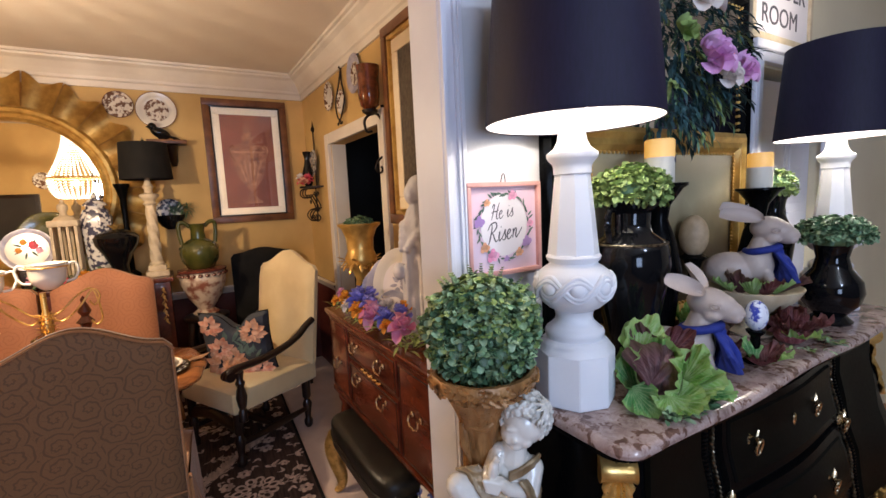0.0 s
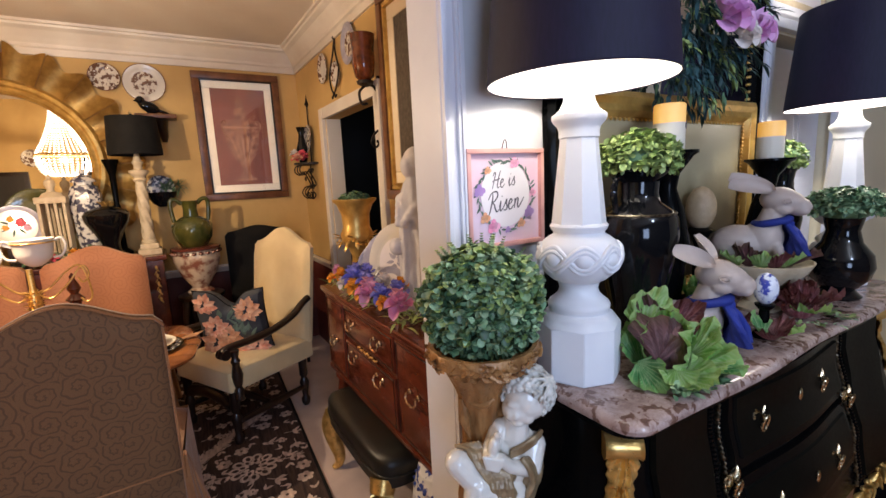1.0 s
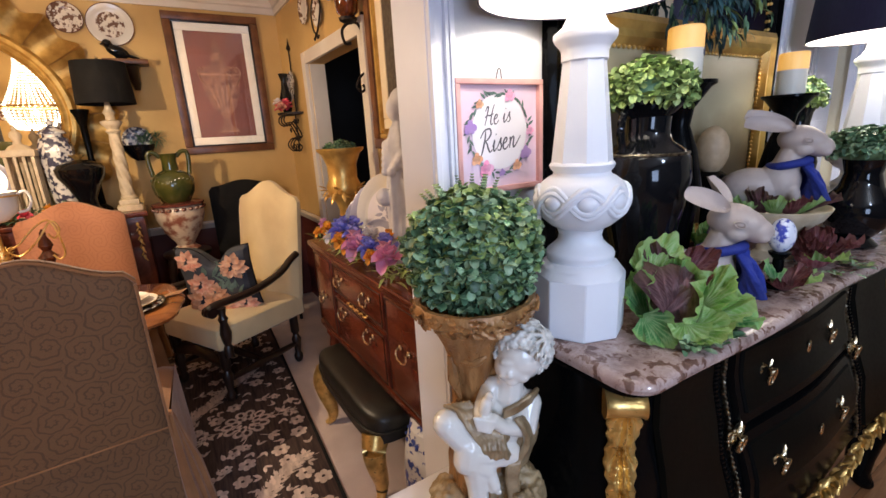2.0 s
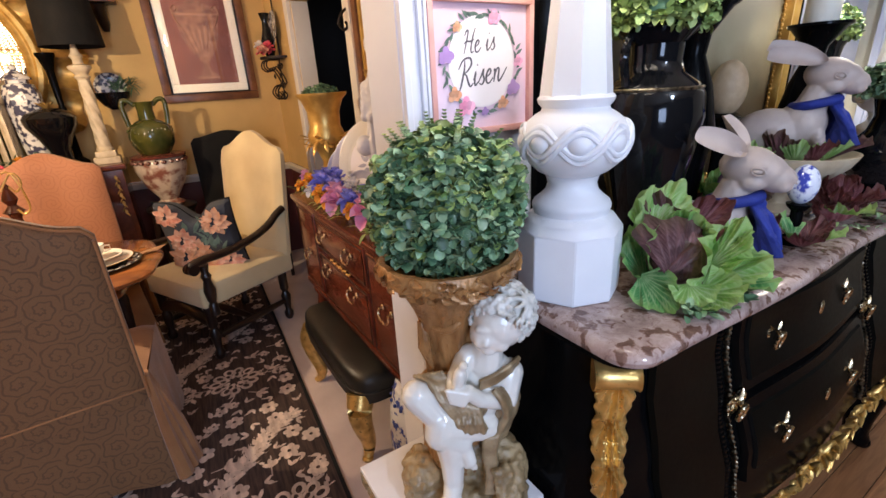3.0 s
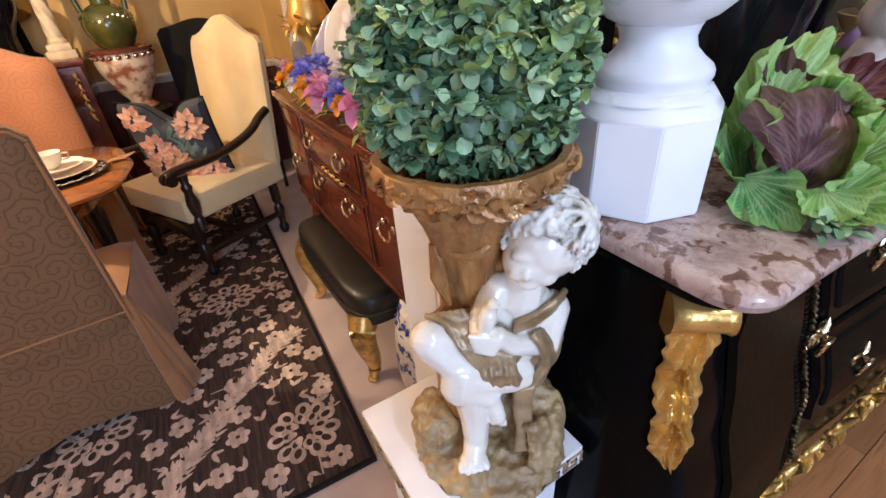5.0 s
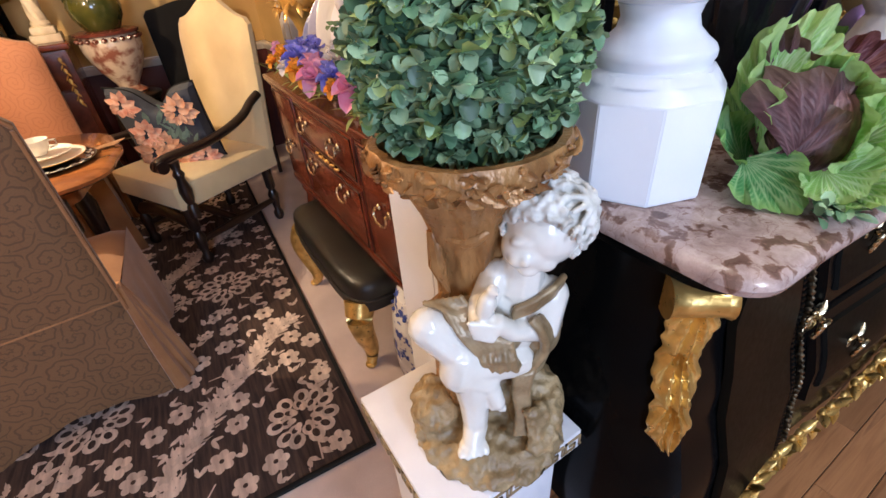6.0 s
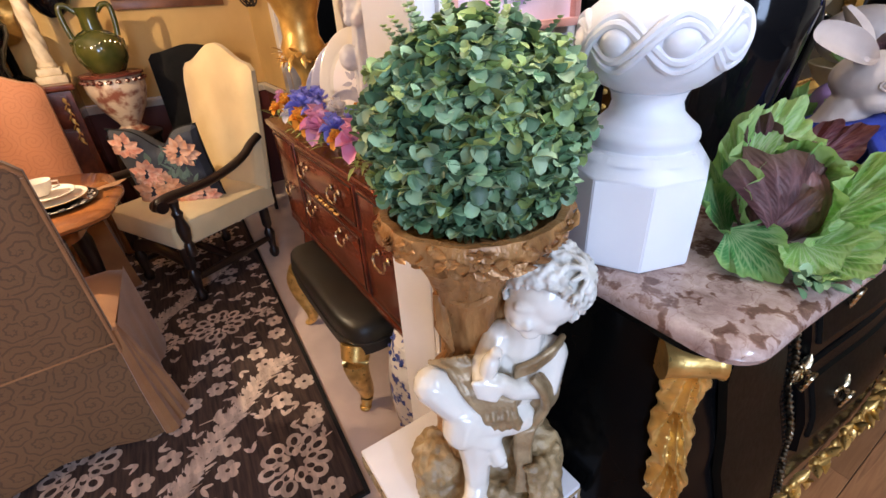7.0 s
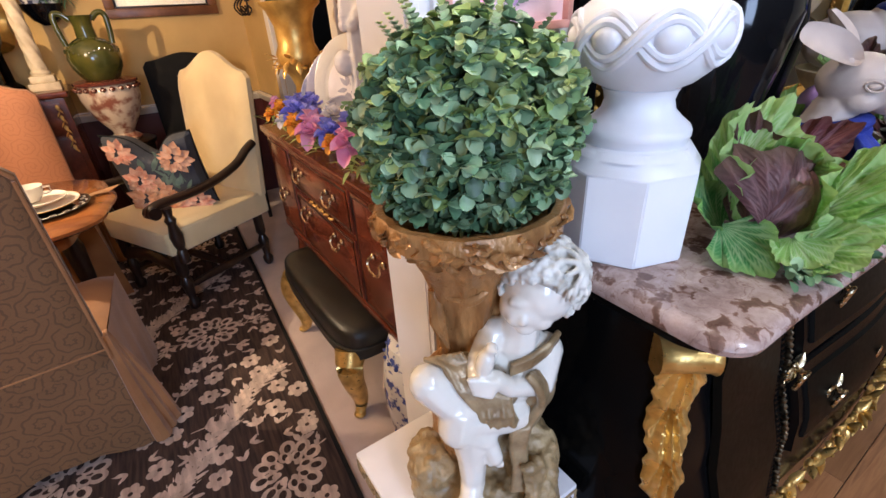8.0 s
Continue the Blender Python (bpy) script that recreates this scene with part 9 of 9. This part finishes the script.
bm = B()
for k in range(80):
    add_leaf(bm, aim((rr.uniform(-0.02, 0.14), -0.04, 0.13 + rr.uniform(0, 0.05)), (rr.uniform(-0.2, 1), rr.uniform(-0.5, 0), rr.uniform(-0.2, 0.7))), 0.10, 0.012, 0.2, 0.3, 3, across=1)
part("greens", bm, LEAF_DARK, wp)


def chandelier():
    t = thing("chandelier", (-0.77, 2.52, 1.66), "lit crystal basket chandelier over the dining table", "chandelier")
    part("rod", add_tube(B(), [(0, 0, 0.72), (0, 0, 1.089)], 0.008, 8), GOLD, t)
    for z, r in ((0.30, 0.25), (0.78, 0.07)):
        part("ring", add_tube(B(), [(r * math.cos(a), r * math.sin(a), z) for a in (2 * math.pi * i / 40 for i in range(41))], 0.010, 8), GOLD, t, "gilt ring")
    n = 30
    for k in range(n):
        a = 2 * math.pi * k / n
        bm = B()
        for i in range(20):
            q = i / 19
            r = 0.07 + 0.18 * (q ** 1.6)
            add_ball(bm, (r * math.cos(a), r * math.sin(a), 0.78 - 0.48 * q), 0.0085, 1)
        for i in range(12):
            q = i / 11
            r = 0.25 * math.cos(q * math.pi / 2 * 0.62)
            add_ball(bm, (r * math.cos(a), r * math.sin(a), 0.30 - 0.22 * math.sin(q * math.pi / 2)), 0.0095, 1)
        part("crystal_strand", bm, CRYSTAL, t, "strand of crystal beads, bulb sparkle put in as glow")


chandelier()

# Made-up holder for the added hall fill light, out of view.
fx = thing("fill_light_holder", (0.90, -1.20, 2.28), "added brass stem and cage round the unseen hall fill light", "ceiling light")
part("stem", add_lathe(B(), [(0.012, 0.285), (0.012, 0.45), (0.07, 0.455), (0.07, 0.468)], 24), BRASS, fx)
for s in (0.0, math.pi / 2):
    part("cage", add_tube(B(), [(0.15 * math.cos(a) * math.cos(s), 0.15 * math.cos(a) * math.sin(s), 0.14 + 0.15 * math.sin(a)) for a in (2 * math.pi * i / 32 for i in range(33))], 0.004, 6), BRASS, fx)

for x, z, r in ((-1.30, 2.02, 0.11), (-1.05, 1.35, 0.09)):
    t = thing("wall_plate", (x, 1.091, z), "brown transfer plate on the yellow wall by the opening", "plate", "plates on the wall")
    m = Matrix.Rotation(-math.pi / 2, 4, "X")
    part("plate", disc(B(), (0, 0, 0), r, 0.02, m), BROWN_TRANSFER, t)
dk = thing("dark_picture", (-1.62, 1.0915, 1.10), "dark framed picture on the yellow wall by the opening", "picture")
part("frame", add_box(B(), -0.26, 0.26, 0.0, 0.03, 0.0, 0.75, 0.006), DARK_WOOD, dk)
part("sheet", add_box(B(), -0.21, 0.21, 0.028, 0.034, 0.05, 0.70), DARK_ROOM, dk)

# dim shelves in the unlit room, seen through the doorway
cb = thing("bookcase", (2.45, 3.75, 0), "grey shelved cabinet in the unlit room", "cabinet")
for y in (-0.9, -0.28, 0.28, 0.9):
    part("upright", add_box(B(), -0.16, 0.16, y - 0.05, y + 0.05, 0.0, 2.1, 0.004), SHELF_GREY, cb)
for z in (0.05, 0.55, 1.0, 1.45, 1.95):
    part("shelf", add_box(B(), -0.16, 0.16, -0.94, 0.94, z, z + 0.04, 0.004), SHELF_GREY, cb)

# oak floorboards of the hall
bm = add_box(B(), 0.0, 1.40, 0.0, 0.098, -0.010, 0.0, 0.0015, 1)
BOARD = mesh_from("floorboard", bm, WOOD_FLOOR, False)
hall = bpy.data.objects["floor"]
rr = random.Random(50)
for row in range(36):
    y = -2.58 + 0.1 * row
    x = -2.9 - rr.uniform(0, 1.2)
    if x < -4.29:
        x += 1.402
    while x < 4.19:
        o = new("floorboard", BOARD)
        o.parent = hall
        x0, x1 = max(x, -2.9), min(x + 1.40, 4.2)
        o.matrix_basis = Matrix.Translation((x0, y, 0)) @ Matrix.Diagonal(((x1 - x0) / 1.40, 1, 1, 1))
        x += 1.402
